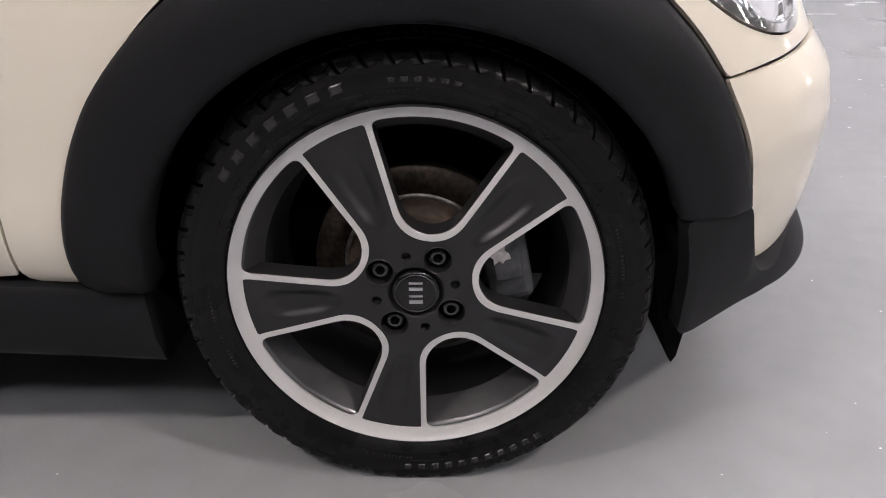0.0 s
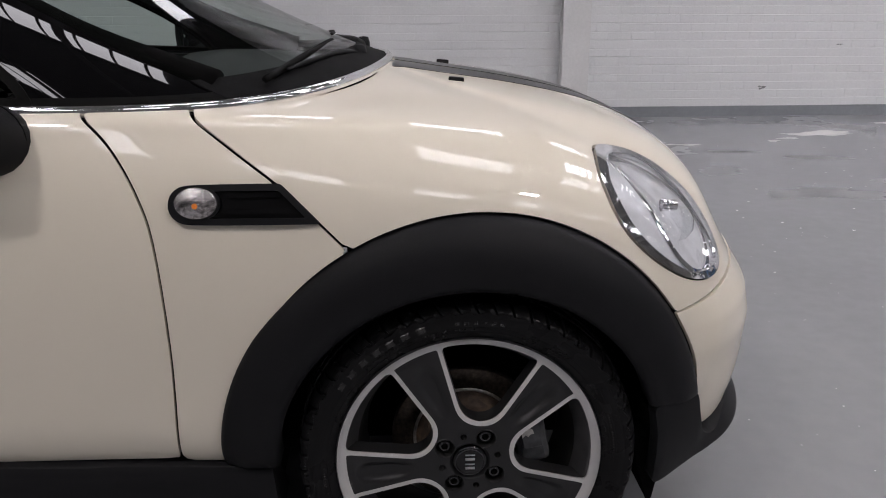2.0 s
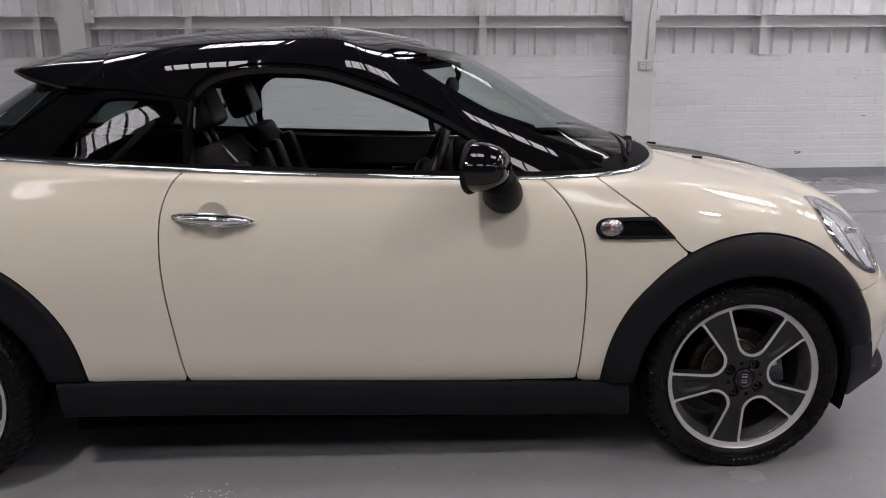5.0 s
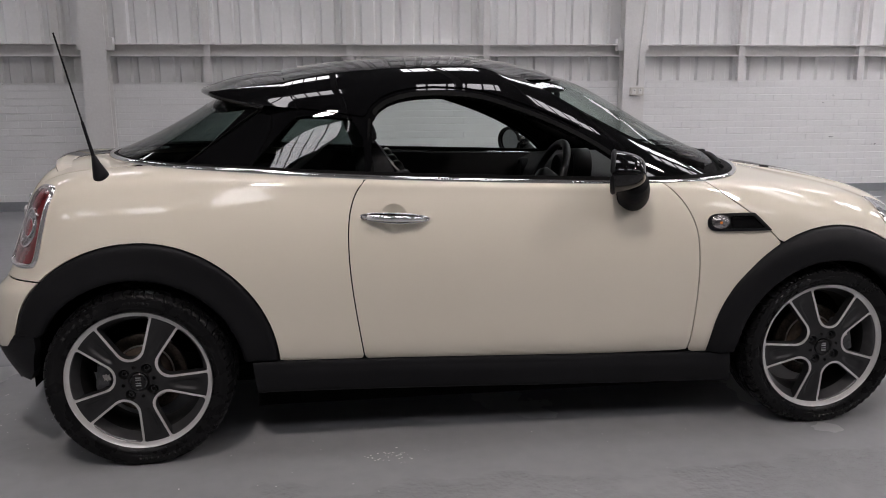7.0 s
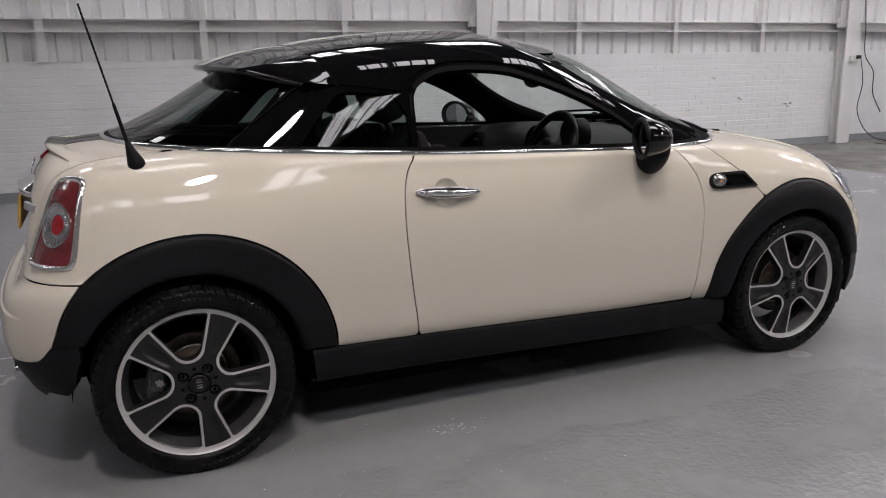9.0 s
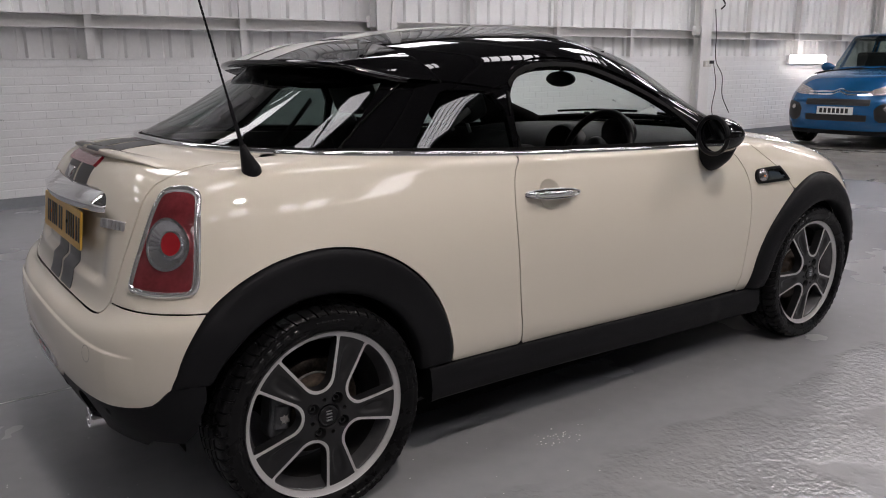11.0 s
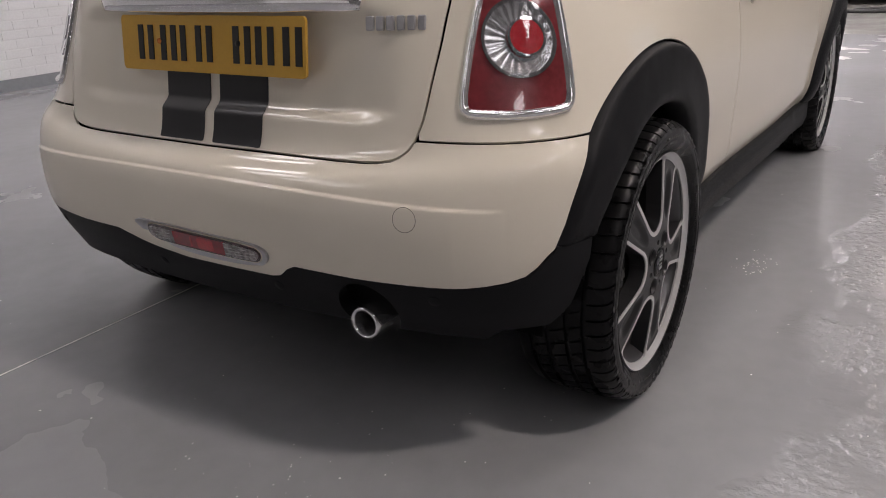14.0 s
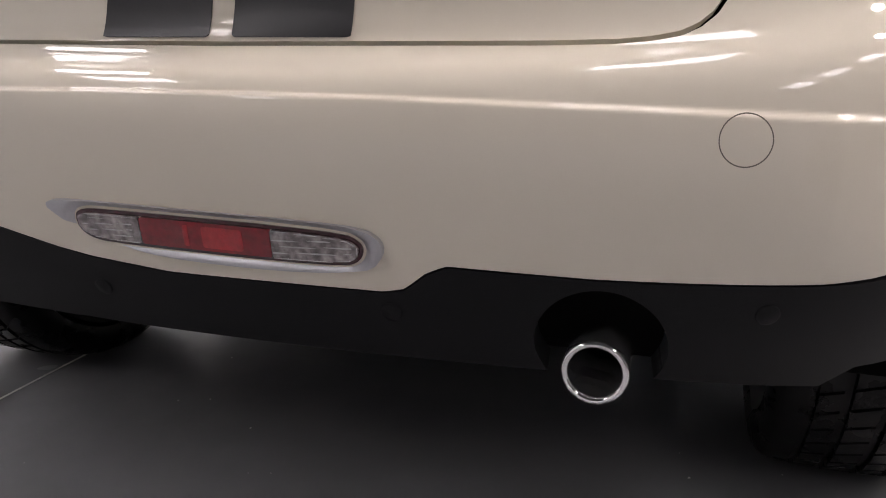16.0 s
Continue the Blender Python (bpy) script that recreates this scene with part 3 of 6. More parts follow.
# stations of the upper body, from the foot of the windscreen to the foot of the rear window; from the belt to the roof's middle
CABIN = [
    [(1.10, 0, .957), (.82, 0, 1.068), (.60, 0, 1.195), (.42, 0, 1.29), (.20, 0, 1.352), (0, 0, 1.382)],
    [(1.06, -.30, .95), (.775, -.29, 1.07), (.56, -.265, 1.195), (.39, -.235, 1.285), (.17, -.15, 1.347), (-.02, 0, 1.382)],
    [(.98, -.505, .937), (.69, -.48, 1.065), (.48, -.44, 1.19), (.32, -.385, 1.275), (.12, -.24, 1.345), (-.04, 0, 1.383)],
    [(.85, -.645, .925), (.56, -.605, 1.055), (.33, -.55, 1.175), (.20, -.465, 1.268), (.06, -.28, 1.347), (-.06, 0, 1.383)],
    [(.59, -.698, .922), (.38, -.65, 1.065), (.20, -.583, 1.19), (.10, -.49, 1.285), (0, -.29, 1.355), (-.09, 0, 1.384)],
    [(.20, -.697, .932), (.10, -.650, 1.08), (.02, -.585, 1.215), (-.02, -.495, 1.302), (-.08, -.30, 1.362), (-.15, 0, 1.384)],
    [(-.45, -.674, .958), (-.43, -.632, 1.085), (-.42, -.588, 1.20), (-.42, -.51, 1.287), (-.42, -.30, 1.352), (-.42, 0, 1.374)],
    [(-.85, -.655, .985), (-.80, -.610, 1.09), (-.76, -.565, 1.18), (-.72, -.50, 1.255), (-.70, -.30, 1.32), (-.70, 0, 1.342)],
    [(-1.15, -.58, 1.0), (-1.03, -.542, 1.085), (-.93, -.51, 1.16), (-.86, -.46, 1.23), (-.82, -.28, 1.29), (-.80, 0, 1.318)],
    [(-1.32, -.42, 1.01), (-1.19, -.41, 1.075), (-1.06, -.40, 1.15), (-.96, -.37, 1.22), (-.89, -.25, 1.28), (-.86, 0, 1.305)],
    [(-1.41, -.22, 1.016), (-1.26, -.21, 1.08), (-1.12, -.205, 1.155), (-1.0, -.19, 1.228), (-.92, -.13, 1.28), (-.90, 0, 1.298)],
    [(-1.43, 0, 1.02), (-1.28, 0, 1.085), (-1.14, 0, 1.16), (-1.02, 0, 1.235), (-.95, 0, 1.278), (-.92, 0, 1.294)],
]
body_p, body_n, body_k, body_v = sweep(BODY, 1 / 22, 1 / 14)
cabin_p, cabin_n, cabin_k, cabin_v = sweep(CABIN, 1 / 20, 1 / 22)

# ---- cutting panels out of a master surface ----
def poly_dist(px, py, poly):
    """Signed distance to a closed outline, negative inside."""
    poly = np.asarray(poly, float)
    a, b = poly, np.roll(poly, -1, 0)
    best = np.full(px.shape, 1e9)
    inside = np.zeros(px.shape, bool)
    for (ax, ay), (bx, by) in zip(a, b):
        ex, ey = bx - ax, by - ay
        wx, wy = px - ax, py - ay
        t = np.clip((wx * ex + wy * ey) / (ex * ex + ey * ey + 1e-12), 0, 1)
        best = np.minimum(best, (wx - t * ex) ** 2 + (wy - t * ey) ** 2)
        cross = ((ay > py) != (by > py)) & (px < (bx - ax) * (py - ay) / (by - ay + 1e-12) + ax)
        inside ^= cross
    return np.where(inside, -1, 1) * np.sqrt(best)


def rounded(poly, times=2):
    p = np.asarray(poly, float)
    for _ in range(times):
        q = np.roll(p, -1, 0)
        p = np.stack([.75 * p + .25 * q, .25 * p + .75 * q], 1).reshape(-1, 2)
    return p


def patch(surface, f, off=0.0, lip=0.008, back=0.0):
    """The piece of a surface where f < 0, its rim turned in by lip. back: thickness, for a closed slab."""
    grid, nor = surface[0], surface[1]
    nu, nv = f.shape
    ins = f < 0
    p = grid + nor * (off[..., None] if isinstance(off, np.ndarray) else off)
    index, verts, norms, faces = {}, [], [], []

    def corner(i, j):
        key = (i, j)
        if key not in index:
            index[key] = len(verts)
            verts.append(p[i, j])
            norms.append(nor[i, j])
        return index[key]

    def cross(a, b):
        key = (a, b) if a < b else (b, a)
        if key not in index:
            fa, fb = f[a], f[b]
            t = min(max(fa / (fa - fb), .02), .98)
            index[key] = len(verts)
            verts.append(p[a] * (1 - t) + p[b] * t)
            norms.append(nor[a] * (1 - t) + nor[b] * t)
        return index[key]

    count = ins[:-1, :-1].astype(int) + ins[1:, :-1] + ins[1:, 1:] + ins[:-1, 1:]
    for i, j in zip(*np.nonzero(count)):
        cs = [(i, j), (i + 1, j), (i + 1, j + 1), (i, j + 1)]
        if count[i, j] == 4:
            faces.append(tuple(corner(*c) for c in cs))
            continue
        poly = []
        for a, b in zip(cs, cs[1:] + cs[:1]):
            if ins[a]:
                poly.append(corner(*a))
            if ins[a] != ins[b]:
                poly.append(cross(a, b))
        if len(poly) > 2:
            faces.append(tuple(poly))
    if not faces:
        return [], []
    v, n = np.array(verts), np.array(norms)
    q = [faces[len(faces) // 2][k] for k in (0, 1, 2)]
    if np.dot(np.cross(v[q[1]] - v[q[0]], v[q[2]] - v[q[0]]), n[q[0]]) < 0:
        faces = [t[::-1] for t in faces]
    if lip:
        seen = collections.Counter()
        for t in faces:
            for a, b in zip(t, t[1:] + t[:1]):
                seen[(min(a, b), max(a, b))] += 1
        rim, low = {}, len(v)
        extra, skirts = [], []
        for t in faces:
            for a, b in zip(t, t[1:] + t[:1]):
                if seen[(min(a, b), max(a, b))] == 1:
                    for k in (a, b):
                        if k not in rim:
                            rim[k] = low + len(extra)
                            extra.append(v[k])
                            extra.append(v[k] - n[k] * lip)
                    skirts.append((rim[b], rim[a], rim[a] + 1, rim[b] + 1))
        v = np.concatenate([v, np.array(extra)])
        faces = faces + skirts
    return v.tolist(), faces


def fine(stations, u0, u1, v0, v1, nu, nv):
    """A finer piece of a master surface."""
    half = np.array(stations, float)
    n = len(half)
    flip = np.array([1, -1, 1])
    loop = np.concatenate([half, (half * flip)[-2:0:-1]])
    loop = np.concatenate([loop[-6:], loop, loop[:7]])
    keys = np.arange(-6, len(loop) - 6)
    us, vs = np.linspace(u0, u1, nu), np.linspace(v0, v1, nv)
    wide = soft_curve(keys, loop, us)
    net = np.concatenate([wide, (wide[:, -2] * flip)[:, None]], axis=1).transpose(1, 0, 2)
    grid = soft_curve(np.arange(net.shape[0]), net, vs, True).transpose(1, 0, 2)
    nor = np.cross(np.gradient(grid, axis=0), np.gradient(grid, axis=1))
    nor /= np.linalg.norm(nor, axis=2, keepdims=True) + 1e-9
    if (nor * (grid - np.array([0, 0, .5]))).sum(2).mean() < 0:
        nor = -nor
    k = np.where(us > n - 1, 2 * (n - 1) - us, np.abs(us))
    return (grid, nor), np.repeat(k[:, None], nv, 1), np.repeat(vs[None], nu, 0)


def left(f, surface):
    return np.maximum(f, -surface[0][..., 1])


def right(f, surface):
    return np.maximum(f, surface[0][..., 1])


def over(f, by):
    return f - by


body, cabin = (body_p, body_n), (cabin_p, cabin_n)
X, Y, Z, K, V = body_p[..., 0], body_p[..., 1], body_p[..., 2], body_k, body_v
CX, CY, CZ, CK, CV = cabin_p[..., 0], cabin_p[..., 1], cabin_p[..., 2], cabin_k, cabin_v
GAP = .0022

ring = cabin_p[:, 0, :2]
ring_dist = poly_dist(X, Y, ring[::4])
arch_f = np.hypot(X - 1.2425, np.maximum(Z - .31, 0) * .965) - .4325


def rear_arch(x, z):
    wider = np.where(x < -1.212, np.interp(z, (.50, .64), (1, 1.055)), 1)
    return np.hypot((x + 1.212) / wider, np.maximum(z - .315, 0) * .98) - .440


arch_r = rear_arch(X, Z)
sill_line = .3125 - .0255 * X
off_arch = np.maximum(-arch_f, -arch_r)

SEAM = [(.758, .935), (.78, .914), (.85, .863), (.937, .80), (1.03, .706)]
DOOR_F = [(.592, .932), (.654, .879), (.698, .805), (.722, .722), (.728, .519), (.712, .30)]
DOOR_R = [(-.472, .30), (-.518, .607), (-.524, .803), (-.499, .907), (-.452, .962)]


def eased(line, times=2):
    """An open line with its corners cut, ends kept."""
    p = np.asarray(line, float)
    for _ in range(times):
        a, b = p[:-1], p[1:]
        q = np.stack([.75 * a + .25 * b, .25 * a + .75 * b], 1).reshape(-1, 2)
        p = np.concatenate([p[:1], q[1:-1], p[-1:]])
    return [tuple(v) for v in p]


SEAM, DOOR_F, DOOR_R = eased(SEAM), eased(DOOR_F), eased(DOOR_R)
lamp_t = rounded([(11.24, .700), (11.21, .74), (11.06, .84), (10.94, .905), (10.86, .930), (10.72, .939), (10.52, .942), (10.30, .940), (10.15, .930), (10.09, .905), (10.07, .82), (10.11, .72), (10.16, .694), (10.24, .684), (10.70, .680), (11.12, .683), (11.20, .688)], 2)
lamp_t[:, 0] *= .165
tail_dist = poly_dist(K * .165, Z, lamp_t) + 9 * (X > -1)
lamp_h = rounded([(3.05, .812), (2.55, .833), (2.05, .832), (1.70, .814), (1.62, .765), (1.62, .70), (1.68, .63), (2.02, .598), (2.60, .612), (2.93, .652), (3.15, .71), (3.19, .77)], 2)
lamp_h[:, 0] *= .165
head_dist = poly_dist(K * .165, Z, lamp_h) + 9 * (X < 1)
lid_line = np.array([(0, .600), (.34, .6015), (.40, .603), (.432, .6055), (.456, .610), (.472, .6175), (.484, .628), (.493, .643), (.504, .68), (.518, .80), (.522, .87), (.515, .944), (.535, 1.0), (.58, 1.2), (0, 1.2)])
LID = np.concatenate([lid_line, lid_line[::-1][1:-1] * (-1, 1)])


def boot_dist(x, y, z):
    return np.maximum(poly_dist(np.abs(y), z, LID), x + 1.12)


lid_dist = boot_dist(X, Y, Z)
nose_paint = rounded([(1.56, .563), (1.608, .563), (1.66, .573), (1.71, .579), (1.80, .589), (2.1, .60), (2.1, .322), (1.90, .318), (1.84, .308), (1.80, .296), (1.765, .283), (1.73, .279), (1.70, .290), (1.678, .335), (1.664, .40), (1.645, .43), (1.56, .45)], 1)
LOW_HALF = ((.264, .401), (.40, .398), (.51, .399), (.60, .3995), (.634, .401), (.668, .405), (.692, .413), (.708, .428), (.720, .446), (.729, .457), (.740, .464), (.78, .470))
LOW_LINE = [(-y, z) for y, z in LOW_HALF[::-1]] + [(-.244, .392), (-.222, .374), (-.20, .369), (.04, .368), (.14, .377), (.183, .384)] + list(LOW_HALF)
LOW_LINE = ([y for y, z in LOW_LINE], [z for y, z in LOW_LINE])

f_ring = GAP + .004 - ring_dist
f_door = poly_dist(X, Z, DOOR_F + DOOR_R + [(-.45, 1.1), (.592, 1.1)])
f_door = np.maximum.reduce([f_door + GAP, sill_line - Z, f_ring, .048 - np.hypot(X + .366, Z - .826)])
f_fender = poly_dist(X, Z, SEAM + [(1.15, .6), (1.15, .2), (.712, .2)] + DOOR_F[::-1] + [(.592, 1.05), (.758, 1.05)])
f_fender = np.maximum.reduce([f_fender + GAP, sill_line - Z, f_ring, -arch_f + .004])
f_bonnet = poly_dist(X, Z, SEAM + [(1.3, .5), (1.608, .563), (1.66, .573), (1.71, .579), (1.80, .589), (2.2, .60), (2.2, 1.2), (.758, 1.2)])
f_bonnet = np.maximum.reduce([f_bonnet + GAP, f_ring, -arch_f + .004, -head_dist + GAP])
f_quarter = poly_dist(X, Z, DOOR_R + [(-.45, 1.2), (-2, 1.2), (-2, .2), (-.472, .2)])
f_quarter = np.maximum.reduce([f_quarter + GAP, sill_line - Z, f_ring, -arch_r + .004, -tail_dist + GAP, -lid_dist + GAP, np.where(X < -1.2, .646 - Z, -1)])
f_lid = np.maximum.reduce([lid_dist + GAP, f_ring])
rear_grid = fine(BODY, 9.3, 2 * len(BODY) - 2 - 9.3, 0, 4.3, 430, 190)[0]
RX, RY, RZ = (rear_grid[0][..., k] for k in range(3))
low_line = np.interp(RY, *LOW_LINE)
arch_b, lid_b = rear_arch(RX, RZ), boot_dist(RX, RY, RZ)
f_rear_bumper = np.maximum.reduce([RX + 1.3, RZ - .642, -lid_b + GAP, -arch_b + .004, low_line + .0015 - RZ])
exhaust_hole = np.hypot((RY + .405) / 1.0, RZ - .325) - .062
in_f = np.hypot(X - 1.2335, np.maximum(Z - .295, 0)) - .352


def flare_at(x, y, z):
    """How far the lower trim stands off the body: more towards the wheel openings."""
    soft = np.clip((np.abs(y) - .665) / .085, 0, 1)
    near = np.minimum(np.hypot(x - 1.2335, np.maximum(z - .295, 0)) - .352, np.hypot(x + 1.2335, np.maximum(z - .30, 0)) - .345)
    return .004 + np.where(x > 0, .024, .002) * np.clip(1 - near / .10, 0, 1) ** 1.2 * soft * soft * (3 - 2 * soft)


flare = flare_at(X, Y, Z)
in_b = np.hypot(RX + 1.2335, np.maximum(RZ - .30, 0)) - .345
rear_cut = np.where(np.abs(RY) > .54, np.maximum(.297 - .07 * np.clip((.64 - np.abs(RY)) / .10, 0, 1) - RZ, RX + 1.556 + .62 * np.clip(.37 - RZ, 0, 1)), -1)
front_cut = np.where((np.abs(Y) > .30) & (X > 1.3), np.maximum(.228 + .25 * np.clip(X - 1.60, 0, .12) - Z, 1.562 - X), -1)
front_bulge = np.interp(Z, (.24, .26, .28, .30, .32, .36, .40), (.004, -.002, -.020, -.038, -.048, -.044, -.03)) * np.clip((X - 1.68) / .09, 0, 1)
NOSE_OUT = ((.28, .30, .32, .35, .39, .43, .48, .53, .57, .60), (-.034, -.034, -.032, -.026, -.016, -.006, .009, .013, .005, 0))
f_rear_lower = np.minimum(np.maximum(RZ - low_line + .0015, -arch_b + .004), np.maximum(arch_b - .004, RZ - .463))
f_rear_lower = np.maximum.reduce([f_rear_lower, RX + 1.3, -in_b, rear_cut, -exhaust_hole])
f_front_bumper = np.maximum.reduce([poly_dist(X, Z, nose_paint) + GAP, -arch_f + .004])
f_front_lower = np.maximum.reduce([1.25 - X, -poly_dist(X, Z, nose_paint) + .001, Z - .565, -(in_f + .010), np.minimum(-arch_f + .004, Z - .400), front_cut])

fine_lid = fine(BODY, 9.6, 2 * len(BODY) - 2 - 9.6, 3.4, 9.0, 300, 190)
lid_xyz = [fine_lid[0][0][..., k] for k in range(3)]
car = empty("car")
tagged(car, "cream two-seat coupe with gloss black roof and dark stripes", "car")
obj("inner_shell", patch(body, np.maximum.reduce([ring_dist * -1 + .03, off_arch + .05, .12 - Z, np.minimum(X - 1.60, .57 - Z)]), -.030, 0), "dark", car, "matt black inner body")
for name, f in (("front_wing", f_fender), ("rear_quarter_panel", f_quarter)):
    for side in (right, left):
        obj(name, patch(body, side(f, body)), "paint", car, "cream painted panel")
obj("bonnet", patch(body, f_bonnet), "paint", car, "cream bonnet with two dark stripes")


def lid_hollow(y, z):
    """The shallow hollow of the boot lid behind the plate, with a lip below it."""
    ramp = np.clip((z - .662) / .030, 0, 1) * np.clip((.872 - z) / .035, 0, 1) * np.clip((.47 - np.abs(y)) / .12, 0, 1)
    return -.017 * ramp * ramp * (3 - 2 * ramp)


boot_lid = obj("boot_lid", patch(fine_lid[0], np.maximum(boot_dist(*lid_xyz) + GAP, GAP + .004 - poly_dist(lid_xyz[0], lid_xyz[1], ring[::4])), lid_hollow(lid_xyz[1], lid_xyz[2])), "paint", car, "cream boot lid with dark stripes")
crease = np.clip((.557 - .012 * (np.abs(RY) / .6) ** 2 - RZ) / .0055, 0, 1)
crease = .0058 * crease * crease * (3 - 2 * crease) * np.clip((.67 - np.abs(RY)) / .08, 0, 1)
rear_bumper = obj("rear_bumper", patch(rear_grid, f_rear_bumper, crease), "paint", car, "cream rear bumper")
front_bumper = obj("front_bumper", patch(body, f_front_bumper, np.interp(Z, *NOSE_OUT) * np.clip((X - 1.62) / .08, 0, 1)), "paint", car, "cream front bumper")
obj("lower_rear_bumper", patch(rear_grid, f_rear_lower, flare_at(RX, RY, RZ), .03), "plastic", car, "black plastic lower bumper")
obj("lower_front_bumper", patch(body, f_front_lower, flare + front_bulge, .03), "plastic", car, "black plastic lower bumper")
doors = []
for side in (right, left):
    doors.append(obj("door", patch(body, side(f_door, body)), "paint", car, "closed cream door"))

# stripes laid on the panels
band = np.maximum(.013 - np.abs(Y), np.abs(Y) - .147)
for s in (1, -1):
    obj("boot_stripe", patch(body, np.maximum.reduce([band, f_lid + .004, .885 - Z, -s * Y]), .0012, .001), "stripe", boot_lid, "black vinyl stripe")
    g, k, v = fine(BODY, 11.6, 14.4, 1.2, 5.6, 260, 200)
    gy, gz = s * g[0][..., 1], g[0][..., 2]
    obj("boot_stripe", patch(g, np.maximum.reduce([.0135 - gy, gy - .1465, .606 - gz, gz - .790]), .0018 + lid_hollow(gy, gz), .001), "stripe", boot_lid, "black vinyl stripe")
for s in (1, -1):
    obj("bonnet_stripe", patch(body, np.maximum.reduce([band, f_bonnet + .01, -s * Y]), .0012, .001), "stripe", car, "black vinyl stripe")

# ---- wheel arch trims ----
body_side = [(x, z, y) for x, y, z, v in zip(X.ravel(), Y.ravel(), Z.ravel(), V.ravel()) if y < -.5 and v < 6.6]
side_x, side_z, side_y = (np.array(c) for c in zip(*body_side))


def side_at(x, z):
    """How far out the right flank stands at (x, z)."""
    k = np.argmin((side_x - x) ** 2 + (side_z - z) ** 2)
    return side_y[k]


def arch_trim(cx, cz, r0, hx, hz, r1, low0, low1, flip, tall, behind=1.0, swell=.020, step=.010, foot=1.0):
    """A flared plastic trim: angle by angle from the body's edge out to the lip, then rolled into the wheel house."""
    rows, steps = [], (0, .03, .10, .25, .42, .60, .76, .88, .95, 1.0)
    for t in np.linspace(-.15, 1.15, 91):
        pts = []
        for s in steps:
            mx, mz, rx = cx + (hx - cx) * s, cz + (hz - cz) * s, r0 + (r1 - r0) * s
            rz = rx * (tall + (1 - tall) * s)
            if t < .5:
                a = max(math.pi * t, math.asin(max((low0 - mz) / rz, -.3)))
            else:
                a = min(math.pi * t, math.pi - math.asin(max((low1 - mz) / rz, -.3)))
            below = mz + rz * math.sin(a) < mz
            rx *= 1 + (behind - 1) * (1 - s) * (math.cos(a) < 0) * np.interp(mz + rz * math.sin(a), (.50, .64), (0, 1))
            rx *= 1 + (foot - 1) * (1 - s) * (math.cos(a) < 0) * np.interp(mz + rz * math.sin(a), (.32, .55, .70), (1, .78, .1))
            pts.append([mx + rx * (math.copysign(1, math.cos(a)) if below else math.cos(a)), mz + rz * math.sin(a), s])
        rows.append(pts)
    verts, faces = [], []
    for pts in rows:
        for x, z, s in pts:
            e = min(s / .45, 1)
            e = e * e * (3 - 2 * e)
            y = side_at(x, z) - step * min(s / .05, 1) - swell * e
            if s > .9:
                y += (s - .9) / .1 * .010
            if s == 0:
                y += .014
            verts.append((x, y * flip, z))
        x, z, s = pts[-1]
        verts.append((x, (y + .05) * flip, z + .004))
    n = 11
    for i in range(len(rows) - 1):
        for k in range(n - 1):
            q = (i * n + k, i * n + k + 1, (i + 1) * n + k + 1, (i + 1) * n + k)
            faces.append(q if flip > 0 else q[::-1])
    return verts, faces


for flip in (1, -1):
    obj("wheel_arch_trim", arch_trim(1.2425, .31, .4325, 1.2335, .295, .342, .398, .292, flip, 1.036, 1.0, .016, .012, 1.055), "plastic", car, "black plastic wheel arch trim")
    obj("wheel_arch_trim", arch_trim(-1.212, .315, .440, -1.2335, .30, .345, .337, .463, flip, 1.02, 1.055, -.004), "plastic", car, "black plastic wheel arch trim")


def sill(flip):
    """A moulded sill under the door: a narrow upright lip, a rounded shelf below it, then a face drawn in towards the floor."""
    prof = ((.030, .0), (-.004, .0), (-.0065, -.002), (-.0070, -.018), (-.0095, -.026), (-.0125, -.036), (-.0115, -.050), (-.005, -.072), (.002, -.094), (.006, -.108), (.012, -.116), (.026, -.120), (.12, -.112))
    verts, faces, n = [], [], len(prof)
    for i in range(61):
        f = i / 60
        top = .3105 - .0255 * (-.86 + 1.735 * f)
        for dy, dz in prof:
            x = (-.862 - .10 * dz) * (1 - f) + (.876 - .08 * dz) * f
            flat = min(1, min(f, 1 - f) / .10)
            y = side_at(x, top + .02) + (dy if dy > 0 or dz > -.02 else -.007 + (dy + .007) * flat)
            verts.append((x, y * flip, top + dz))
    for i in range(60):
        for k in range(n - 1):
            q = (i * n + k, (i + 1) * n + k, (i + 1) * n + k + 1, i * n + k + 1)
            faces.append(q if flip > 0 else q[::-1])
    faces += [tuple(range(n)), tuple(60 * n + k for k in range(n))]
    return verts, faces


for flip in (1, -1):
    ob = obj("sill", sill(flip), "plastic", car, "black plastic sill with a rounded shelf")
    ob.data.set_sharp_from_angle(angle=radians(50))


def wheel_house(cx, r, flip):
    """A black liner over the wheel, open towards the outside."""
    verts, faces = [], []
    ys = (-.730 if cx > 0 else -.690, -.66, -.60, -.50)
    for i in range(33):
        a = math.pi * i / 32
        for y in ys:
            verts.append((cx + r * math.cos(a), y * flip, .30 + r * math.sin(a)))
    for i in range(32):
        for k in range(3):
            faces.append((i * 4 + k, i * 4 + k + 1, i * 4 + k + 5, i * 4 + k + 4))
    c = len(verts)
    verts.append((cx, -.50 * flip, .30))
    faces += [(c, i * 4 + 3, i * 4 + 7) for i in range(32)]
    for sx in (-1, 1):
        o = len(verts)
        verts += [(cx + sx * r, y * flip, z) for z in (.30, .262) for y in (ys[0], -.50)]
        faces.append((o, o + 1, o + 3, o + 2))
    return verts, faces


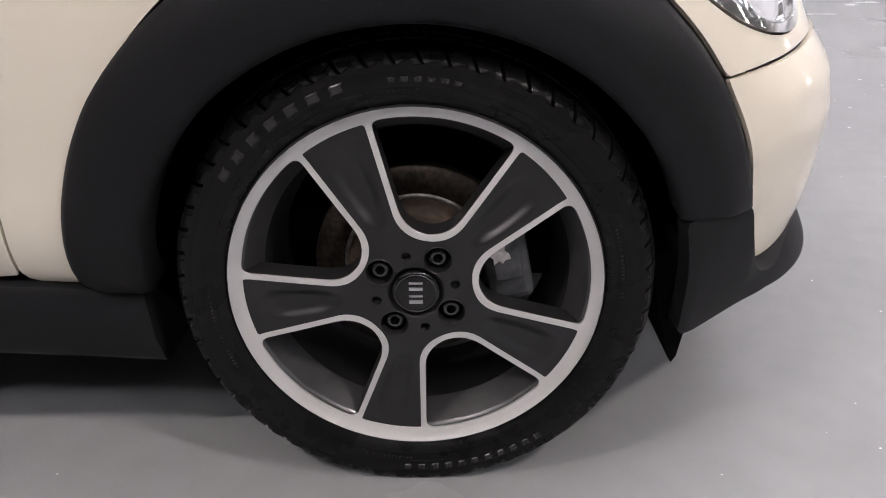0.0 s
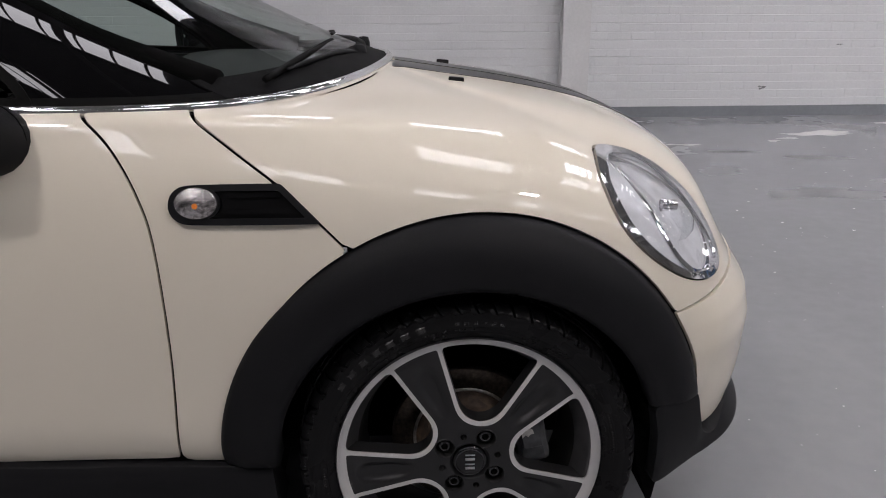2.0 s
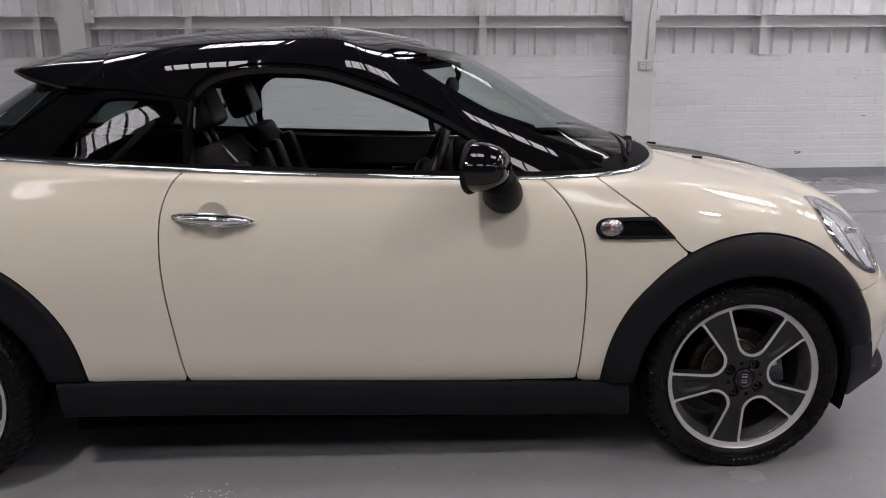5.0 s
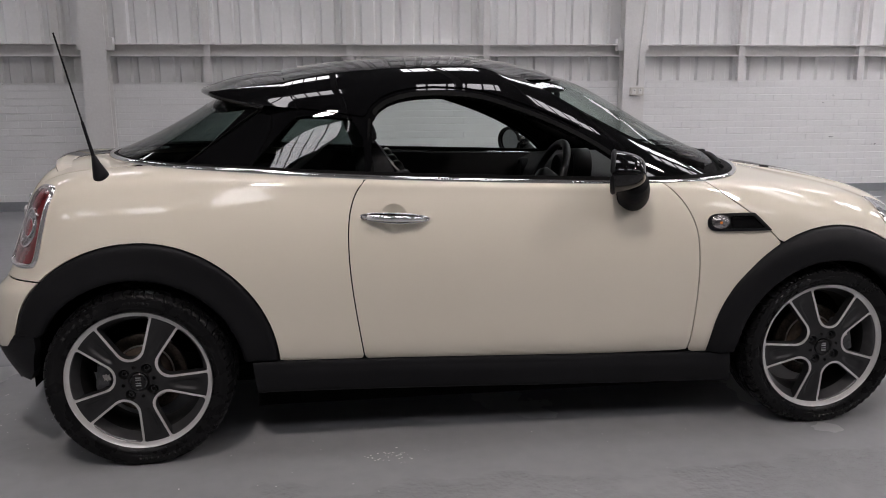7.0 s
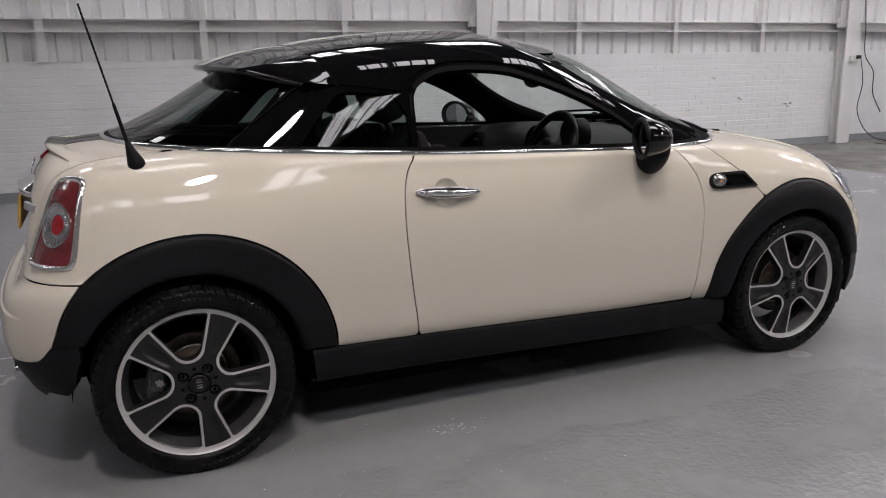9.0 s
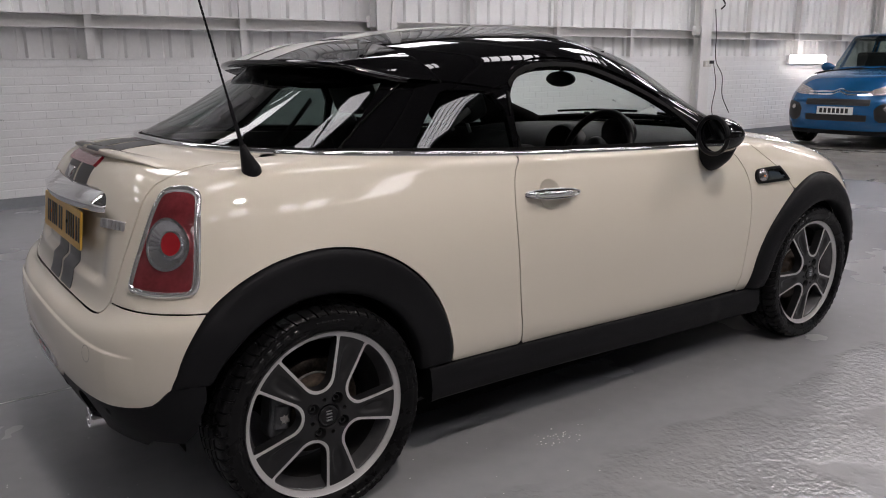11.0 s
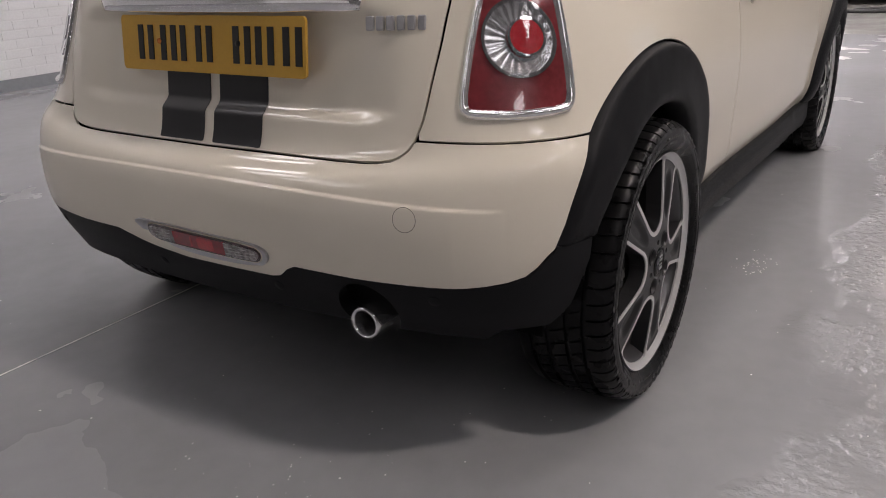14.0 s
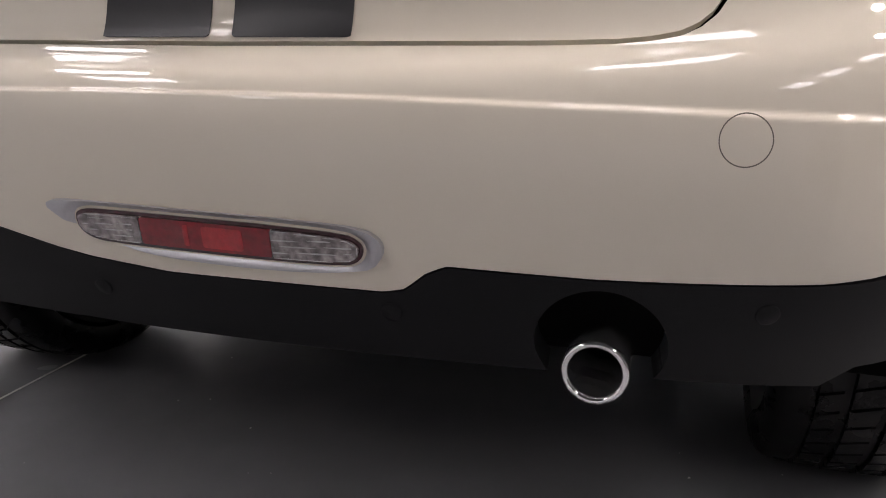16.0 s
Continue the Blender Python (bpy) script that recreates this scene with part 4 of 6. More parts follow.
for flip in (1, -1):
    for cx in (1.2335, -1.2335):
        obj("wheel_house", wheel_house(cx, .365, flip), "dark", car, "black wheel house liner")
bm = box((-1.28, -.48, .17), (1.70, .48, .23))
add_box(bm, (-.86, -.64, .13), (.86, .64, .20))
add_box(bm, (-1.70, -.56, .295), (-1.27, .56, .34))
bm_obj("underbody", bm, "dark", car, "black underbody")
obj("mud_flap", moved(extrude_outline([(1.545, .33), (1.562, .244), (1.576, .199), (1.584, .166), (1.590, .157), (1.596, .168), (1.604, .22), (1.60, .33)], .13, "xz"), pose(0, -.735, 0)), "dark", car, "black plastic flap before the tyre", smooth=False)

# ---- upper body: roof, glass, pillars ----
DLO = rounded([(-.424, .90), (-.430, 1.08), (-.424, 1.165), (-.36, 1.213), (-.245, 1.234), (-.06, 1.226), (.05, 1.193), (.21, 1.133), (.35, 1.063), (.437, 1.005), (.50, .95), (.52, .90)], 1)
dlo = poly_dist(CX, CZ, DLO) + 9 * (CK < 2.9) + 9 * (CK > 7)
QW = rounded([(-.455, .90), (-.462, 1.150), (-.60, 1.165), (-.690, 1.165), (-.715, 1.140), (-.80, 1.05), (-.86, .975), (-.90, .90)], 1)
quarter_glass = np.maximum(poly_dist(CX, CZ, QW), .03 - CV) + 9 * (CK < 5.5)
screen_edge = (CK - 3.02) * .17
windscreen = np.maximum.reduce([screen_edge, (.27 - CV) * .12, (CV - 3.12) * .12])
rear_glass = np.maximum.reduce([(7.72 - CK) * .2, (.06 - CV) * .1, (CV - 2.55) * .1])
roof_line = np.interp(CX, (-1.1, -.78, -.62, -.44, -.43, .2, .4), (1.215, 1.20, 1.185, 1.16, 1.0, 1.0, 1.0))
f_roof = np.maximum.reduce([-(dlo - .030), roof_line - CZ, CX - .285 + .25 * (CZ - 1.25), (3.16 - CV) * .12 * (CK < 3.3) - 1 * (CK >= 3.3), -(CX + .715 + .55 * (CZ - 1.25)) * 1.0])
frame_zone = np.maximum.reduce([-windscreen, -np.maximum(screen_edge, (CV - .28) * .12), -rear_glass, -quarter_glass, -dlo])
pillars = obj("pillar_frame", patch(cabin, np.maximum(frame_zone, .0 - CV - .01), 0, .02), "gloss_black", car, "gloss black pillars round the glass")
roof = obj("roof", patch(cabin, f_roof, .006, .008), "gloss_black", car, "gloss black helmet roof with white stripes")
obj("headlining", patch(cabin, np.maximum(np.maximum(-dlo + .01, (2.3 - CV) * .1), (2.95 - CV) * .1 * (CK < 3)), -.03, 0), "dark", car, "dark headlining")
obj("windscreen", patch(cabin, windscreen, .001, 0), "glass", car, "clear tinted windscreen").visible_shadow = False
obj("rear_window", patch(cabin, rear_glass, .001, 0), "dark_glass", car, "dark tinted rear window").visible_shadow = False
for side in (right, left):
    obj("quarter_window", patch(cabin, side(quarter_glass, cabin), .001, 0), "dark_glass", car, "dark tinted quarter window").visible_shadow = False
    obj("window_seal", patch(cabin, side(np.maximum(dlo - .016, -dlo), cabin), .004, .02), "seal", car, "black rubber window seal")
obj("door_window", patch(cabin, left(dlo - .004, cabin), .001, 0), "glass", doors[1], "raised tinted door window").visible_shadow = False
cb = np.maximum(.013 - np.abs(CY), np.abs(CY) - .147)
obj("roof_stripe", patch(cabin, np.maximum.reduce([cb, f_roof + .004]), .0072, .001), "stripe_white", roof, "white vinyl roof stripe")


# roof spoiler: a shell that carries the roof past the rear window
seam_f = CX + .715 + .55 * (CZ - 1.25)
seam_pts = []
for i in range(len(cabin_p)):
    for j in range(cabin_p.shape[1] - 1):
        a, b = seam_f[i, j], seam_f[i, j + 1]
        if a * b < 0 and CZ[i, j] > 1.17 and CK[i, j] > 5:
            t = a / (a - b)
            seam_pts.append((cabin_p[i, j] * (1 - t) + cabin_p[i, j + 1] * t) + cabin_n[i, j] * .0058)
seam_pts = np.array(sorted(seam_pts, key=lambda q: q[1]))
seam_pts = seam_pts[seam_pts[:, 2] > np.interp(seam_pts[:, 0], (-1.1, -.78, -.62), (1.215, 1.20, 1.185)) - .004]
seam_y = seam_pts[:, 1]


def spoiler_at(s, t):
    """s across (-1 to 1), t from the seam to the trailing edge."""
    ys = s * seam_y.max()
    q = np.array([np.interp(ys, seam_y, seam_pts[:, k]) for k in range(3)])
    w = min(abs(s) / .84, 1)
    r = np.array([-1.075 + .085 * w ** 2.2, math.copysign(.475 * w, s), 1.264 - .014 * w * w])
    if abs(s) > .84:
        e = (abs(s) - .84) / .16
        corner = np.array([-.80, math.copysign(abs(seam_y).max() - .006, s), 1.203])
        mid = np.array([-.93, math.copysign(.515, s), 1.226])
        r = (1 - e) ** 2 * r + 2 * e * (1 - e) * mid + e * e * corner
    p = q * (1 - t) + r * t
    return (p[0], p[1], p[2] + .016 * math.sin(math.pi * t) * (1 - s * s))


def spoiler():
    verts, faces, nu, nt = [], [], 61, 17
    for i in range(nu):
        s = -1 + 2 * i / (nu - 1)
        for k in range(nt):
            verts.append(spoiler_at(s, k / (nt - 1)))
        x, y, z = spoiler_at(s, 1)
        verts.append((x - .004, y, z - .010))
        verts.append((x + .012, y, z - .022))
        verts.append((x + .12, y, z - .020))
        verts.append((x + .24, y * .97, z - .03))
    n = nt + 4
    for i in range(nu - 1):
        for k in range(n - 1):
            faces.append((i * n + k, i * n + k + 1, (i + 1) * n + k + 1, (i + 1) * n + k))
    return verts, faces


obj("roof_joint", tube(seam_pts[::3] + np.array([0, 0, -.0015]), .0032, 6), "seal", car, "dark joint across the roof")
roof_spoiler = obj("roof_spoiler", spoiler(), "gloss_black", car, "gloss black roof spoiler with white stripes")


def spoiler_band(s0, s1, lift=.0012):
    verts, faces, nt = [], [], 17
    for s in np.linspace(s0, s1, 9):
        for k in range(nt):
            x, y, z = spoiler_at(s, .02 + .98 * k / (nt - 1))
            verts.append((x, y, z + lift))
    for i in range(8):
        for k in range(nt - 1):
            faces.append((i * nt + k, i * nt + k + 1, (i + 1) * nt + k + 1, (i + 1) * nt + k))
    return verts, faces


for s in (1, -1):
    obj("spoiler_stripe", spoiler_band(s * .0257, s * .291), "stripe_white", roof_spoiler, "white vinyl stripe")

# fine joints down the rear pillars, between the quarter and rear glass
for q in (1, -1):
    joint = curve3([(-1.070, q * .594, 1.000), (-.985, q * .573, 1.068), (-.895, q * .556, 1.132), (-.800, q * .540, 1.197)], 24)
    near = [cabin_p.reshape(-1, 3)[np.argmin(((cabin_p - p) ** 2).sum(2))] * (.25, .25, .25) + np.array(p) * .75 for p in joint]
    near = [(x, y + q * .006, z + .003) for x, y, z in near]
    obj("pillar_joint", tube(near, .0032, 6), "seal", car, "fine dark joint down the rear pillar")

# bright strip along the belt, all round the glass
belt = cabin_p[:, 0] + np.array([0, 0, -.004]) + cabin_n[:, 0] * .004
obj("belt_moulding", tube(np.concatenate([belt, belt[:2]]), .0115, 10, .8, False), "chrome", car, "bright chrome strip along the belt")
obj("belt_seal", patch(cabin, np.maximum((CV - .14) * .1, -CV - 1), .002, .01), "seal", car, "black rubber seal under the glass")

# ---- wheels: built once, facing -y, the hub cap's face at the origin ----
RIM, LIP_IN = .2350, .2200
HUB_Y, HUB_Z = .774, .3005


def smax(a, b, k):
    h = np.maximum(k - np.abs(a - b), 0) / k
    return np.maximum(a, b) + h * h * k / 4


def wheel_grid():
    rs = np.linspace(.0, RIM, 112)
    an = np.linspace(0, 2 * math.pi, 433)
    A, R = np.meshgrid(an, rs, indexing="ij")
    return A, R


def make_wheel(phase, name="wheel"):
    """Five windows at phase + 72 k degrees; broad dark spokes between, machined bright edges."""
    A, R = wheel_grid()
    win = np.full(A.shape, 9.0)
    slot = np.full(A.shape, 9.0)
    pocket = np.zeros(A.shape)
    for k in range(5):
        c = radians(phase + 72 * k)
        u, t = R * np.cos(A - c), R * np.sin(A - c)
        side = (np.abs(t) - (u - .0235) * .485) * .90
        d = smax(side, .0785 - u, .028)
        slot = np.minimum(slot, d)
        d = smax(d, R - LIP_IN, .012)
        win = np.minimum(win, d)
        c += radians(36)
        u, t = R * np.cos(A - c), R * np.sin(A - c)
        half = .0165 + .105 * np.clip(u - .095, 0, .11)
        oval = (np.abs(t / half) ** 2.4 + np.abs((u - .152) / np.where(u > .152, .054, .062)) ** 3.0) ** .4
        pocket = np.maximum(pocket, np.clip((1 - oval) / .62, 0, 1) * (u > 0))
    pocket = pocket ** 2 * (3 - 2 * pocket)
    depth = -.020 + .020 * np.clip((R - .03) / .20, 0, 1) ** 1.3 - .016 * np.clip((R - .205) / .0335, 0, 1) ** 2
    depth = depth + .0082 * pocket + .008 * np.clip((.036 - R) / .006, 0, 1)
    sunk = np.full(A.shape, -9.0)
    for k in range(4):
        for at, far, wide in ((58, .052, .0182), (103, .050, .0060)):
            at = radians(at + 90 * k)
            sunk = np.maximum(sunk, wide - np.hypot(R * np.cos(A) - far * math.cos(at), R * np.sin(A) - far * math.sin(at)))
    p = np.stack([R * np.cos(A), depth, R * np.sin(A)], -1)
    n = np.zeros_like(p)
    n[..., 1] = -1
    face = (p, n)
    wheel = empty(name)
    edge = .0074
    spokes = patch(face, np.maximum.reduce([edge - win, R - LIP_IN + .002, sunk]), 0, .004)
    bright = patch(face, np.maximum(-win, np.minimum(win - edge, LIP_IN - .002 - R)), .0006, .004)
    obj("spoke_wall", patch(face, np.maximum(-slot, sunk), -.0022, .034), "wheel_dark", wheel, "dark walls of the spokes")
    rim = obj("spokes", spokes, "wheel_dark", wheel, "satin dark grey five-spoke alloy face")
    obj("machined_edge", bright, "machined", wheel, "bright machined rim lip and spoke edges")
    barrel = [(RIM - .001, -.016), (RIM + .002, -.010), (RIM + .001, .004), (LIP_IN + .003, .0005), (LIP_IN - .0003, .0010), (.2165, .008), (.207, .024), (.199, .042)]
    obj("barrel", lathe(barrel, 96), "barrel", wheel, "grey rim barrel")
    # the deeper part of the barrel, much darker than the part near the lip
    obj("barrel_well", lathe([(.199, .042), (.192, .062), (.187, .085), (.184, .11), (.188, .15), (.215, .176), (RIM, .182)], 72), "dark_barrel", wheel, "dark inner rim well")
    # tyre: round shoulders, three grooves round the tread, cuts across the shoulder
    prof = [(.2345, -.010), (.2420, -.016), (.2500, -.0215), (.2640, -.0265), (.2740, -.0275), (.2790, -.0262), (.2825, -.0270), (.2900, -.0245), (.2960, -.0195), (.3000, -.0130),
            (.3035, -.0030), (.3055, .0100), (.3062, .0220), (.2995, .0232), (.2995, .0310), (.3072, .0322), (.3080, .0560), (.3010, .0572), (.3010, .0660), (.3082, .0672),
            (.3082, .0980), (.3012, .0992), (.3012, .1080), (.3078, .1092), (.3066, .1350), (.2998, .1362), (.2998, .1440), (.3058, .1452), (.3020, .165), (.296, .176), (.284, .184), (.262, .188), (.244, .182), (.2375, .174)]
    prof[7:10] = [(.2862, -.0262), (.2866, -.0242), (.2880, -.0238), (.2925, -.0218), (.2972, -.0172), (.3005, -.0115)]
    blocks, m = 58, len(prof)
    turns = [(n + f, cut) for n in range(blocks) for f, cut in ((0, 0), (.012, 1), (.150, 1), (.162, 0), (.42, 0), (.46, 0), (.70, 0))]
    verts, faces = [], []
    for t, cut in turns:
        for k, (r, y) in enumerate(prof):
            a = 2 * math.pi * (t + .35 * np.clip((r - .285) / .02, 0, 1)) / blocks + (.012 if k > 15 else 0) + (y * 1.2 if k > 15 else 0)
            if k in (7, 8, 9) and t % 1 > .43:
                r += .0042
            if cut and 9 <= k <= 14:
                r, y = r - .0068, y + .004
            if cut and (k in (18, 19) or k in (22, 23) or 26 <= k <= 27):
                r -= .0045
            verts.append((r * math.cos(a), y, r * math.sin(a)))
    seg = len(turns)
    for i in range(seg):
        j = (i + 1) % seg
        faces += [(i * m + k, j * m + k, j * m + k + 1, i * m + k + 1) for k in range(m - 1)]
    tyre = obj("tyre", (verts, faces), "rubber", wheel, "black low-profile tyre with raised unreadable lettering")
    tyre.data.set_sharp_from_angle(angle=radians(32))
    # raised lettering as plain bars
    marks = []
    rng = random.Random(4)

    def arc_bar(a0, a1, r0, r1, y0, y1, lift=.0012):
        pts, k, w = [], 5, (r1 - r0) * .16
        for n, t in enumerate(np.linspace(a0, a1, k)):
            low = n in (0, k - 1)
            for r, y, up in ((r0, y0, -.0004), (r0 + w, y0, lift), (r1 - w, y1, lift), (r1, y1, -.0004)):
                y -= -.0004 if low else up
                pts.append((r * math.cos(t), y, r * math.sin(t)))
        return pts, [(4 * q + e, 4 * q + e + 1, 4 * q + e + 5, 4 * q + e + 4) for q in range(k - 1) for e in range(3)]

    for start, count, wide, r0, r1, y0, y1 in ((146, 7, 6.0, .2650, .2775, -.0268, -.0272), (96, 6, 3.2, .266, .2735, -.0267, -.0275), (308, 11, 4.0, .2655, .2755, -.0268, -.0274)):
        for k in range(count):
            a = radians(start - k * wide)
            marks.append(arc_bar(a, a - radians(wide * .62), r0, r1, y0, y1))
    for start, count in ((118, 26), (205, 22), (20, 20), (268, 14)):
        for k in range(count):
            a = radians(start - k * 1.15)
            if rng.random() < .8:
                marks.append(arc_bar(a, a - radians(.7), .2555, .2588, -.0236, -.0249))
    tagged(obj("sidewall_lettering", merge(*marks), "rubber_mark", tyre, "raised rubber bars on the sidewall", smooth=False), kind="stuff")
    for r in (.2512, .2615, .2795):
        y = np.interp(r, (.25, .264, .274, .279), (-.0215, -.0265, -.0275, -.0262))
        obj("sidewall_rib", lathe([(r - .0012, y + .001), (r, y - .0012), (r + .0012, y + .001)], 144), "rubber", tyre)
    # hub: cap, wheel bolts, small holes, brake
    obj("hub_cap", lathe([(0, -.0225), (.022, -.0222), (.029, -.0205), (.0305, -.0165), (.0305, .0)], 40), "gloss_black", wheel, "round black hub cap")
    bars = bmesh.new()
    for k, w in enumerate((.0045, .0025, .0045, .0025)):
        z = -.0135 + k * .009
        add_box(bars, (-.0085, -.0236, z), (.0085, -.0222, z + w))
    bm_obj("cap_bars", bars, "satin_chrome", wheel, "silver bars on the cap")
    obj("cap_ring", lathe([(.0245, -.0224), (.0252, -.0234), (.0262, -.0222)], 40), "bolt", wheel)
    for k in range(4):
        a = radians(58 + 90 * k)
        c = (.052 * math.cos(a), 0, .052 * math.sin(a))
        obj("bolt_recess", lathe([(.0190, -.0188), (.0182, -.0206), (.0168, -.0196), (.0158, -.008), (.0150, -.003), (.0, -.003)], 28, centre=c), "bolt_seat", wheel, "dark recessed bolt seat")
        obj("wheel_bolt", lathe([(.0122, -.003), (.0118, -.0090), (.0100, -.0122), (.0078, -.0126), (.0062, -.0122)], 24, centre=c), "bolt", wheel, "dull steel wheel bolt")
        obj("bolt_socket", lathe([(.0, -.0070), (.0052, -.0070), (.0064, -.0123)], 6, centre=c), "dark", wheel, "hexagon socket of the bolt")
    for k in range(4):
        a = radians(103 + 90 * k)
        obj("locating_hole", lathe([(.0, -.008), (.0054, -.008), (.0060, -.0185), (.0066, -.0192)], 16, centre=(.050 * math.cos(a), 0, .050 * math.sin(a))), "bolt_seat", wheel, "small dark hole")
    # the whole wheel grown to its true rim and tyre size, the tyre pressed flat where it stands
    for ob in [c for c in bpy.data.objects if c.parent == wheel or (c.parent and c.parent.parent == wheel)]:
        for v in ob.data.vertices:
            r = math.hypot(v.co.x, v.co.z)
            k = 1.0234 if r < .235 else (.2405 + (r - .235) * .957) / r
            v.co.x, v.co.z = v.co.x * k, max(v.co.z * k, .0008 - HUB_Z)
    obj("brake_disc", lathe([(.100, .072), (.101, .070), (.138, .070), (.140, .073), (.140, .088), (.098, .092)], 72), "steel", wheel, "worn brown steel brake disc")
    obj("disc_hat", lathe([(.0, .040), (.078, .040), (.084, .044), (.088, .066), (.0945, .0700)], 60), "rust", wheel, "rusty hat of the brake disc")
    obj("disc_step", lathe([(.0945, .0700), (.0955, .0690), (.0995, .0690), (.1005, .0715)], 60), "bright_steel", wheel, "bright worn step of the disc")
    return wheel


def caliper(parent, angle):
    m = pose(0, 0, 0, 0, -angle, 0)
    bm = box((.088, .030, -.066), (.150, .105, .066), .020, 4, m)
    add_box(bm, (.100, .022, -.030), (.140, .040, .040), .008, 3, m)
    body = bm_obj("brake_caliper", bm, "cast", parent, "dull cast brake caliper")
    worn = []
    for k in range(14):
        a = 2 * math.pi * k / 14
        r = (.013, .009, .015, .0075, .012, .010, .016)[k % 7]
        worn.append((.112 + r * math.cos(a), .010 + r * 1.15 * math.sin(a)))
    flake = [m @ Vector((x, .0212, z)) for x, z in worn] + [m @ Vector((x, .0240, z)) for x, z in worn]
    n = len(worn)
    sides = [(k, (k + 1) % n, n + (k + 1) % n, n + k) for k in range(n)]
    obj("bare_patch", ([tuple(q) for q in flake], sides + [tuple(range(n))]), "bright_steel", body, "bare silver patch where the coating has flaked", smooth=False)
    return body


wheel_f = make_wheel(8)
wheel_f.parent = car
wheel_r = make_wheel(29)
wheel_r.parent = car
for ob in (wheel_f, wheel_r):
    tagged(ob, "dark alloy wheel with bright machined edges and black tyre")
for x, ob, cal in ((1.2335, wheel_f, 12), (-1.2335, wheel_r, 172)):
    ob.matrix_basis = pose(x, -HUB_Y, HUB_Z)
    other = copy_thing(ob, pose(x, HUB_Y, HUB_Z, 0, 0, 180))
    caliper(ob, cal)


# ---- lamps, handles, mirrors and small parts of the coupe ----
TWICE = 2 * (len(BODY) - 1)
for side, (h0, h1), (t0, t1) in ((1, (1.4, 3.5), (9.8, 11.5)), (-1, (-3.5, -1.4), (TWICE - 11.5, TWICE - 9.8))):
    # headlamp
    g, k, v = fine(BODY, h0, h1, 3.2, 6.4, 120, 120)
    d = poly_dist(k * .165, g[0][..., 2], lamp_h)
    lamp = empty("headlamp", (0, 0, 0), car)
    tagged(lamp, "oval headlamp with chrome surround and clear lens")
    obj("bezel", patch(g, np.maximum(d, -(d + .013)), .004, .03), "chrome", lamp, "chrome headlamp surround")
    obj("bowl", patch(g, d + .010, -.010 - .016 * np.clip(1 - np.hypot((k - 2.22) * .165, (g[0][..., 2] - .715) * .80) / .078, 0, 1), 0), "lamp_bowl", lamp, "bright faceted reflector")
    inner = np.hypot((k - 2.22) * .165, (g[0][..., 2] - .715) * .80)
    obj("inner_ring", patch(g, np.abs(inner - .080) - .005, -.006, .03), "chrome", lamp, "chrome inner ring")
    obj("crescent", patch(g, np.maximum(-(inner - .088), d + .014), -.007, .01), "lamp_bowl", lamp, "chrome crescent")
    obj("projector", lathe([(0, .012), (.018, .008), (.030, -.004), (.034, -.02)], 24, "x", (1.645, -side * .652, .70)), "clear_lens", lamp, "round projector lens")
    obj("bulb_shield", lathe([(0, .0), (.010, -.002), (.012, -.03)], 16, "x", (1.625, -side * .650, .735)), "chrome", lamp, "bulb shield")
    obj("lens", patch(g, d + .011, .007, .004), "clear_lens", lamp, "clear lens").visible_shadow = False
    # tail lamp
    g, k, v = fine(BODY, t0, t1, 4.0, 6.4, 190, 210)
    d = poly_dist(k * .165, g[0][..., 2], lamp_t)
    lamp = empty("tail_lamp", (0, 0, 0), car)
    tagged(lamp, "upright red tail lamp in a chrome frame")
    obj("bezel", patch(g, np.maximum(d - .003, -(d + .0125)), .011 - .008 * np.clip(np.abs(d + .00475) / .00775, 0, 1) ** 2, .02), "bezel", lamp, "chrome tail lamp frame")
    obj("backing", patch(g, d + .006, -.012, 0), "dark", lamp, "dark lamp housing")
    c = np.hypot((k - 10.59) * .165, g[0][..., 2] - .806)
    obj("red_lens", patch(g, np.maximum(d + .0115, .057 - c), .004, .006), "red", lamp, "red lens")
    obj("ring", patch(g, np.abs(c - .0610) - .0030, .0085, .006), "chrome", lamp, "chrome ring round the middle lens")
    around = np.arctan2(g[0][..., 2] - .806, (k - 10.59) * .165)
    obj("middle_lens", patch(g, c - .058, .006 - .014 * np.clip(1 - c / .058, 0, 1) + .00028 * np.cos(22 * around), .003), "lamp_cone", lamp, "fluted silver cone round the red spot")
    obj("clear_cover", patch(g, c - .0585, .0125, 0), "clear_lens", lamp, "clear cover of the middle lens").visible_shadow = False
    c = np.hypot((k - 10.50) * .165, g[0][..., 2] - .808)
    obj("spot_ring", patch(g, np.abs(c - .030) - .002, .009, .008), "chrome", lamp, "thin bright ring")
    obj("red_spot", patch(g, c - .0285, .0085, .006), "red_bright", lamp, "round red reflector")

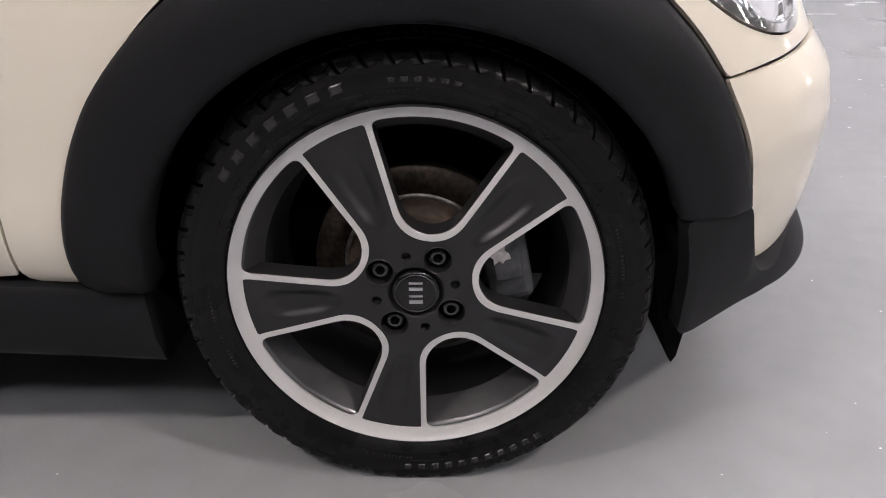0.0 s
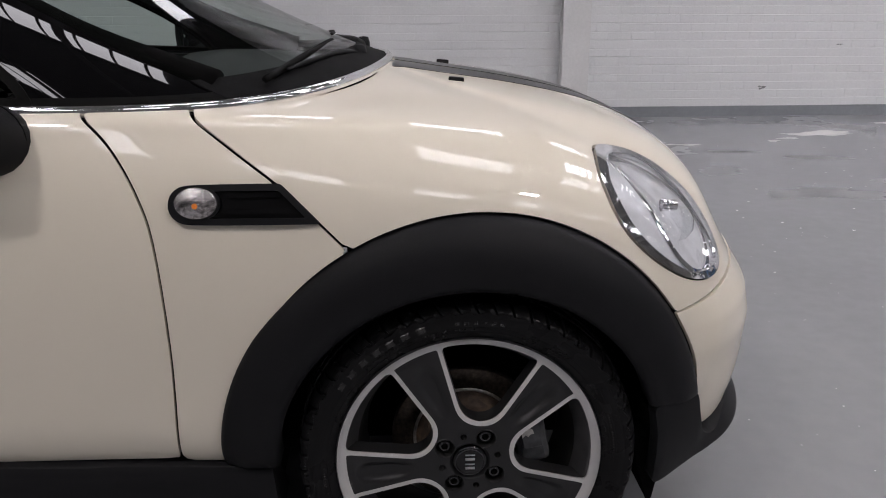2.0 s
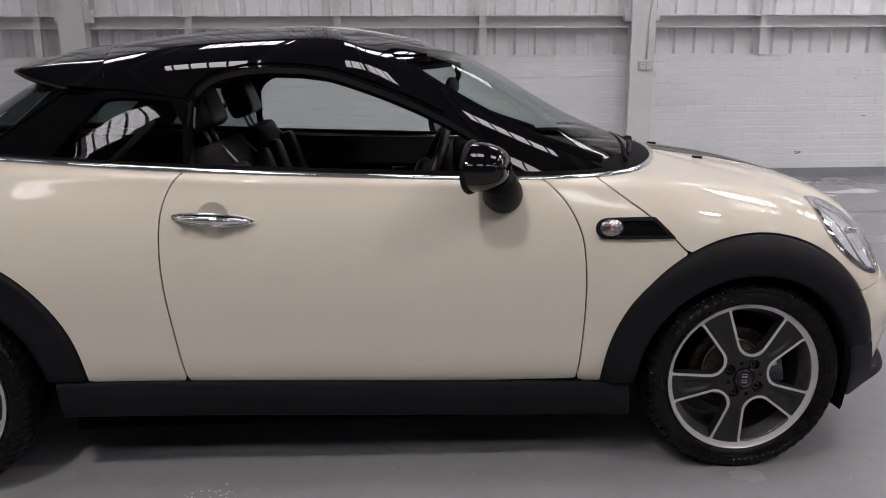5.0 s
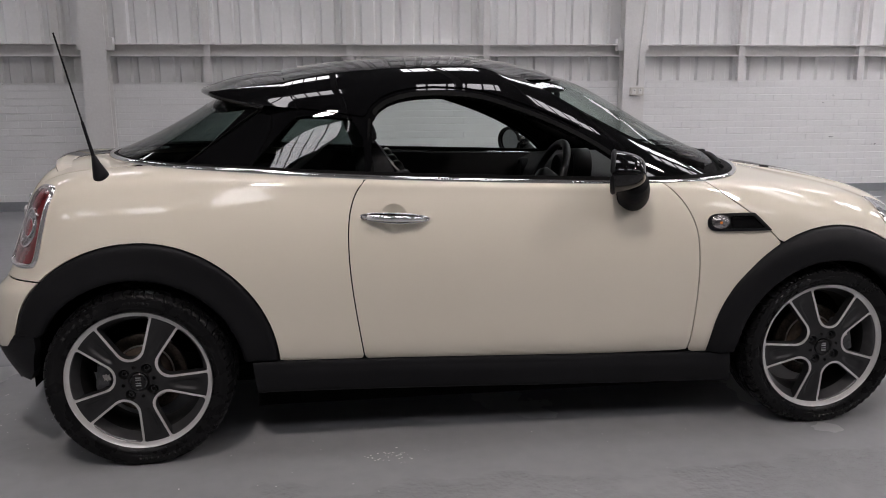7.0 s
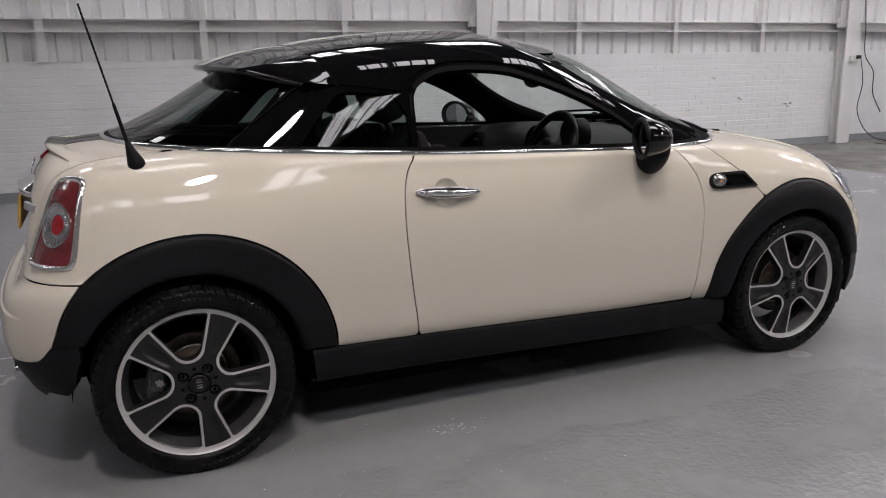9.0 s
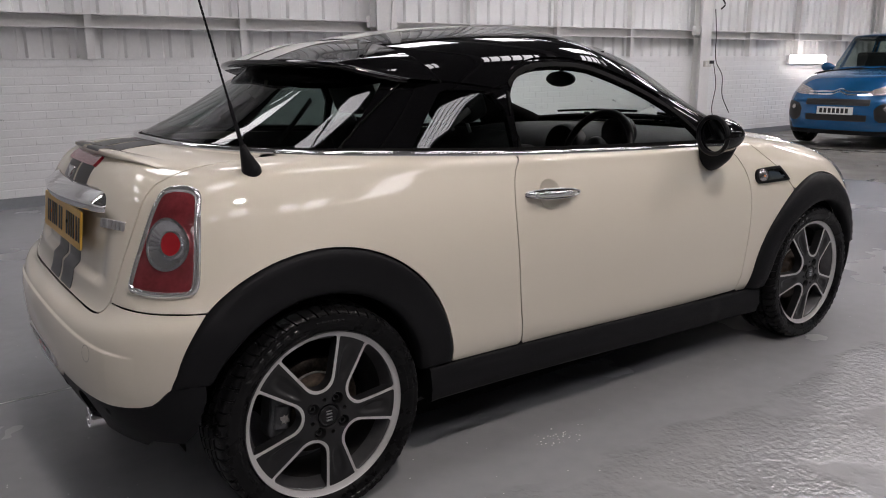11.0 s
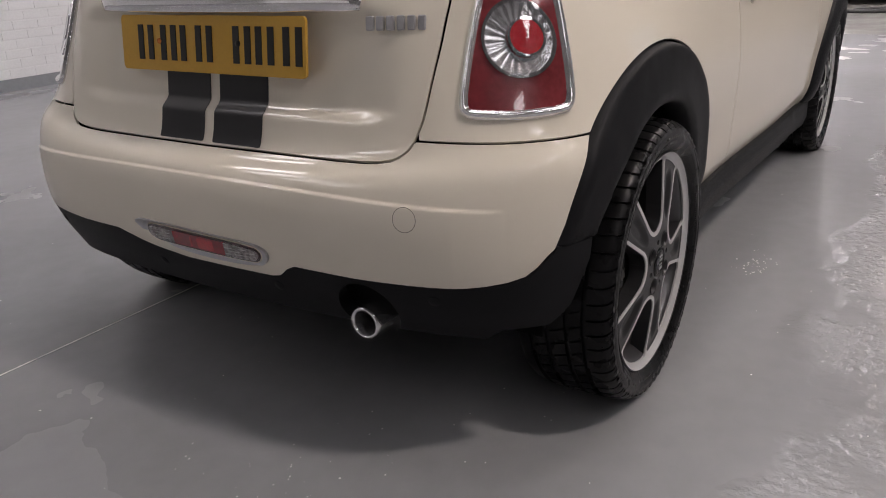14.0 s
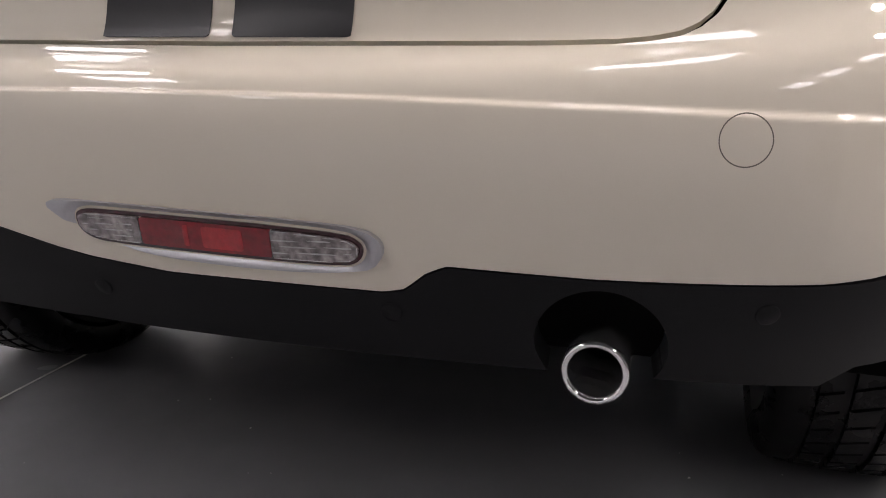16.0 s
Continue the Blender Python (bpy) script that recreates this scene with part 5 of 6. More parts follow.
# side indicators in black air-vent trims
VENT = rounded([(.748, .784), (.754, .802), (.770, .8125), (.80, .8140), (.922, .8135), (.929, .811), (.987, .7535), (.988, .7505), (.79, .7520), (.765, .7555), (.752, .768)], 1)
for u0, u1 in ((4.3, 5.5), (-5.5, -4.3)):
    g, k, v = fine(BODY, u0, u1, 4.0, 5.8, 140, 90)
    gx, gz = g[0][..., 0], g[0][..., 2]
    d = poly_dist(gx, gz, VENT)
    ind = empty("side_indicator", (0, 0, 0), car)
    tagged(ind, "side indicator in a black vent trim")
    obj("trim", patch(g, np.maximum(d, -(d + .010)), .009, .012), "plastic", ind, "black plastic vent frame")
    obj("recess", patch(g, d + .008, .001, 0), "gloss_black", ind, "gloss black vent")
    for z in (.772, .797):
        obj("slat", patch(g, np.maximum(np.abs(gz - z) - .0035, d + .012) + 9 * (gx < .84), .007, .006), "gloss_black", ind)
    e = np.hypot((gx - .793) / 1.42, gz - .786)
    obj("lamp_rim", patch(g, np.abs(e - .0245) - .0022, .011, .008), "plastic", ind)
    obj("lamp_lens", patch(g, e - .0235, .011 + .006 * np.clip(1 - (e / .0235) ** 2, 0, 1), .004), "frost", ind, "clear indicator lens")
    obj("lamp_bulb", patch(g, np.hypot(gx - .793, gz - .782) - .0045, .0175, .002), "amber", ind, "amber bulb behind the lens")

# door handles, each over a round dish
for side, door in ((1, doors[0]), (-1, doors[1])):
    u0, u1 = (6.4, 7.15) if side == 1 else (-7.15, -6.4)
    g, k, v = fine(BODY, u0, u1, 4.2, 5.8, 110, 100)
    gx, gz = g[0][..., 0], g[0][..., 2]
    c = np.hypot(gx + .366, gz - .826)
    obj("handle_dish", patch(g, c - .0495, .0012 - .020 * np.clip(1 - (c / .047) ** 2, 0, 1), .002), "paint", door, "round hollow behind the handle")
    handle = []
    for t in np.linspace(0, 1, 25):
        x = -.478 + .222 * t
        z = .8345 - .012 * t
        out = .750 + .012 * t + .030 * math.sin(math.pi * min(max((t - .02) / .96, 0), 1)) ** .6
        handle.append((x, -side * out, z))
    rad = [.003 + .0078 * math.sin(math.pi * t) ** .5 for t in np.linspace(0.01, .99, 25)]
    obj("door_handle", tube(handle, rad, 12, .75), "chrome", door, "polished chrome door handle")
    ring_pts = []
    for a in np.linspace(0, 2 * math.pi, 57):
        t = .5 + .5 * math.cos(a)
        ring_pts.append((-.480 + .234 * t, -side * (.7535 + .012 * t + .016 * math.sin(math.pi * t)), .8350 - .0125 * t + .0165 * math.sin(a) * abs(math.sin(a)) ** .1))
    obj("handle_ring", tube(ring_pts, .0028, 6, 1, False), "chrome", door, "bright ring round the handle")
    plate_v = [(x, y + side * .004, z) for x, y, z in ring_pts[:-1]] + [(-.363, -side * .774, .829)]
    obj("handle_plate", (plate_v, [(k, (k + 1) % 56, 56) for k in range(56)]), "gloss_black", door, "dark plate inside the ring")
    obj("handle_base", tube([(p[0] * .98 - .008, -side * (.762 + .05 * (p[0] + .246)), p[2] - .004) for p in handle], [r * 1.15 for r in rad], 10, .5), "plastic", door, "dark handle base")
    obj("lock", lathe([(0, -.001), (.007, -.001), (.0085, .004)], 16, "y", (-.452, -side * .783, .834)), "satin_chrome", door, "key lock") if side == 1 else None


# door mirrors
def mirror(side, door):
    place = pose(.424, -side * .848, .977, 0, 0, side * -22)
    verts, faces, nu, nv = [], [], 32, 17
    for i in range(nu):
        a = 2 * math.pi * i / nu
        for j in range(nv):
            b = math.pi / 2 * j / (nv - 1)
            r = math.cos(b) ** .62
            x = -.050 + .108 * math.sin(b) ** 1.15
            yy, zz = .100 * r * math.cos(a), .071 * r * math.sin(a)
            verts.append((x, yy + .0, zz * (1 - .12 * math.cos(a) * side * -1)))
    for i in range(nu):
        j = (i + 1) % nu
        faces += [(i * nv + k, j * nv + k, j * nv + k + 1, i * nv + k + 1) for k in range(nv - 1)]
    ob = empty("door_mirror", (0, 0, 0), door)
    obj("mirror_cap", moved((verts, faces), place), "gloss_black", ob, "gloss black mirror cap")
    rim = [(-.050, .096 * math.cos(a), .068 * math.sin(a)) for a in np.linspace(0, 2 * math.pi, 41)]
    obj("mirror_rim", moved(tube(rim, .0085, 8, 1, False), place), "plastic", ob, "black mirror rim")
    disc = [(-.044, .092 * math.cos(a), .064 * math.sin(a)) for a in np.linspace(0, 2 * math.pi, 41)[:-1]]
    obj("mirror_glass", moved((disc, [tuple(range(40))]), place), "mirror", ob, "silvered mirror glass", smooth=False)
    foot = curve3([(.482, -side * .722, .878), (.478, -side * .748, .884), (.468, -side * .790, .905), (.452, -side * .835, .945)], 12)
    obj("mirror_foot", tube(foot, [.052, .056, .057, .057, .056, .055, .054, .053, .052, .050, .048, .046], 20, 1.0), "plastic", ob, "black plastic mirror foot")
    cuff = [(p[0] + .058 * math.cos(a) * .98, p[1], p[2] + .058 * math.sin(a)) for p in [foot[3]] for a in np.linspace(0, 2 * math.pi, 37)]
    obj("mirror_foot_joint", tube(cuff, .0015, 5, 1, False), "seal", ob, "fine joint round the mirror foot")


mirror(1, doors[0])
mirror(-1, doors[1])

# rear: number plate, chrome grip, brake light, badge shapes, boot lip
g, k, v = fine(BODY, 11.6, 14.4, 3.8, 7.6, 200, 150)
gy, gz = g[0][..., 1], g[0][..., 2]
obj("brake_light", patch(g, np.maximum(np.abs(gy) - .165 + .6 * np.abs(gz - .972), np.abs(gz - .9725) - .0125), .009, .012), "red_deep", boot_lid, "slim red upper brake light")
tilt = pose(-1.706, -.011, .797, 0, 7, 0)
plate = empty("number_plate", (0, 0, 0), car)
tagged(plate, "yellow number plate with dark bars")
corner = [(.26 - .010 + .010 * math.cos(math.radians(a)), .0555 - .010 + .010 * math.sin(math.radians(a))) for a in range(0, 91, 18)]
outline = corner + [(-y, z) for y, z in corner[::-1]] + [(-y, -z) for y, z in corner] + [(y, -z) for y, z in corner[::-1]]
obj("plate", moved(extrude_outline(outline, .006, "yz"), tilt @ Matrix.Translation((-.006, 0, 0))), "yellow", plate, "yellow reflective plate", smooth=False)
for y0 in (.205, .135, .075, .030, -.075, -.135, -.205):
    for y1 in (y0,) if y0 == .075 else (y0, y0 - .031):
        bm_obj("plate_bar", box((-.0078, y1 - .016, -.034), (-.006, y1, .036), .0, 1, tilt), "black", plate, "black bar")
for y in (.138, -.088):
    obj("plate_screw", moved(lathe([(0, -.0105), (.005, -.010), (.0062, -.006)], 12, "x", (0, y, .004)), tilt), "amber" if y > 0 else "black", plate, "plate screw cap")


def grip():
    verts, faces, n = [], [], 10
    section = ((0, .050), (.06, .053), (.26, .0545), (.44, .055), (.50, .0535), (.54, .050), (.66, .041), (.80, .028), (.92, .015), (1, .004))
    for y in np.linspace(-.365, .365, 41):
        e = max(0, 1 - (abs(y) / .372) ** 26)
        bx = -1.668 + .045 * (abs(y) / .37) ** 2
        for a in range(n):
            t, depth = section[a]
            z = .858 + (.058 - .006 * (abs(y) / .37) ** 3) * t * (.35 + .65 * e)
            x = bx - depth * (.35 + .65 * e)
            verts.append((x, y, z))
        verts.append((bx + .02, y, .857))
    for i in range(40):
        for a in range(n):
            faces.append((i * (n + 1) + a, i * (n + 1) + (a + 1) % (n + 1), (i + 1) * (n + 1) + (a + 1) % (n + 1), (i + 1) * (n + 1) + a))
        faces.append((i * (n + 1) + n, i * (n + 1), (i + 1) * (n + 1), (i + 1) * (n + 1) + n))
    faces += [tuple(range(n, -1, -1)), tuple(40 * (n + 1) + a for a in range(n + 1))]
    return verts, faces


obj("boot_grip", grip(), "chrome", boot_lid, "broad chrome grip above the plate")
shield = [(0, .018), (.012, .014), (.034, .018), (.030, .009), (.017, .003), (.010, -.012), (0, -.018), (-.010, -.012), (-.017, .003), (-.030, .009), (-.034, .018), (-.012, .014)]
obj("badge", moved(extrude_outline(shield, .006, "yz"), pose(-1.669, 0, .938, 0, 26, 0)), "chrome", boot_lid, "small winged chrome badge", smooth=False)
for n in range(6):
    y = -.392 - n * .0182
    near = np.argmin((lid_xyz[1] - y) ** 2 + (lid_xyz[2] - .838) ** 2 + 9 * (lid_xyz[0] > -1.2))
    x = lid_xyz[0].ravel()[near] + .5 * lid_hollow(y, .838)
    bm_obj("badge_bar", box((-.006, -.0068, -.0125), (.006, .0068, .0125), .002, 1, pose(x, y, .838, 0, 10, 20)), "badge_silver", boot_lid, "raised chrome bar")


lid_top = body_p[(body_p[..., 2] > .80) & (body_p[..., 0] < -1.0)]


def top_at(x, y):
    near = lid_top[np.argsort((lid_top[:, 0] - x) ** 2 + (lid_top[:, 1] - y) ** 2)[:3]]
    return near[:, 2].mean()


def boot_lip():
    """A low lip that stands up in the middle and sinks into the lid at its ends."""
    verts, faces = [], []
    for y in np.linspace(-.50, .50, 49):
        u = abs(y) / .5
        e = (1 - u ** 3) ** 1.2 if u < 1 else 0
        x = -1.612 + .105 * u ** 2.4
        for dx, dz in ((.10, -.003), (.05, .008), (.015, .016), (-.004, .015), (-.008, .008), (.004, -.006), (.03, -.016)):
            z = e * (.997 - .008 * u * u + dz) + (1 - e) * (top_at(x + dx, y) - .004)
            verts.append((x + dx, y, z))
    for i in range(48):
        for a in range(6):
            faces.append((i * 7 + a, i * 7 + a + 1, (i + 1) * 7 + a + 1, (i + 1) * 7 + a))
    return verts, faces


obj("boot_lip", boot_lip(), "paint", boot_lid, "cream lip along the boot's edge")
for s in (1, -1):
    vs, fs = boot_lip()
    keep = [f for f in fs if all(.012 < s * vs[q][1] < .150 for q in f)]
    obj("lip_stripe", ([(a, b, c + .0012) for a, b, c in vs], keep), "stripe", boot_lid, "black vinyl stripe")

# rear bumper: fog lamp, towing-eye cap, parking sensors, exhaust
g, k, v = fine(BODY, 12.3, 13.7, .6, 2.2, 200, 90)
gy, gz = g[0][..., 1], g[0][..., 2]
FOG = rounded([(.188, .441), (.10, .441), (-.15, .437), (-.196, .432), (-.208, .415), (-.190, .392), (-.10, .386), (.05, .389), (.115, .400), (.155, .42)], 2)
LENS = rounded([(.143, .4330), (.10, .4345), (-.16, .4305), (-.186, .420), (-.183, .402), (-.160, .3935), (.10, .3975), (.132, .4015), (.146, .415)], 2)
d, e = poly_dist(gy, gz, FOG), poly_dist(gy, gz, LENS)
fog = empty("fog_lamp", (0, 0, 0), car)
tagged(fog, "slim fog lamp with red middle in a silver surround")
obj("surround", patch(g, np.maximum(d - .001, -e), .0125 - .0095 * np.clip(1 - e / .013, 0, 1) ** 1.5, .010), "satin_grey", fog, "silver surround")
obj("lens_edge", patch(g, np.maximum(e, -(e + .0040)), .0075, .006), "red_rim", fog, "dark red lens edge")
obj("red_lens", patch(g, np.maximum.reduce([e + .0040, gy - .062, -.088 - gy]), .0095, .005), "red_deep", fog, "red lens")
for lo, hi in ((-.058, -.012), (.004, .010)):
    obj("red_reflector", patch(g, np.maximum.reduce([e + .0075, gy - hi, lo - gy]), .0102, .0005), "red_bright", fog, "bright red reflector behind the lens")
for lo, hi in ((.063, .3), (-.3, -.089)):
    obj("clear_lens", patch(g, np.maximum.reduce([e + .0040, lo - gy, gy - hi]), .0095, .005), "fog_lens", fog, "clear ribbed lens")
    obj("lens_ribs", patch(g, np.maximum.reduce([e + .0085, lo + .008 - gy, gy - hi, np.abs((gz + .05 * gy) % .0062 - .0031) - .0008]), .0103, .0005), "lamp_silver", fog, "pale moulded ribs")
    obj("lens_rim", patch(g, np.maximum.reduce([e + .0040, -(e + .0056), lo - gy, gy - hi]), .0105, .001), "bezel", fog, "bright rim of the clear lens")
g, k, v = fine(BODY, 11.3, 12.1, 1.8, 2.9, 260, 260)
c = np.hypot(np.hypot(g[0][..., 0] + 1.760, g[0][..., 1] + .511), g[0][..., 2] - .523)
obj("towing_cap_joint", patch(g, np.abs(c - .0225) - .0005, .0122, 0), "joint_line", rear_bumper, "fine joint round the towing-eye cap")
for y, z in ((-.207, .345), (-.546, .372), (.150, .340), (.546, .372)):
    i = np.argmin((X + 1.75) ** 2 * .1 + (Y - y) ** 2 + (Z - z) ** 2)
    q, n = body_p.reshape(-1, 3)[i], body_n.reshape(-1, 3)[i]
    turn_to = Vector(n).to_track_quat("Z", "Y").to_matrix().to_4x4()
    obj("parking_sensor", moved(lathe([(0, .0068), (.0075, .0066), (.0095, .0055), (.0110, .0055), (.0115, .0)], 20, "z"), Matrix.Translation(q) @ turn_to), "plastic", car, "round black parking sensor")
EX = (-1.772, -.403, .301)
obj("exhaust_pipe", lathe([(.0265, .16), (.0252, .004), (.0262, 0), (.0298, -.002), (.0322, .003), (.0325, .01), (.0315, .06), (.0315, .25)], 40, "x", EX), "chrome", car, "chrome exhaust tailpipe")
obj("exhaust_inside", lathe([(0, .10), (.0262, .10), (.0260, .008)], 32, "x", EX), "dark", car, "sooty inside of the tailpipe")
bm_obj("exhaust_box", box((-1.56, -.55, .25), (-1.30, -.20, .37), .03), "dark", car, "dark silencer box")

# bonnet jets, wipers, scuttle, aerial, nose trim
for s in (-1, 1):
    bm_obj("washer_jet", box((-.018, -.009, -.004), (.016, .009, .010), .004, 2, pose(1.248, s * .255, .921, 0, 5, 0)), "plastic", car, "small black washer jet")
obj("scuttle", patch(cabin, np.maximum(screen_edge, (CV - .28) * .12), .003, .01), "scuttle", car, "black plastic scuttle below the windscreen")
for pts, blade in (([(1.03, -.12, .968), (1.0, -.24, .985), (.955, -.40, .982), (.915, -.52, .972)], [(.965, -.10, 1.002), (.94, -.34, .992), (.885, -.60, .962)]),
                   ([(1.02, .42, .962), (1.0, .32, .985), (.975, .20, .996), (.95, .08, 1.006)], [(.90, .52, .992), (.94, .28, 1.006), (.955, .02, 1.008)])):
    arm = curve3(pts, 14)
    wiper = empty("wiper", (0, 0, 0), car)
    tagged(wiper, "black windscreen wiper")
    obj("arm", tube(arm, [.010, .0095, .009, .008, .007, .0065, .006, .006, .0055, .005, .005, .005, .004, .004], 8), "plastic", wiper)
    obj("blade", tube(curve3(blade, 12), .0065, 6), "seal", wiper, "rubber wiper blade")
    obj("pivot", lathe([(.0, .026), (.014, .024), (.018, .010), (.020, -.02)], 16, "z", pts[0]), "plastic", wiper)
ANT = (-1.338, -.622, .966)
aerial = empty("aerial", (0, 0, 0), car)
tagged(aerial, "thin black whip aerial on a cone foot")
obj("foot", tube([(ANT[0], ANT[1], ANT[2] - .01), (ANT[0] - .004, ANT[1], ANT[2] + .012), (ANT[0] - .016, ANT[1] + .002, ANT[2] + .050), (ANT[0] - .022, ANT[1] + .003, ANT[2] + .076)], [.027, .026, .014, .008], 16), "plastic", aerial, "black rubber foot")
rod = [(ANT[0] - .022 - .092 * t, ANT[1] + .003 + .008 * t, ANT[2] + .07 + .405 * t) for t in np.linspace(0, 1, 60)]
obj("rod", tube(rod, [.0062 - .004 * t if t < .30 else .0026 + .0008 * (k % 2) for k, t in enumerate(np.linspace(0, 1, 60))], 8), "plastic", aerial, "ribbed whip")

# ---- inside the coupe ----
for s in (1, -1):
    obj("door_top", patch(body, np.maximum.reduce([ring_dist - .004, -.075 - ring_dist, np.abs(X + .1) - .75, -s * Y]), -.006, .12), "trim", car, "soft black door top lining")


def seat(y):
    s = empty("seat", (0, 0, 0), car)
    tagged(s, "black cloth sports seat with grey piping")
    lean = pose(-.215, y, .45, 0, -21, 0)
    bm = box((-.07, -.235, 0), (.06, .235, .60), .055, 4, lean)
    bm_obj("backrest", bm, "cloth", s, "black backrest", True)
    for q in (-1, 1):
        bm_obj("bolster", box((-.02, q * .20 - .05, .05), (.115, q * .20 + .05, .52), .04, 4, lean), "leather", s, "black side bolster", True)
        obj("piping", moved(tube(curve3([(.10, q * .160, .07), (.105, q * .158, .3), (.085, q * .165, .50), (.05, q * .15, .585)], 16), .0035, 6), lean), "piping", s, "light grey piping")
        obj("rod", moved(tube([(0, q * .05, .58), (-.005, q * .05, .66)], .006, 8), lean), "satin_chrome", s, "steel headrest rod")
    bm_obj("headrest", box((-.045, -.125, .645), (.055, .125, .79), .045, 4, lean), "leather", s, "black headrest", True)
    bm_obj("cushion", box((-.02, -.24, .30), (.48, .24, .46), .05, 4, pose(-.18, y, 0, 0, -4, 0)), "cloth", s, "black seat cushion", True)


seat(-.355)
seat(.355)


def dash():
    verts, faces, prof = [], [], [(.46, .62), (.43, .78), (.435, .86), (.47, .915), (.54, .945), (.64, .955), (.80, .952), (.92, .945)]
    ys = np.linspace(-.66, .66, 41)
    for y in ys:
        e = .10 * (abs(y) / .66) ** 3
        for x, z in prof:
            verts.append((x - e, y, z - .02 * (abs(y) / .66) ** 4))
    n = len(prof)
    for i in range(40):
        faces += [(i * n + a, i * n + a + 1, (i + 1) * n + a + 1, (i + 1) * n + a) for a in range(n - 1)]
    return verts, faces


dashboard = obj("dashboard", dash(), "trim", car, "soft black dashboard")
obj("centre_dial", lathe([(0, .012), (.085, .010), (.098, -.012), (.105, -.012), (.112, .02), (.112, .05)], 40, "x", (.425, 0, .865)), "leather", dashboard, "large round centre dial")
obj("rev_dial", lathe([(0, .012), (.052, .010), (.058, -.02), (.066, -.02), (.068, .05)], 32, "x", (.385, -.355, .955)), "leather", dashboard, "round dial behind the wheel")
for y in (-.56, .56):
    obj("air_vent", lathe([(0, .010), (.035, .008), (.040, -.012), (.047, -.010), (.048, .03)], 24, "x", (.385, y, .86)), "plastic", dashboard, "round black air vent")
for y in (-.06, -.02, .02, .06):
    bm_obj("toggle", box((.405, y - .008, .70), (.43, y + .008, .735), .003), "chrome", dashboard, "chrome toggle switch")
wheel_pose = pose(.268, -.355, .885, 0, 23, 0)
steering = empty("steering_wheel", (0, 0, 0), car)
tagged(steering, "black leather steering wheel")
hoop = [(0, .172 * math.cos(a), .172 * math.sin(a)) for a in np.linspace(0, 2 * math.pi, 49)]
obj("rim", moved(tube(hoop, .0155, 10, 1, False), wheel_pose), "leather", steering, "black leather rim")
obj("hub", moved(lathe([(0, -.045), (.045, -.042), (.062, -.02), (.05, .03)], 24, "x"), wheel_pose), "leather", steering, "padded hub")
for a in (0, 180, 250, 290):
    c, s = math.cos(radians(a)), math.sin(radians(a))
    obj("spoke", moved(tube([(-.015, .04 * c, .04 * s), (-.012, .11 * c, .11 * s), (0, .168 * c, .168 * s)], [.016, .012, .011], 8), wheel_pose), "satin_chrome" if a in (0, 180) else "leather", steering)
obj("column_shroud", tube([(.32, -.355, .865), (.48, -.355, .82)], [.05, .06], 16), "trim", steering)
bm_obj("rear_bulkhead", box((-1.15, -.62, .55), (-.62, .62, .90), .04), "dark", car, "dark shelf behind the seats")
bm_obj("centre_console", box((-.35, -.09, .30), (.44, .09, .52), .03), "trim", car, "black centre console")
mir = pose(.385, -.02, 1.175, 0, 0, -12)
inner = empty("inner_mirror", (0, 0, 0), car)
tagged(inner, "black inside mirror under the roof")
verts, faces = lathe([(0, .02), (.55, .018), (.95, .006), (1.0, -.006), (.93, -.012), (0, -.012)], 32, "x")
obj("shell", moved(([(x, y * .115, z * .034) for x, y, z in verts], faces), mir), "plastic", inner, "black mirror shell")
obj("stem", tube([(.395, 0, 1.18), (.41, 0, 1.215), (.40, 0, 1.262)], [.010, .010, .018], 10), "plastic", inner)
for q in (-1, 1):
    obj("belt_webbing", tube([(-.56, q * .565, 1.10), (-.64, q * .53, 1.03), (-.76, q * .49, .93)], .013, 6, .15), "belt", car, "grey seat belt webbing")
    obj("pillar_trim", tube(curve3([(.80, q * .60, .95), (.56, q * .565, 1.035), (.36, q * .51, 1.14), (.20, q * .43, 1.24)], 20), .030, 8), "dark", car, "dark inner pillar lining")
    bm_obj("inner_door_handle", box((.15, q * .70 - .006, .76), (.26, q * .70 + .006, .785), .005), "chrome", car, "chrome inner door handle")

# ---- other vehicles ----
M.update({
    "blue_paint": material("blue_metallic_paint", (.002, .085, .225), .25, .25, grain=.03, scale=600, coat=.7),
    "white_paint": material("white_car_paint", (.78, .78, .77), .3, grain=.02, scale=300, stain=.02, stain_scale=2, coat=1.0),
    "alloy": material("silver_wheel", (.58, .58, .60), .32, .8, grain=.05, scale=120),
    "tool_blue": material("blue_tool_plastic", (.008, .050, .26), .42, grain=.08, scale=60, stain=.1, stain_scale=9, bump=.15, bump_scale=200),
    "tool_black": material("black_tool_plastic", (.018, .018, .019), .5, grain=.12, scale=90, stain=.1, stain_scale=9),
    "cable": material("black_cable", (.015, .015, .015), .5, grain=.1, scale=100),
    "hose": material("grey_ribbed_hose", (.06, .06, .062), .5, grain=.15, scale=120),
    "red_plastic": material("red_plastic", (.45, .03, .02), .4, grain=.1, scale=60),
    "socket": material("cream_socket_plastic", (.62, .60, .56), .4, grain=.03, scale=60),
})


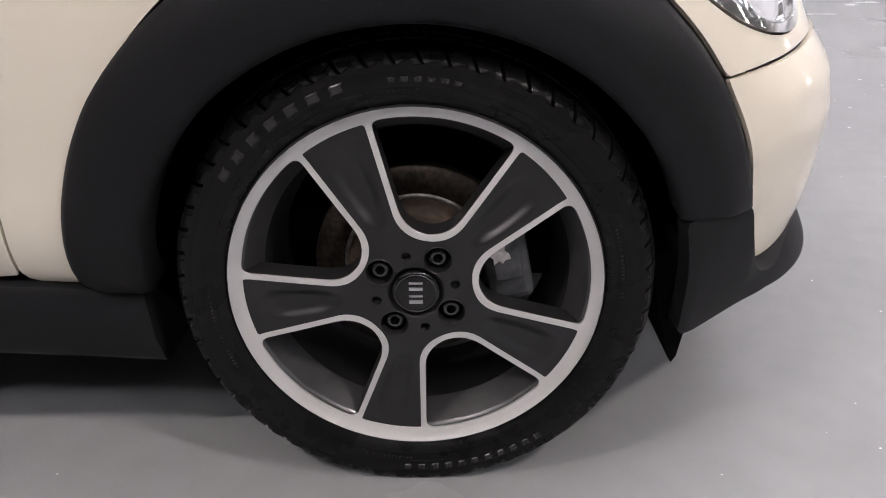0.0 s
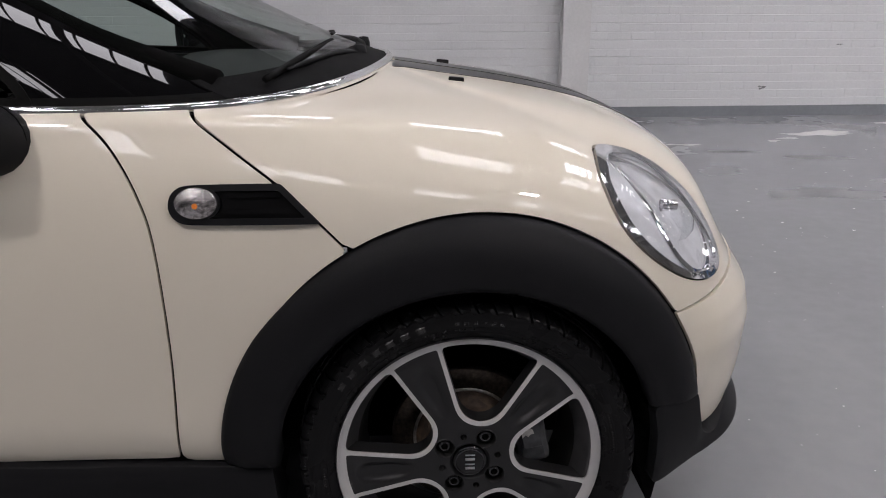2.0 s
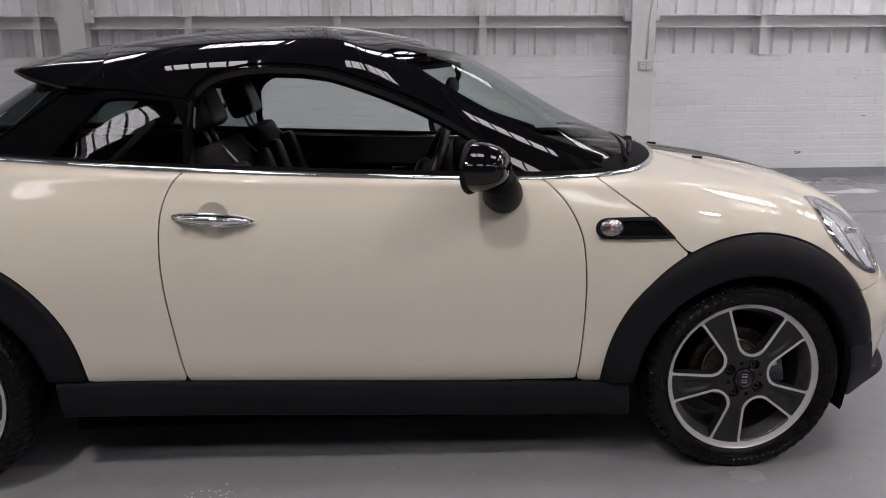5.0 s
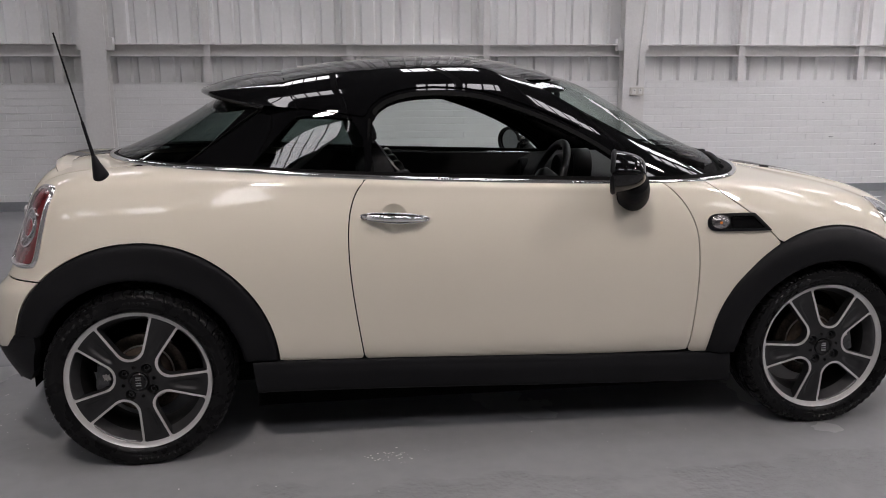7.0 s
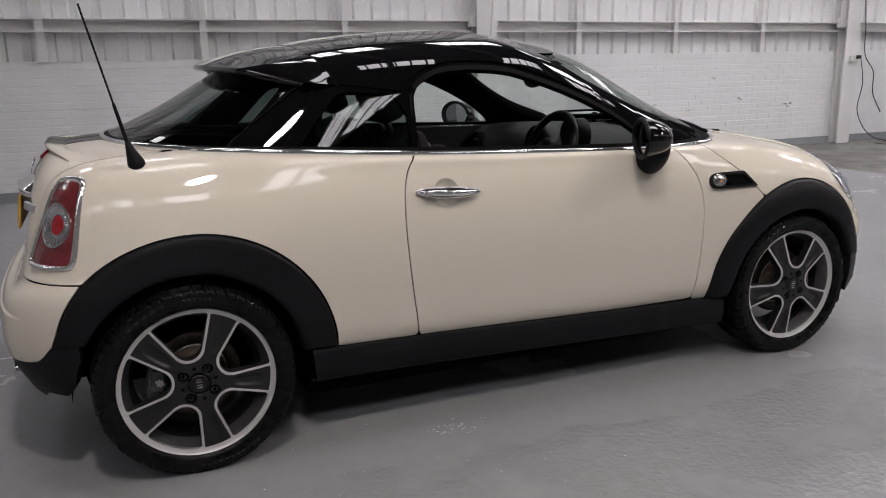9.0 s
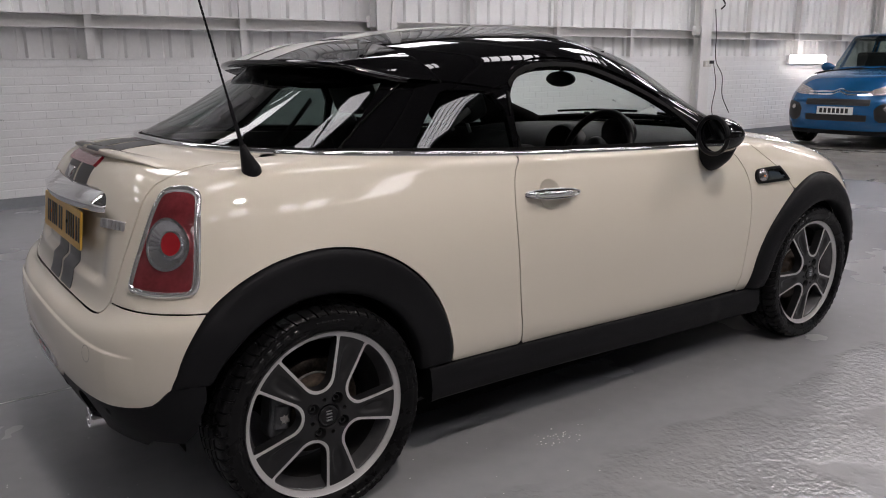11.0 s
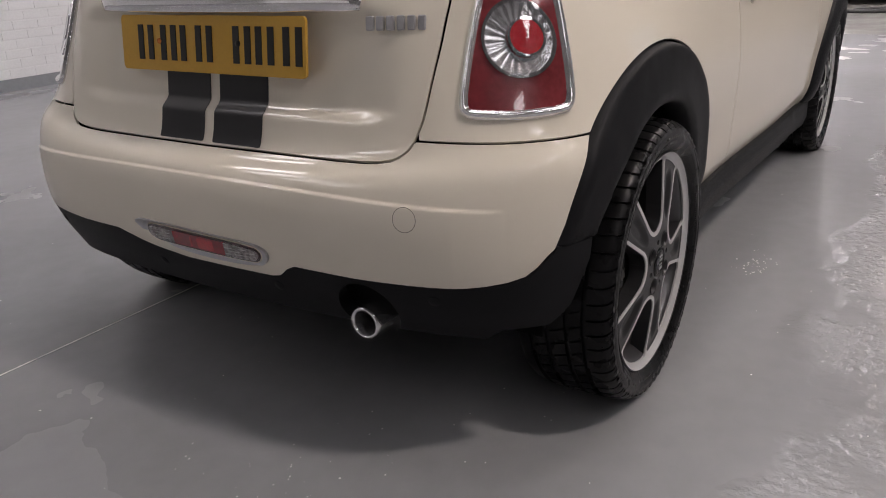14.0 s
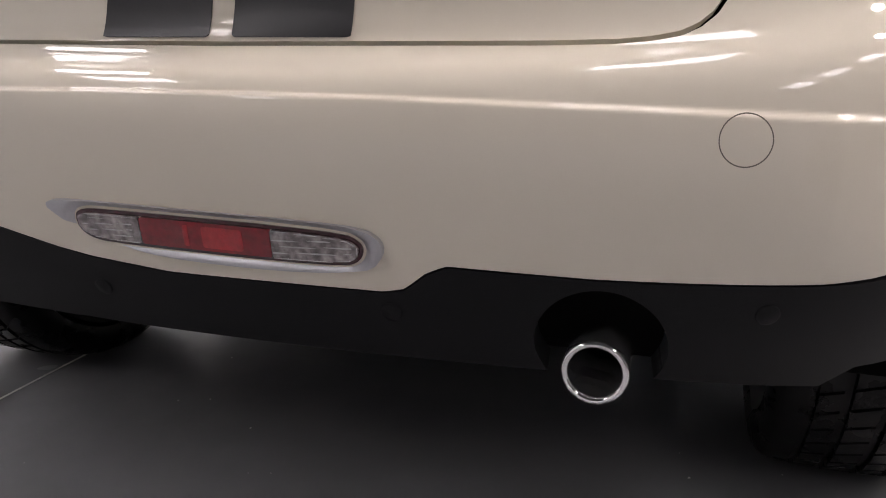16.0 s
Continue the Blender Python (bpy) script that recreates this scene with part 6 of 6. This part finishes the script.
def hatch_stations(length, wide, belt, hood, hood_back, screen, roof, tail_in):
    """Half-stations of a plain hatchback that faces +x: lower body and cabin."""
    a, w = length / 2, wide / 2
    rows = ((.20, .05, .95), (.32, .01, .985), (.46, 0, 1.0), (.58, .01, 1.0), (.68, .03, .998), (.80, .10, .985))
    low, top = [], []
    shoulder = belt - .06
    for fy, inset in ((0, 0), (.52, .025), (.84, .13), (.97, .34)):
        st = [(a - inset - n, -fy * w * m, z) for z, n, m in rows]
        st += [(a - inset - .30, -fy * w * .90, hood), (a - inset * .9 - .55, -fy * w * .80, hood + .06), (screen + .25 - inset * .3, -fy * w * .5, hood_back - .02), (screen - .1 * fy, 0, hood_back)]
        low.append(st)
    for x, b in ((a * .62, -.03), (a * .30, 0), (0, .01), (-a * .40, .02), (-a * .66, .03)):
        low.append([(x, -w * m, z) for z, n, m in rows] + [(x, -w * .955, shoulder + b - .02), (x, -w * .90, belt + b), (x, -w * .5, belt + b + .01), (x, 0, belt + b + .01)])
    for fy, inset in ((.97, .26), (.84, .09), (.52, .02), (0, 0)):
        st = [(-a + inset + n, -fy * w * m, z) for z, n, m in ((.24, .04, .95), (.36, 0, .985), (.48, -.01, 1), (.58, 0, 1), (.68, .04, .99), (.82, .06, .97))]
        st += [(-a + inset + .08, -fy * w * .94, shoulder), (-a + inset + .11, -fy * w * .88, belt + .03), (-a + .45, -fy * w * .4, belt + .04), (-a + .7, 0, belt + .04)]
        low.append(st)
    h = roof - belt
    def cab(x0, y0, x1, y1, z0=0.0):
        b = belt + z0
        return [(x0, y0, b), (x0 + (x1 - x0) * .45, y0 + (y1 - y0) * .35, b + h * .42), (x0 + (x1 - x0) * .84, y0 + (y1 - y0) * .72, b + (roof - b) * .82),
                (x1, y1, b + (roof - b) * .955), (x1 + (0 - x1) * .3, y1 * .5, roof - .006), ((x1 + 0) * .5, 0, roof)]
    back = -a + tail_in
    for x0, y0, x1, y1, z0 in ((screen, 0, screen - .62, 0, hood_back - belt), (screen - .03, -.5 * w, screen - .64, -.42 * w, hood_back - belt - .005), (screen - .16, -.80 * w, screen - .72, -.66 * w, .0),
                               (screen - .42, -.895 * w, screen - .86, -.74 * w, 0), (screen - 1.0, -.90 * w, screen - 1.15, -.76 * w, .01), (screen - 1.9, -.90 * w, screen - 1.9, -.76 * w, .02),
                               (back + .42, -.86 * w, back + .55, -.72 * w, .03), (back + .12, -.66 * w, back + .36, -.55 * w, .03), (back + .08, 0, back + .32, 0, .03)):
        top.append(cab(x0, y0, x1, y1, z0))
    return low, top


def plain_wheel(x, y, parent, out):
    w = empty("wheel", (x, y, .31), parent)
    w.rotation_euler[2] = 0 if out < 0 else math.pi
    obj("tyre", lathe([(.215, -.004), (.24, -.012), (.28, -.010), (.302, .012), (.308, .05), (.308, .13), (.302, .17), (.27, .19), (.215, .18)], 48), "rubber", w, "black tyre")
    obj("rim", lathe([(.218, -.002), (.205, .004), (.198, .03), (.19, .12)], 48), "alloy", w, "silver rim")
    for k in range(14):
        a = 2 * math.pi * k / 14
        c, s = math.cos(a), math.sin(a)
        obj("spoke", tube([(.03 * c, .006, .03 * s), (.12 * c, .0, .12 * s), (.205 * c, .006, .205 * s)], [.014, .011, .013], 6), "alloy", w)
    obj("disc", lathe([(0, .05), (.19, .055)], 32), "dark", w)
    obj("centre", lathe([(0, -.004), (.03, -.002), (.04, .02)], 20), "alloy", w)
    return w


def hatchback(name, label, paint, place, length, wide, belt, hood, hood_back, screen, roof, tail_in, base):
    low, top = hatch_stations(length, wide, belt, hood, hood_back, screen, roof, tail_in)
    b = sweep(low, 1 / 18, 1 / 18)
    c = sweep(top, 1 / 12, 1 / 12)
    v = empty(name)
    tagged(v, label, "car")
    bp, cp = b[0], c[0]
    x, y, z = bp[..., 0], bp[..., 1], bp[..., 2]
    ring = c[0][:, 0, :2]
    rd = poly_dist(x, y, ring[::3])
    wheels = np.minimum(np.hypot(x - base[0], z - .31), np.hypot(x - base[1], z - .31)) - .36
    a = length / 2
    body_f = np.maximum(-rd + .0, -wheels)
    w = wide / 2
    lamp = np.maximum(poly_dist(np.abs(y) / w, z, rounded([(.44, hood - .235), (.47, hood - .17), (.66, hood - .115), (.90, hood - .075), (.985, hood - .08), (.97, hood - .14), (.86, hood - .205), (.62, hood - .245)], 1)), a - .95 - x)
    tail = np.maximum.reduce([np.abs(z - .88) - .17, x + a - .20, .40 * wide - np.abs(y) - .02])
    grille = np.maximum.reduce([np.abs(z - (hood - .34)) - .045, np.abs(y) - .46, 1.2 - x])
    vent = np.maximum.reduce([np.abs(z - (hood - .56)) - .045, np.abs(y) - .44, 1.2 - x])
    upper = np.maximum.reduce([np.abs(np.abs(z - (hood - .215 + .040 * np.exp(-(y / .07) ** 2))) - .020) - .0085, np.abs(y) - .46, 1.2 - x])
    lower = np.maximum(z - .26, -wheels)
    fogs = np.maximum(poly_dist(np.abs(y) / w, z, rounded([(.58, hood - .38), (.90, hood - .32), (.93, hood - .42), (.88, hood - .60), (.62, hood - .62)], 1)), 1.2 - x)
    fog_lamp = np.maximum(np.hypot(np.abs(y) - .76 * w, z - (hood - .42)) - .035, 1.2 - x)
    shell = obj("body", patch((bp, b[1]), np.maximum.reduce([body_f, -lamp, -tail, -lower])), paint, v, "painted body shell")
    obj("inner_shell", patch((bp, b[1]), -wheels - .02, -.03, 0), "dark", v)
    if name == "hatchback":
        obj("rear_valance", patch((bp, b[1]), np.maximum.reduce([z - .44 + .10 * np.clip(np.abs(y) / w, 0, 1) ** 4, .25 - z, x + a - .30]), .006, .01), "plastic", v, "black lower rear bumper")
    obj("lower_trim", patch((bp, b[1]), lower, .004, .02), "plastic", v, "black lower trim")
    for s in (1, -1):
        side = np.maximum(lamp, -s * y)
        obj("headlamp", patch((bp, b[1]), side, .002, .01), "frost", v, "clear headlamp")
        obj("tail_lamp", patch((bp, b[1]), np.maximum(tail, -s * y), .004, .01), "red", v, "red tail lamp")
        obj("fog_recess", patch((bp, b[1]), np.maximum(fogs, -s * y), .003, .01), "black", v, "black fog lamp recess")
        obj("fog_lamp", patch((bp, b[1]), np.maximum(fog_lamp, -s * y), .007, .006), "frost", v, "round clear fog lamp")
        obj("rear_reflector", patch((bp, b[1]), np.maximum.reduce([np.abs(z - .47) - .025, np.abs(y * s - .62) - .09, x + 1.4]), .004, .004), "red_bright", v, "red reflector")
        obj("door_mirror", moved(tube([(0, 0, 0), (-.02, s * .09, .01), (-.03, s * .17, .015), (-.02, s * .22, .01)], [.02, .06, .075, .04], 12), pose(screen - .42, s * wide * .43, belt + .09)), paint, v, "painted door mirror")
    obj("grille", patch((bp, b[1]), grille, .004, .01), "black", v, "black lower grille")
    obj("lower_vent", patch((bp, b[1]), vent, .004, .01), "black", v, "black vent under the plate")
    obj("upper_grille", patch((bp, b[1]), upper, .006, .01), "chrome", v, "chrome bar across the nose")
    cx, cz, ck, cv = cp[..., 0], cp[..., 2], c[2], c[3]
    screen_f = np.maximum.reduce([(ck - 2.25) * .2, (.12 - cv) * .2, (cv - 2.85) * .2])
    rear_f = np.maximum.reduce([(6.7 - ck) * .2, (.2 - cv) * .2, (cv - 2.2) * .2])
    side_f = np.maximum.reduce([(2.7 - ck) * .2, (ck - 6.2) * .2, (.08 - cv) * .2, (cv - 2.1) * .2])
    bars = np.minimum(np.abs(ck - 3.35), np.abs(ck - 4.75)) * .5 - .045
    glass_f = np.maximum(side_f, -bars)
    obj("roof", patch((cp, c[1]), np.maximum.reduce([-screen_f, -rear_f, -glass_f]), 0, .02), paint, v, "painted roof and pillars")
    obj("windscreen", patch((cp, c[1]), screen_f, .001, 0), "glass", v, "windscreen")
    obj("rear_window", patch((cp, c[1]), rear_f, .001, 0), "dark_glass", v, "rear window")
    for lo, hi in ((2.5, 3.35), (3.35, 4.75), (4.75, 6.3)):
        for s in (1, -1):
            g = np.maximum.reduce([glass_f, (lo - ck), (ck - hi), -s * cp[..., 1]])
            if (g < 0).any():
                obj("side_window", patch((cp, c[1]), g, .001, 0), "dark_glass", v, "tinted side window")
    bm_obj("cabin_floor", box((-a * .7, -wide * .4, .3), (a * .5, wide * .4, belt - .15)), "dark", v, "dark interior")
    for sx in (.25, -.65):
        for sy in (-.38, .38):
            bm_obj("seat", box((sx - .12, sy - .22, .5), (sx + .06, sy + .22, belt + .32), .05), "cloth", v, "dark seat")
    plate_pose = pose(a + .004, 0, hood - .46)
    bm_obj("front_plate", box((-.004, -.26, -.055), (.006, .26, .055), .0, 1, plate_pose), "plate_white", v, "white number plate")
    for k in range(7):
        bm_obj("plate_bar", box((.006, -.22 + k * .062, -.034), (.008, -.178 + k * .062, .034), 0, 1, plate_pose), "black", v)
    for px in base:
        for s in (-1, 1):
            plain_wheel(px, s * (wide / 2 - .015), v, s)
    for s in (1, -1):
        obj("sill_strip", patch((bp, b[1]), np.maximum.reduce([np.abs(z - .44) - .03, np.abs(x) - .95, -wheels, -s * y]), .008, .01), paint, v, "door rubbing strip")
    v.matrix_basis = place
    return v


hatchback("people_carrier", "blue people carrier parked on bare concrete", "blue_paint", pose(11.27, 3.38, 0, 0, 0, 181.5), 4.16, 1.76, 1.05, 1.0, 1.12, 1.10, 1.66, .0, (1.36, -1.36))
hatchback("hatchback", "white hatchback parked by the far wall", "white_paint", pose(15.7, 2.55, 0, 0, 0, 182), 4.0, 1.74, .98, .86, .98, .80, 1.49, .10, (1.25, -1.26))
hatchback("hatchback", "white hatchback seen from its rear with red lamps", "white_paint", pose(12.25, .09, 0, 0, 0, 3), 3.95, 1.72, .98, .86, .98, .80, 1.47, .10, (1.24, -1.25))

# blue wet-and-dry vacuum cleaner with its hose
vac = empty("vacuum_cleaner", (8.62, 1.0, 0))
tagged(vac, "blue industrial vacuum cleaner with black top on castors", "vacuum cleaner")
tank = []
for z, r in ((.09, .19), (.12, .205), (.40, .225), (.50, .225)):
    tank.append((r, z))
obj("tank", lathe([(0, .09)] + tank + [(.20, .51)], 32, "z"), "tool_blue", vac, "blue plastic tank")
obj("motor_head", lathe([(.215, .505), (.225, .53), (.215, .66), (.18, .73), (0, .75)], 32, "z"), "tool_black", vac, "black motor head")
bm_obj("cart", box((-.24, -.22, .06), (.20, .22, .12), .02), "tool_blue", vac, "blue base")
bm_obj("lid_pouch", box((-.10, -.12, .74), (.12, .10, .80), .03), "tool_blue", vac, "blue cloth on the lid")
for sx, sy, r in ((-.22, .21, .085), (-.22, -.21, .085), (.17, .17, .04), (.17, -.17, .04)):
    obj("castor", lathe([(0, -.025), (r * .6, -.027), (r, -.018), (r, .018), (r * .6, .027), (0, .025)], 24, "y", (sx, sy, r)), "tool_black", vac, "black wheel")
obj("push_bar", tube(curve3([(.20, -.17, .50), (.26, -.17, .78), (.26, .17, .78), (.20, .17, .50)], 24), .014, 8), "tool_black", vac, "black push bar")
hose = curve3([(8.70, .90, .66), (8.78, .74, .84), (8.82, .62, .76), (8.80, .52, .40), (8.78, .36, .10), (8.80, .05, .035), (8.9, -.7, .035), (9.2, -1.5, .035)], 140)
tagged(obj("vacuum_hose", tube(hose, [.024 + .003 * (k % 2) for k in range(140)], 10), "hose"), "dark ribbed vacuum hose lying on the floor", "hose")
hose2 = curve3([(8.66, .80, .55), (8.75, .60, .50), (8.95, .45, .22), (9.05, .20, .04), (9.2, -.4, .03), (9.6, -1.2, .03)], 110)
tagged(obj("vacuum_hose", tube(hose2, [.022 + .003 * (k % 2) for k in range(110)], 10), "hose"), "second dark ribbed hose beside the vacuum cleaner", "hose")
lead = curve3([(8.75, .75, .3), (8.9, .62, .05), (9.2, .55, .006), (9.4, .9, .006), (9.3, 1.8, .006), (8.9, 3.2, .006), (8.95, 4.9, .006)], 80)
tagged(obj("power_lead", tube(lead, .005, 6), "cable"), "thin black power lead along the floor", "cable")
bm = box((14.0, 2.70, 0), (14.25, 3.0, .18), .02)
tagged(bm_obj("tool_case", bm, "red_plastic"), "red plastic case on the floor beside the white car", "tool case")
bm = box((16.6, 3.6, 0), (17.5, 4.4, 1.9), .02)
tagged(bm_obj("cabinet", bm, "tool_blue"), "tall blue cabinet against the far wall", "cabinet")

# twin sockets on the columns, trailing cable and pipe
def twin_socket(x, y, z):
    s = empty("twin_socket", (x, y, z))
    bm_obj("box", box((-.075, -.04, -.045), (.075, 0, .045), .006), "socket", s, "pale metal-clad socket box")
    for q in (-.035, .035):
        bm_obj("outlet", box((q - .022, -.044, -.028), (q + .022, -.039, .028), .003), "plate_white", s, "white outlet")
        bm_obj("pin_hole", box((q - .004, -.046, .005), (q + .004, -.0438, .018)), "black", s)
    return tagged(s, "white twin socket fixed to the column", "socket")


FLANGE = WALL_Y - .16
twin_socket(COLUMNS[2] + .03, FLANGE, 1.215)
twin_socket(COLUMNS[3] + .03, FLANGE, 1.215)
tagged(obj("conduit", tube([(COLUMNS[2] + .04, FLANGE - .012, 1.28), (COLUMNS[2] + .05, FLANGE - .012, 1.6), (COLUMNS[2] + .10, FLANGE - .012, 2.2), (COLUMNS[2] + .10, FLANGE - .012, EAVES - .2)], .012, 8), "steelwork"), "white painted conduit up the column", "conduit")
bm_obj("plug", box((COLUMNS[3] + .05, FLANGE - .10, 1.215), (COLUMNS[3] + .10, FLANGE - .044, 1.265), .008), "tool_black")
tagged(bpy.data.objects["plug"], "black mains plug in the column socket", "plug")
drop = curve3([(COLUMNS[3] + .08, FLANGE - .10, 1.24), (COLUMNS[3] + .12, FLANGE - .14, .9), (COLUMNS[3] + .10, FLANGE - .12, .45), (COLUMNS[3] + .30, FLANGE - .2, .12), (COLUMNS[3] + .62, FLANGE - .3, .008), (COLUMNS[3] + 1.2, FLANGE - .6, .006)], 60)
tagged(obj("hanging_cable", tube(drop, .006, 6), "cable"), "black cable hanging from the column socket to the floor", "cable")
drop = curve3([(COLUMNS[3] + .16, FLANGE - .02, 2.05), (COLUMNS[3] + .20, FLANGE - .03, 1.7), (COLUMNS[3] + .36, FLANGE + .05, 1.25), (COLUMNS[3] + .62, FLANGE + .1, 1.02), (COLUMNS[3] + .66, FLANGE + .1, .70), (COLUMNS[3] + .80, FLANGE + .05, .42)], 60)
tagged(obj("hanging_cable", tube(drop, .007, 6), "cable"), "thin dark air line drooping beside the column", "cable")
drop = curve3([(COLUMNS[3] + .12, FLANGE - .02, 2.28), (COLUMNS[3] + .28, FLANGE - .05, 2.20), (COLUMNS[3] + .34, FLANGE - .06, 2.12), (COLUMNS[3] + .26, FLANGE - .05, 2.05)], 20)
tagged(obj("pipe_hook", tube(drop, .012, 8), "cable"), "bent dark hook on the column", "hook")


# worn places in the floor paint
def blot(cx, cy, rx, ry, seed, mat, name, label, lift):
    rng = random.Random(seed)
    n = 44
    ph = [rng.uniform(0, 6.28) for _ in range(4)]
    pts = []
    for k in range(n):
        a = 2 * math.pi * k / n
        r = 1 + .26 * math.sin(2 * a + ph[0]) + .20 * math.sin(3 * a + ph[1]) + .14 * math.sin(7 * a + ph[2]) + .10 * math.sin(11 * a + ph[3])
        pts.append((cx + rx * r * math.cos(a), cy + ry * r * math.sin(a)))
    return tagged(obj(name, ([(p[0], p[1], lift) for p in pts], [tuple(range(n))]), mat, smooth=False), label, "floor mark", "worn marks in the floor paint")


for k, (cx, cy, rx, ry) in enumerate(((4.68, 4.34, .30, .10), (4.30, 4.13, .07, .05), (4.12, 4.02, .05, .04), (5.55, 4.86, .12, .04), (5.1, 4.78, .05, .03), (3.35, 3.9, .12, .04), (5.85, 4.7, .18, .05),
                                      (5.30, .02, .07, .22), (5.12, -.36, .10, .26), (4.85, -.60, .05, .07), (4.45, -.47, .10, .10), (5.0, -.80, .03, .05), (5.55, -.05, .04, .10), (6.02, 3.3, .10, .12))):
    blot(cx, cy, rx, ry, 20 + k, "chip", "bare_patch", "flaked white bare patch in the grey floor paint", .0012)
for k, (cx, cy, rx, ry) in enumerate(((3.62, 2.30, .28, .16), (4.10, 3.35, .20, .08), (4.30, 2.1, .25, .10), (3.6, 3.6, .18, .05), (4.9, 3.2, .22, .08), (3.9, 1.7, .12, .05))):
    blot(cx, cy, rx, ry, 60 + k, "stain", "dull_stain", "dull grey stain on the floor paint", .0007)

# ---- specks of dried paint and grit on the floor ----
rng = random.Random(11)
verts, faces = [], []


def speck(cx, cy, r):
    n, o = 6, len(verts)
    ph = rng.uniform(0, 6)
    for k in range(n):
        a = 2 * math.pi * k / n + ph
        q = r * rng.uniform(.5, 1.3)
        verts.append((cx + q * math.cos(a), cy + q * math.sin(a) * .8, .0009))
    verts.append((cx, cy, .0016))
    for k in range(n):
        faces.append((o + k, o + (k + 1) % n, o + n))


for _ in range(46):
    speck(-.40 + rng.gauss(0, .055), -.845 + rng.gauss(0, .028), rng.uniform(.0012, .0042))
for _ in range(60):
    speck(-1.95 + rng.gauss(0, .10), -.32 + rng.gauss(0, .12), rng.uniform(.0008, .0028))
for _ in range(420):
    speck(rng.uniform(-3, 4), rng.uniform(-2.4, 1.5), rng.uniform(.0008, .0030))
for _ in range(140):
    speck(rng.uniform(1.5, 6), rng.uniform(.5, 5), rng.uniform(.002, .010))
tagged(obj("floor_specks", (verts, faces), "speck"), "scattered pale specks on the grey floor", "specks", kind="stuff")

# a fine pale joint in the floor, and scuffs on the painted brick
bm = box((WEST, .632, .0004), (-1.05, .6365, .0014))
structure(bm_obj("floor_joint", bm, "speck"), "fine pale joint line in the painted floor", "joint")
verts, faces = [], []
WALL_MARKS = ((5.313, .673, .016), (4.612, .274, .02), (5.287, 1.152, .008), (5.891, .575, .014), (5.172, 1.072, .008), (6.28, 1.0, .02), (6.78, .705, .025), (7.65, .60, .03), (-1.2, .8, .012), (.7, 1.1, .01))
for x, z, r in WALL_MARKS:
    for _ in range(5):
        o, n = len(verts), 7
        cx, cz, q = x + rng.gauss(0, r), z + rng.gauss(0, r * .4), r * rng.uniform(.25, .8)
        for k in range(n):
            a = 2 * math.pi * k / n
            verts.append((cx + q * 1.5 * math.cos(a) * rng.uniform(.5, 1.2), WALL_Y + .0045, cz + q * .6 * math.sin(a) * rng.uniform(.5, 1.2)))
        faces.append(tuple(range(o, o + n)))
tagged(obj("wall_scuffs", (verts, faces), "stain", smooth=False), "small grey scuffs on the white painted brick", "scuffs", kind="stuff")

# ---- bricks of the north wall: the middle stretch one by one, the rest joined ----
BL, BH, BD, JOINT, PERP = .222, .068, .0042, .0072, .0016
wall = bpy.data.objects["wall_north"]


def brick_data(l, seed):
    q = random.Random(seed)
    c, e = .0024, .0006
    x0, x1, z0, z1 = 0, l, 0, BH
    j = [q.uniform(-.0002, .0002) for _ in range(4)]
    vs = [(x0, 0, z0), (x1, 0, z0), (x1, 0, z1), (x0, 0, z1), (x0 + e, -BD + j[0], z0 + c), (x1 - e, -BD + j[1], z0 + c), (x1 - e, -BD + j[2], z1 - c), (x0 + e, -BD + j[3], z1 - c)]
    fs = [(4, 5, 6, 7), (0, 1, 5, 4), (1, 2, 6, 5), (2, 3, 7, 6), (3, 0, 4, 7)]
    return vs, fs


shared = []
for k in range(6):
    me = bpy.data.meshes.new("brick")
    me.from_pydata(*brick_data(BL, k)[:1], [], brick_data(BL, k)[1])
    me.materials.append(M["white_brick"])
    shared.append(me)
rest_v, rest_f, single = [], [], 0
for course in range(16):
    z = SKIRT + .006 + course * (BH + JOINT) * 1.02
    if z + BH > BRICK_TOP:
        break
    x = WEST + (course % 2) * (BL + PERP) / 2
    lean = rng.uniform(-.0012, .0016)
    while x < EAST:
        y = WALL_Y + .0125 + lean + .0012 * math.sin(x * 1.7 + course * 2.1) + rng.uniform(-.0001, .0002)
        if 3.05 < x < 6.9 and single < 300:
            ob = new("brick", shared[rng.randrange(6)])
            ob.location = (x, y, z)
            ob.parent = wall
            single += 1
        else:
            vs, fs = brick_data(BL, rng.randrange(1000))
            o = len(rest_v)
            rest_v += [(a + x, b + y, c + z) for a, b, c in vs]
            rest_f += [tuple(i + o for i in f) for f in fs]
        x += BL + PERP
tagged(obj("brickwork", (rest_v, rest_f), "white_brick", wall, smooth=False), "white painted bricks", kind="stuff")
